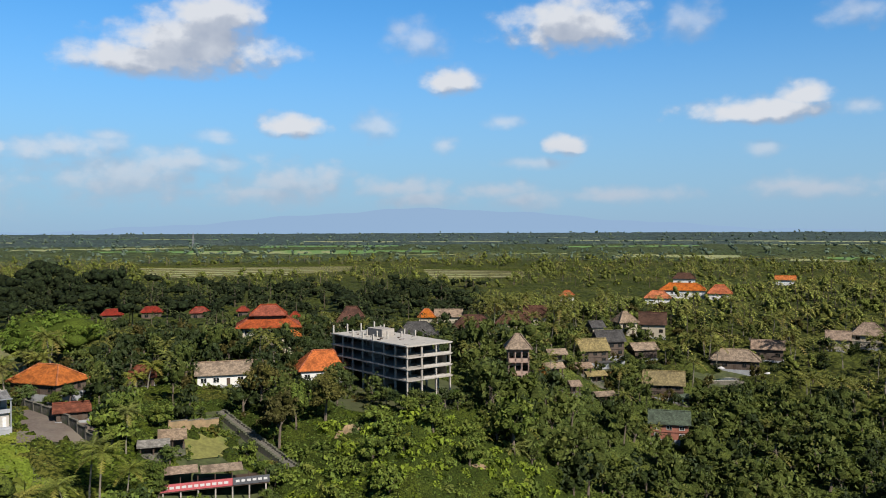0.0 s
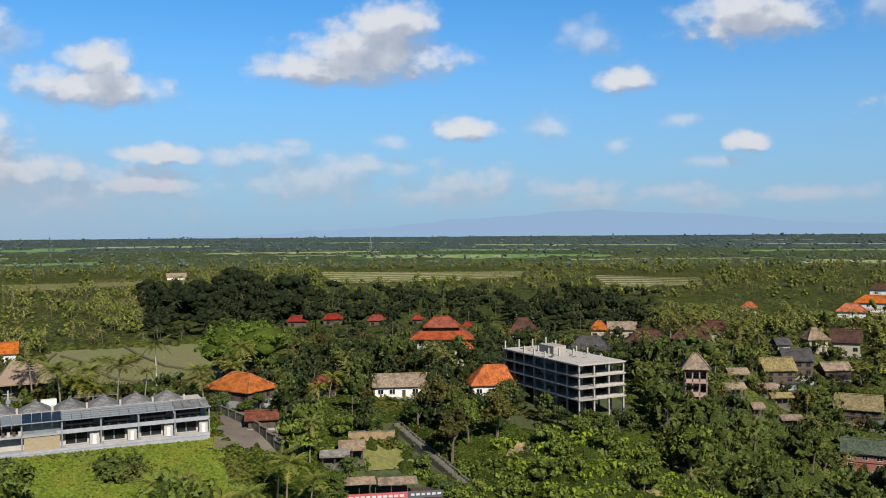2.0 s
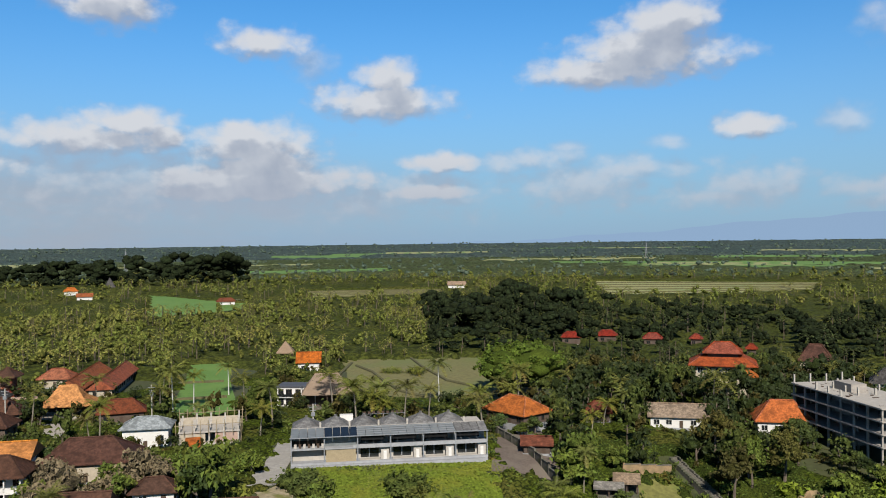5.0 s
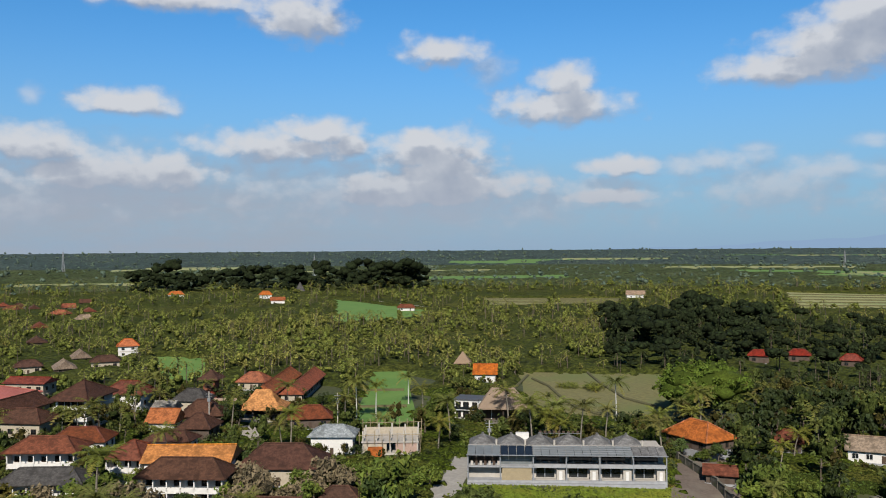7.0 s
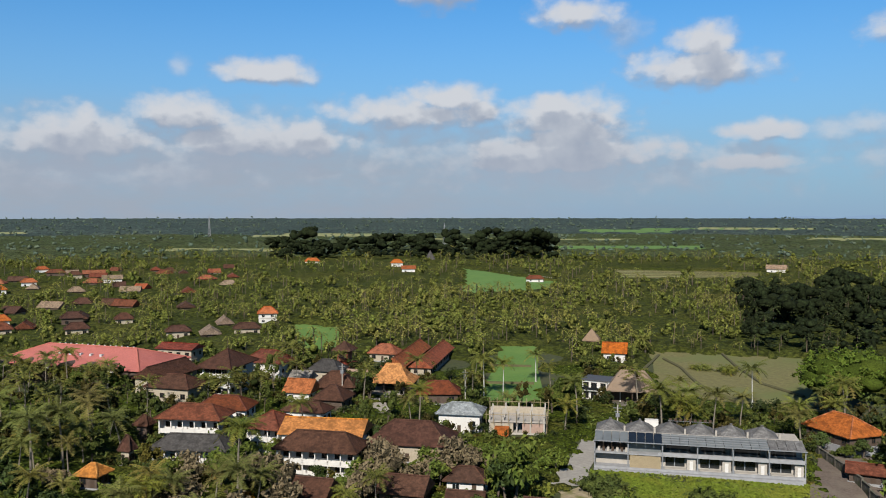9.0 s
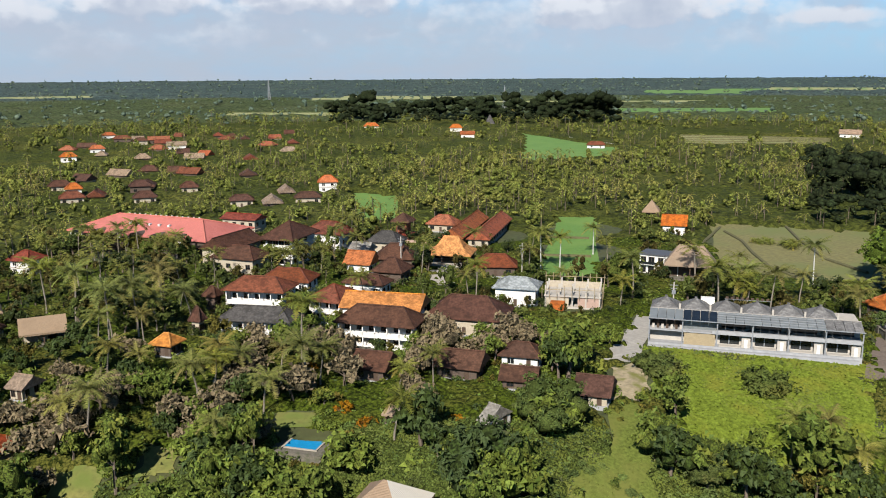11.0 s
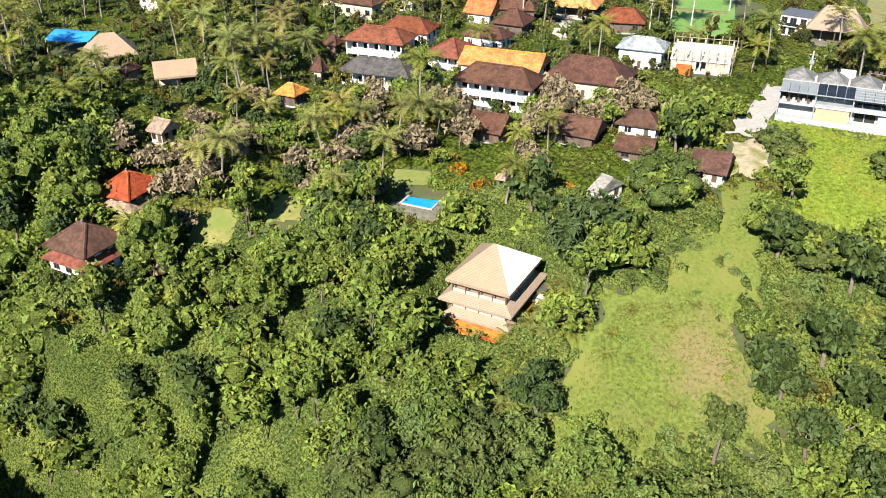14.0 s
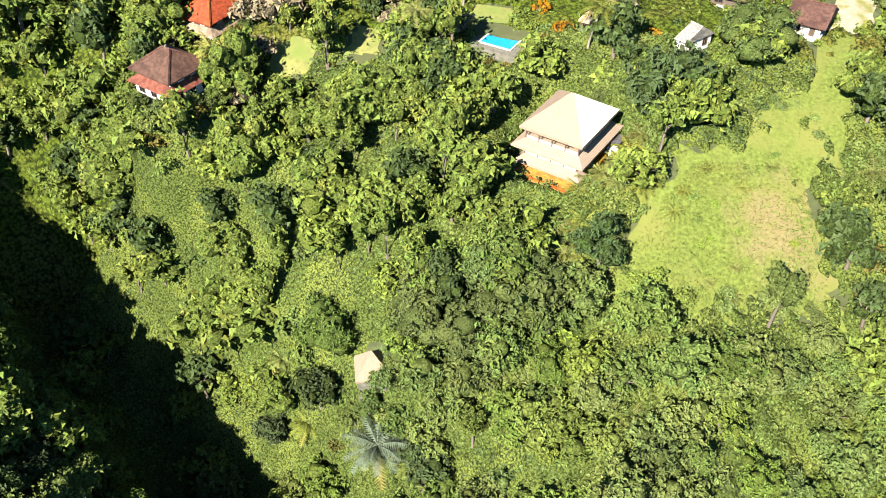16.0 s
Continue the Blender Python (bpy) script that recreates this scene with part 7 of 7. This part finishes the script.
def hedges():
    """Shrubs and small trees close round the houses, on the side towards the gorge."""
    for hx, hy, rad, roof in HOUSES:
        d = math.hypot(hx, hy)
        if d > 430 or rad > 14 or rad == 9:
            continue
        base = float(land(hx, hy))
        for k in range(int(5 + rad * 1.5)):
            a = math.atan2(-hy, -hx) + rnd.uniform(-1.5, 1.5)
            q = rad * rnd.uniform(1.15, 1.5) + rnd.uniform(1.0, 3.0)
            x, y = hx + q * math.cos(a), hy + q * math.sin(a)
            if inside_field(x, y, 0.0) or any(math.hypot(x - u, y - v) < w * 1.02 + 0.8 for u, v, w, r in HOUSES):
                continue
            free = max(1.8, (roof - base) * 0.5)
            kind = rnd.choice(("shrub", "scrub", "shrub", "round", "olive", "lime", "dark"))
            plant(kind, x, y, min(1.3, free / SIZE[kind][0] * rnd.uniform(0.7, 1.15)))


hedges()
for k in range(90):
    fx, fy = rnd.uniform(26, 104), rnd.uniform(262, 345)
    if all(math.hypot(fx - u, fy - v) > w + 0.6 for u, v, w, r in HOUSES):
        kind, top = rnd.choice((("palm", 0.55), ("fan", 0.9), ("olive", 0.6), ("round", 0.6), ("dark", 0.55), ("shrub", 1.2), ("autumn", 1.2)))
        plant(kind, fx, fy, top * rnd.uniform(0.8, 1.2))
for k in range(26):
    u = rnd.uniform(0, 1)
    plant("fan", -103 + 12 * u + rnd.uniform(-3.5, 3.5), 76 - 20 * u + rnd.uniform(-4, 4), rnd.uniform(0.5, 0.85), sure=True)
for k in range(26):
    u, d = rnd.uniform(-34, 34), rnd.uniform(18.5, 27)
    plant(rnd.choice(("palm", "palm", "round", "olive")), -328 + 0.85 * u + 0.53 * d, 98 + 0.53 * u - 0.85 * d, rnd.uniform(0.75, 1.05), sure=True)
for k in range(16):
    plant("fan", -186 + rnd.uniform(-9, 9), 291 + rnd.uniform(-5, 5), rnd.uniform(0.5, 0.8), sure=True)
for fx, fy, top in FOOT:
    base = float(land(fx, fy))
    plant(rnd.choice(("round", "lime", "shrub", "round")), fx, fy, min(1.5, max(0.35, (top - base) / 7.5)), sure=True)
for k in range(14):
    plant(rnd.choice(("shrub", "round", "scrub")), -110 + k * 1.6 + rnd.uniform(-1, 1), 209 + k * 0.5 + rnd.uniform(-1, 1), rnd.uniform(0.5, 0.72), sure=True)
for k in range(34):
    u, v = rnd.uniform(0, 1), rnd.uniform(-1, 1)
    plant("bright_bush" if k % 3 else "fan", -92 + 14 * u + 9 * v, 92 - 26 * u + 9 * v + rnd.uniform(-3, 3), rnd.uniform(0.22, 0.5), sure=True)
for k in range(14):
    plant("shrub", -95 + rnd.uniform(-9, 9), 104 + rnd.uniform(-10, 9), rnd.uniform(0.35, 0.7), sure=True)
for fx, fy in ((-92, 70), (-84, 63), (-76, 70), (-70, 82), (-86, 60), (-80, 66), (-67, 88), (-73, 76)):
    plant("shrub", fx, fy, rnd.uniform(0.6, 1.1), sure=True)
for k in range(60):
    c, n, d = math.cos(radians(38.5)), math.sin(radians(38.5)), rnd.uniform(1.8, 8)
    if k % 2:
        u = rnd.uniform(-3, 18)
        fx, fy = -9.6 + u * c + d * n, 222.5 + u * n - d * c
    else:
        u = rnd.uniform(-2, 34)
        fx, fy = -9.6 - u * n - d * c, 222.5 + u * c - d * n
    plant(rnd.choice(("shrub", "round", "scrub", "dark")), fx, fy, rnd.uniform(0.35, 0.62), sure=k % 3 == 0)
for fx, fy in ((-28, 201), (-25.5, 200.5), (-19, 202), (-16, 205), (-22, 199.5), (-30, 204), (-17, 202), (-26, 207), (-20, 208)):
    plant("shrub", fx, fy, rnd.uniform(0.6, 1.0), sure=True)
for k in range(18):
    a = rnd.uniform(-0.6, 3.8)
    plant(rnd.choice(("shrub", "scrub", "round")), -50.3 + rnd.uniform(11.5, 15) * math.cos(a), 184.8 + rnd.uniform(8.5, 12) * math.sin(a), rnd.uniform(0.4, 0.7), sure=True)
for k in range(26):
    u, d = rnd.uniform(0, 47), rnd.uniform(2.2, 4.6)
    plant("shrub", -132.8 + u * 0.789 + d * 0.614, 155.8 + u * 0.614 - d * 0.789, rnd.uniform(0.22, 0.42), sure=True)
# low growth round the concrete frame and the earth banks
for k in range(46):
    u, side = rnd.uniform(0, 40), k % 3
    fx, fy = (-12.5 - u * math.sin(radians(38.5)) - rnd.uniform(1, 6), 219 + u * math.cos(radians(38.5))) if side else (-10 + rnd.uniform(-6, 20), 214 + rnd.uniform(-4, 5))
    plant(rnd.choice(("shrub", "shrub", "scrub", "round")), fx, fy, rnd.uniform(0.45, 0.8))


# ---- setting the trees: the nearest as things, the rest joined ----
def light_form(proto, keep, lumps):
    """A lighter copy of a tree's shape as plain arrays: some of its leaf clumps, grown, and its inner foliage."""
    rng = np.random.default_rng(5)
    verts, tris, mats, n = [], [], [], 0
    for ob in ((proto,) if proto.data else tuple(proto.children)):
        data = ob.data
        co = np.empty(len(data.vertices) * 3)
        data.vertices.foreach_get("co", co)
        co = co.reshape(-1, 3)
        polys = [(tuple(p.vertices), p.material_index) for p in data.polygons]
        names = [m.name for m in data.materials]
        inner = [i for i, (ids, slot) in enumerate(polys) if names[slot].endswith("inner_foliage")]
        skip = set(inner[int(len(inner) * lumps):])
        for i, (ids, slot) in enumerate(polys):
            if i in skip or (len(ids) == 4 and ob.name.startswith("trunk") and rng.random() < 0.3):
                continue
            quad, pts = len(ids) == 4 and ob.name.startswith(("crown", "shrub")), co[list(ids)]
            if quad:
                if rng.random() > keep:
                    continue
                mid = pts.mean(0)
                pts = (mid + (pts - mid) * np.array([1.0, 1.7, 1.0, 1.0])[:, None] * min(1.6, keep ** -0.3))[:3]
                ids = ids[:3]
            verts.append(pts)
            for k in range(1, len(ids) - 1):
                tris.append((n, n + k, n + k + 1))
                mats.append(names[slot])
            n += len(ids)
    return np.concatenate(verts), np.array(tris), mats


def join_up(name, rows, keep, lumps, label, category):
    """Many trees in one mesh."""
    forms, slots = {}, {}
    verts, faces, index, total = [], [], [], 0
    for kind, pick, x, y, z, size, high, turn, sure in rows:
        proto = KINDS[kind][pick % len(KINDS[kind])]
        if proto.name not in forms:
            v, f, mats = light_form(LIGHT_PALM if kind in ("palm", "fan", "white_palm", "silver_palm") else proto, keep, lumps)
            forms[proto.name] = v, f, np.array([slots.setdefault(m, len(slots)) for m in mats])
        v, f, m = forms[proto.name]
        c, d = math.cos(radians(turn)) * size, math.sin(radians(turn)) * size
        verts.append(np.stack([v[:, 0] * c - v[:, 1] * d + x, v[:, 0] * d + v[:, 1] * c + y, v[:, 2] * size * high + z], -1))
        faces.append(f + total)
        index.append(m)
        total += len(v)
    return raw_mesh(name, np.concatenate(verts), np.concatenate(faces), [bpy.data.materials[m] for m in slots], label, category, np.concatenate(index), np.isin(np.concatenate(index), [k for m, k in slots.items() if m.endswith("inner_foliage")]))


def raw_mesh(name, verts, faces, mats, label, category, index=None, smooth=None):
    data = bpy.data.meshes.new(name)
    data.vertices.add(len(verts))
    data.vertices.foreach_set("co", verts.astype(np.float32).ravel())
    data.loops.add(faces.size)
    data.loops.foreach_set("vertex_index", faces.astype(np.int32).ravel())
    data.polygons.add(len(faces))
    data.polygons.foreach_set("loop_start", np.arange(0, faces.size, 3, dtype=np.int32))
    if index is not None:
        data.polygons.foreach_set("material_index", index.astype(np.int32))
    if smooth is not None:
        data.polygons.foreach_set("use_smooth", smooth)
    data.update(calc_edges=True)
    for m in mats:
        data.materials.append(m)
    return tagged(new(name, data), label, category, kind="stuff")


def settle_trees():
    quota = {"tree": 285, "palm": 240, "shrub": 270}
    family = {"palm": "palm", "fan": "palm", "white_palm": "palm", "silver_palm": "palm", "shrub": "shrub", "scrub": "shrub", "dome": "shrub", "bright_bush": "shrub"}
    slope, level = [], []
    for row in sorted(queue, key=lambda r: (not r[8], math.hypot(r[2], r[3]))):
        kind, pick, x, y, z, size, high, turn, sure = row
        fam = family.get(kind, "tree")
        if quota[fam] > 0:
            quota[fam] -= 1
            proto = KINDS[kind][pick % len(KINDS[kind])]
            ob = copy_thing(proto, pose(x, y, z, 0, 0, turn))
            ob.matrix_basis = pose(x, y, z, 0, 0, turn) @ Matrix.Diagonal((size, size, size * high, 1))
        else:
            (slope if math.hypot(x, y) < 215 else level).append(row)
    join_up("slope_jungle", slope, 0.27, 1.0, "dense green jungle trees covering the gorge slope", "jungle")
    join_up("village_greenery", level, 0.08, 0.5, "trees and palms crowding round the village houses", "trees")


def fields_mask(x, y):
    """Which of many points lie in a field or yard."""
    odd = np.zeros(len(x), bool)
    for (poly,) in FIELDS:
        one = np.zeros(len(x), bool)
        for (ax, ay), (bx, by) in zip(poly, np.roll(poly, -1, 0)):
            if ay != by:
                one ^= ((ay > y) != (by > y)) & (x < (bx - ax) * (y - ay) / (by - ay) + ax)
        odd |= one
    return odd


def meadow_grass(name, corners, count, size, label, mats=("clearing", "leaf", "leaf_lime")):
    """Tufts of rough grass over a four-cornered meadow, spilling a little past its edge."""
    rng = np.random.default_rng(21)
    (ax, ay), (bx, by), (cx, cy), (dx, dy) = corners
    u, v = rng.uniform(-0.06, 1.06, count), rng.uniform(-0.06, 1.06, count)
    x = (1 - u) * (1 - v) * ax + u * (1 - v) * bx + u * v * cx + (1 - u) * v * dx
    y = (1 - u) * (1 - v) * ay + u * (1 - v) * by + u * v * cy + (1 - u) * v * dy
    cs = np.stack([x, y, land(x, y) + 0.16], -1)
    vs, f = leaf_cards(rng, cs, np.tile((0.15, -0.35, 1.3), (count, 1)), np.full(count, size))
    tone = np.array([noise.noise(Vector((a * 0.09, b * 0.09, 2.0))) for a, b in zip(x, y)]) + rng.normal(scale=0.2, size=count)
    slot = np.where(tone > 0.3, 2, np.where(tone < -0.25, 1, 0))
    tri = np.concatenate([f[:, [0, 1, 2]], f[:, [0, 2, 3]]])
    raw_mesh(name, vs, tri, [M[m] for m in mats], label, "grass", np.concatenate([slot, slot]))


def thicket_height(x, y, wide, tall):
    """Height of a thicket over the ground at many points: rounded humps of two sizes."""
    big = np.array([noise.voronoi(Vector((u / wide, v / wide, 0.0)))[0][0] for u, v in zip(x, y)])
    small = np.array([noise.voronoi(Vector((u / wide * 2.7, v / wide * 2.7, 4.0)))[0][0] for u, v in zip(x, y)])
    return tall * (np.sqrt(np.maximum(0.04, 1 - 1.5 * big ** 2)) * 0.8 + 0.3 * (0.6 - small))


def clear_of_things(x, y, rim):
    """1 in the open, 0 in fields and under houses, with a soft rim."""
    wx = x + 1.6 * np.sin(0.55 * x + 0.9 * y) + 1.0 * np.sin(1.7 * y - 0.6 * x)
    wy = y + 1.6 * np.sin(0.8 * x - 0.5 * y) + 1.0 * np.sin(1.5 * x + 0.7 * y)
    free = (~fields_mask(wx, wy)).astype(float)
    for hx, hy, rad, roof in HOUSES:
        free = np.minimum(free, np.clip((np.hypot(x - hx, y - hy) - rad * 1.05) / rim, 0, 1))
    return free


def thicket(name, az0, az1, r0, r1, cell, wide, tall, mat, label, leaves=0, size=0.3, mats=("leaf", "leaf_lime", "leaf_dark")):
    """A closed, humped sheet of leaves over the land, with leaf clumps standing out of it."""
    rng = np.random.default_rng(12)
    a = np.radians(np.linspace(az0, az1, int(radians(az1 - az0) * (r0 + r1) / 2 / cell)))
    r = np.linspace(r0, r1, int((r1 - r0) / cell))
    rr, aa = np.meshgrid(r, a, indexing="ij")
    rr, aa = rr + rng.uniform(-0.3, 0.3, rr.shape) * cell, aa + rng.uniform(-0.3, 0.3, rr.shape) * cell / rr
    x, y = (-rr * np.sin(aa)).ravel(), (rr * np.cos(aa)).ravel()
    free = clear_of_things(x, y, wide * 0.6)
    free = free * np.clip((rr.ravel() - r0) / (3 * cell), 0.02, 1)
    z = land(x, y) + free * (thicket_height(x, y, wide, tall) + 0.1) - (free < 0.01) * 0.6
    n, k = rr.shape
    i = np.arange(n * k).reshape(n, k)
    p, q, s, t = i[:-1, :-1].ravel(), i[:-1, 1:].ravel(), i[1:, 1:].ravel(), i[1:, :-1].ravel()
    tri = np.concatenate([np.stack([p, s, q], -1), np.stack([p, t, s], -1)])
    tri = tri[free[tri].max(1) > 0.01]
    verts, index = np.stack([x, y, z], -1), np.zeros(len(tri))
    if leaves:
        a, q = np.radians(rng.uniform(az0, az1, leaves)), np.sqrt(rng.uniform(r0 * r0, r1 * r1, leaves))
        x, y = -q * np.sin(a), q * np.cos(a)
        keep = clear_of_things(x, y, 0.5) > 0.5
        x, y = x[keep], y[keep]
        h = thicket_height(x, y, wide, tall)
        nx = (h - thicket_height(x + 0.3, y, wide, tall)) / 0.3
        ny = (h - thicket_height(x, y + 0.3, wide, tall)) / 0.3
        v, f = leaf_cards(rng, np.stack([x, y, land(x, y) + h + 0.18], -1), np.stack([nx * 0.6, ny * 0.6, np.ones(len(x))], -1), np.full(len(x), size))
        tone = np.array([noise.noise(Vector((c * 0.05, d * 0.05, 9.0))) for c, d in zip(x, y)]) + rng.normal(scale=0.15, size=len(x))
        slot = np.where(tone > 0.2, 2, np.where(tone < -0.35, 3, 1))
        f = f + len(verts)
        verts = np.concatenate([verts, v])
        tri = np.concatenate([tri, f[:, [0, 1, 2]], f[:, [0, 2, 3]]])
        index = np.concatenate([index, slot, slot])
    raw_mesh(name, verts, tri, [M[m] for m in (mat, *mats)], label, "undergrowth", index, index == 0)


settle_trees()
meadow_grass("meadow_grass", [(-95, 83), (-88, 98), (-67, 90), (-80, 57)], 15000, 0.42, "rough grass of the clearing on the slope", ("clearing", "leaf", "leaf_lime"))
meadow_grass("meadow_grass", [(-106, 104), (-99, 118), (-84, 104), (-92, 90)], 5000, 0.34, "rough low growth above the clearing")
meadow_grass("meadow_grass", [(-130, 154), (-94, 184), (-73, 158), (-93, 122)], 12000, 0.34, "rough tall grass of the bright meadow", ("lawn", "clearing", "lawn"))
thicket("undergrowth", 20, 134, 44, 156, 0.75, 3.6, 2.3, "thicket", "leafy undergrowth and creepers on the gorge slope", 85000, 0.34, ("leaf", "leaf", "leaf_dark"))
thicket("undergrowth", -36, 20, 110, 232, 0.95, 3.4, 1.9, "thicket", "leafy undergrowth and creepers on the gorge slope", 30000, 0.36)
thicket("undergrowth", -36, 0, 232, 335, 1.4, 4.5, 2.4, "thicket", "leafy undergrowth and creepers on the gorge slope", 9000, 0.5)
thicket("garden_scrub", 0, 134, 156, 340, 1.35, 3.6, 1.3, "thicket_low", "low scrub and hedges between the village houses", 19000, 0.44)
thicket("field_scrub", -36, 112, 335, 1200, 4.6, 7.0, 3.4, "thicket_far", "low scrub between the trees of the plain")


# ---- woods too many to count ----
def wood_template(seed, kind):
    rng = np.random.default_rng(seed)
    if kind == "palm":
        v, f = [], []
        for i in range(9):
            a, rise = i * 2.399, 0.75 - 0.12 * i
            fv, ff = frond_geo(rng, np.array([0, 0, 9.4]), a, 4.4, rise, 0.55, 4, 0.15)
            n = len(v)
            v += list(fv)
            f += [tuple(j + n for j in one) for one in ff]
        n = len(v)
        v += [np.array(p) for p in ((-0.2, 0, -0.5), (0.2, 0, -0.5), (0.14, 0, 9.4), (-0.14, 0, 9.4), (0, -0.2, -0.5), (0, 0.2, -0.5), (0, 0.14, 9.4), (0, -0.14, 9.4))]
        f += [(n, n + 1, n + 2), (n, n + 2, n + 3), (n + 4, n + 5, n + 6), (n + 4, n + 6, n + 7)]
        return np.array(v), np.array(f), np.array([1] * (len(f) - 4) + [2] * 4)
    radius, squash, tall, lobes, count, size = {"round": (4.2, 0.8, 3.0, 6, 40, 0.55), "tall": (3.3, 1.5, 4.5, 6, 36, 0.52), "flat": (6.0, 0.4, 8.0, 8, 56, 0.6), "far": (4.6, 0.75, 2.6, 2, 7, 1.3), "far_tall": (3.6, 1.3, 3.5, 2, 7, 1.2)}[kind]
    v, q, mids, rads = blob_mesh(rng, radius, squash, lobes, count, size, tall + radius * squash * 0.4)
    f = np.concatenate([q[:, [0, 1, 2]], q[:, [0, 2, 3]]])
    bm = bmesh.new()
    bmesh.ops.create_icosphere(bm, subdivisions=1, radius=1.0)
    bm.verts.index_update()
    ball, tris = np.array([b.co for b in bm.verts]), np.array([[b.index for b in one.verts] for one in bm.faces])
    bm.free()
    cv, cf = [], []
    for m, r in zip(mids, rads):
        cf.append(tris + len(v) + 12 * len(cv))
        cv.append(m + ball * rng.uniform(0.75, 1.2, 12)[:, None] * r * np.array([1, 1, max(squash, 0.6)]))
    f = np.concatenate([f, *cf])
    return np.concatenate([v, *cv]), f, np.zeros(len(f), int)


def woods(name, az0, az1, r0, r1, gap, grow, mat, mix, label, seed, big=1.0, swell=0.4):
    """Far woods in one mesh: many small trees of a few kinds, off the fields and houses."""
    rng = np.random.default_rng(seed)
    kinds = [wood_template(seed * 10 + i, k) for i, k in enumerate(mix)]
    verts, faces, index, total = [], [], [], 0
    r = r0
    while r < r1:
        step = gap * (r / r0) ** grow
        wide = step * 4
        n = int(radians(az1 - az0) * r * wide / (step * step))
        for i in range(n):
            a = radians(rng.uniform(az0, az1))
            q = r + rng.uniform(0, wide)
            x, y = -q * math.sin(a), q * math.cos(a)
            u = noise.noise(Vector((x * 0.006, y * 0.006, 3.0))) + 0.5 * noise.noise(Vector((x * 0.02, y * 0.02, 7.0)))
            if u < -0.38 or (q < 1300 and (inside_field(x, y, 0.02) or (q > 380 and inside_field(x * (1 + 30 / q), y * (1 + 30 / q)) and rng.random() < 0.85))):
                continue
            s = big * rng.uniform(0.55, 1.2) * (q / r0) ** (grow * swell) * (1 + 0.35 * u)
            if q < 1200 and blocks_house(x, y, 9 * s, 4 * s):
                continue
            v, f, slot = kinds[int(rng.uniform(0, len(kinds)))]
            t = rng.uniform(0, math.tau)
            c, d = math.cos(t) * s, math.sin(t) * s
            p = np.stack([v[:, 0] * c - v[:, 1] * d + x, v[:, 0] * d + v[:, 1] * c + y, v[:, 2] * s * rng.uniform(0.75, 1.15) + float(land(x, y))], -1)
            verts.append(p)
            faces.append(f + total)
            index.append(slot)
            total += len(p)
        r += wide
    tri = np.concatenate(faces)
    raw_mesh(name, np.concatenate(verts), tri, [M[mat], M["palm_cloud_shade" if mat == "wood_cloud_shade" else "wood_palm"], M["bark"]], label, "woods", np.concatenate(index), np.ones(len(tri), bool))


GROVE = ("palm", "palm", "round", "palm", "tall", "palm", "palm", "round", "palm")
# the stretch from -3 to 31 degrees gets the painted cloud shade
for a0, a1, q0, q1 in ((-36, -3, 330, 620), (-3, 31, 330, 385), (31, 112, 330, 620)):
    woods("woodland", a0, a1, q0, q1, 6.8, 0.3, "wood_cloud_shade" if a0 == -3 else "wood_mid", GROVE, "green woodland of broad-leaved trees and palms round the village", 5, 0.85)
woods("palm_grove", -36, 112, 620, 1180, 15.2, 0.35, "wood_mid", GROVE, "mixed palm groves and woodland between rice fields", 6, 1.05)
# groves whose dark leaves carry the cloud shadow in their colour
woods("dark_grove", -3, 31, 385, 620, 8.5, 0.2, "wood_cloud_shade", ("flat", "palm", "tall", "round", "palm"), "dense grove of palms and tall trees in painted cloud shade", 12, 1.0)
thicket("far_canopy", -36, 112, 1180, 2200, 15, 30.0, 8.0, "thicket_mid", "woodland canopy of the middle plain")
# farthest canopy and trees wear the haze-tinted leaf colours
thicket("far_canopy", -36, 112, 2190, 4750, 22, 42.0, 9.0, "thicket_haze", "distant woodland canopy reaching to the horizon")
woods("far_woods", -36, 112, 1150, 4700, 45, 0.8, "wood_haze", ("far", "far_tall", "far"), "distant trees standing out of the woodland", 8, 1.5, 0.3)
woods("dark_grove", 21, 31, 480, 640, 16, 0.2, "wood_cloud_shade", ("flat", "round", "tall"), "tall albizia grove beside the rice fields in painted cloud shade", 9, 1.7)
woods("dark_grove", 43, 62, 1080, 1260, 19, 0.2, "wood_cloud_shade", ("round", "flat", "round"), "clump of tall trees beyond the fields in painted cloud shade", 10, 2.5)


for proto in PROTOS:
    for ob in (*proto.children_recursive, proto):
        bpy.data.objects.remove(ob)
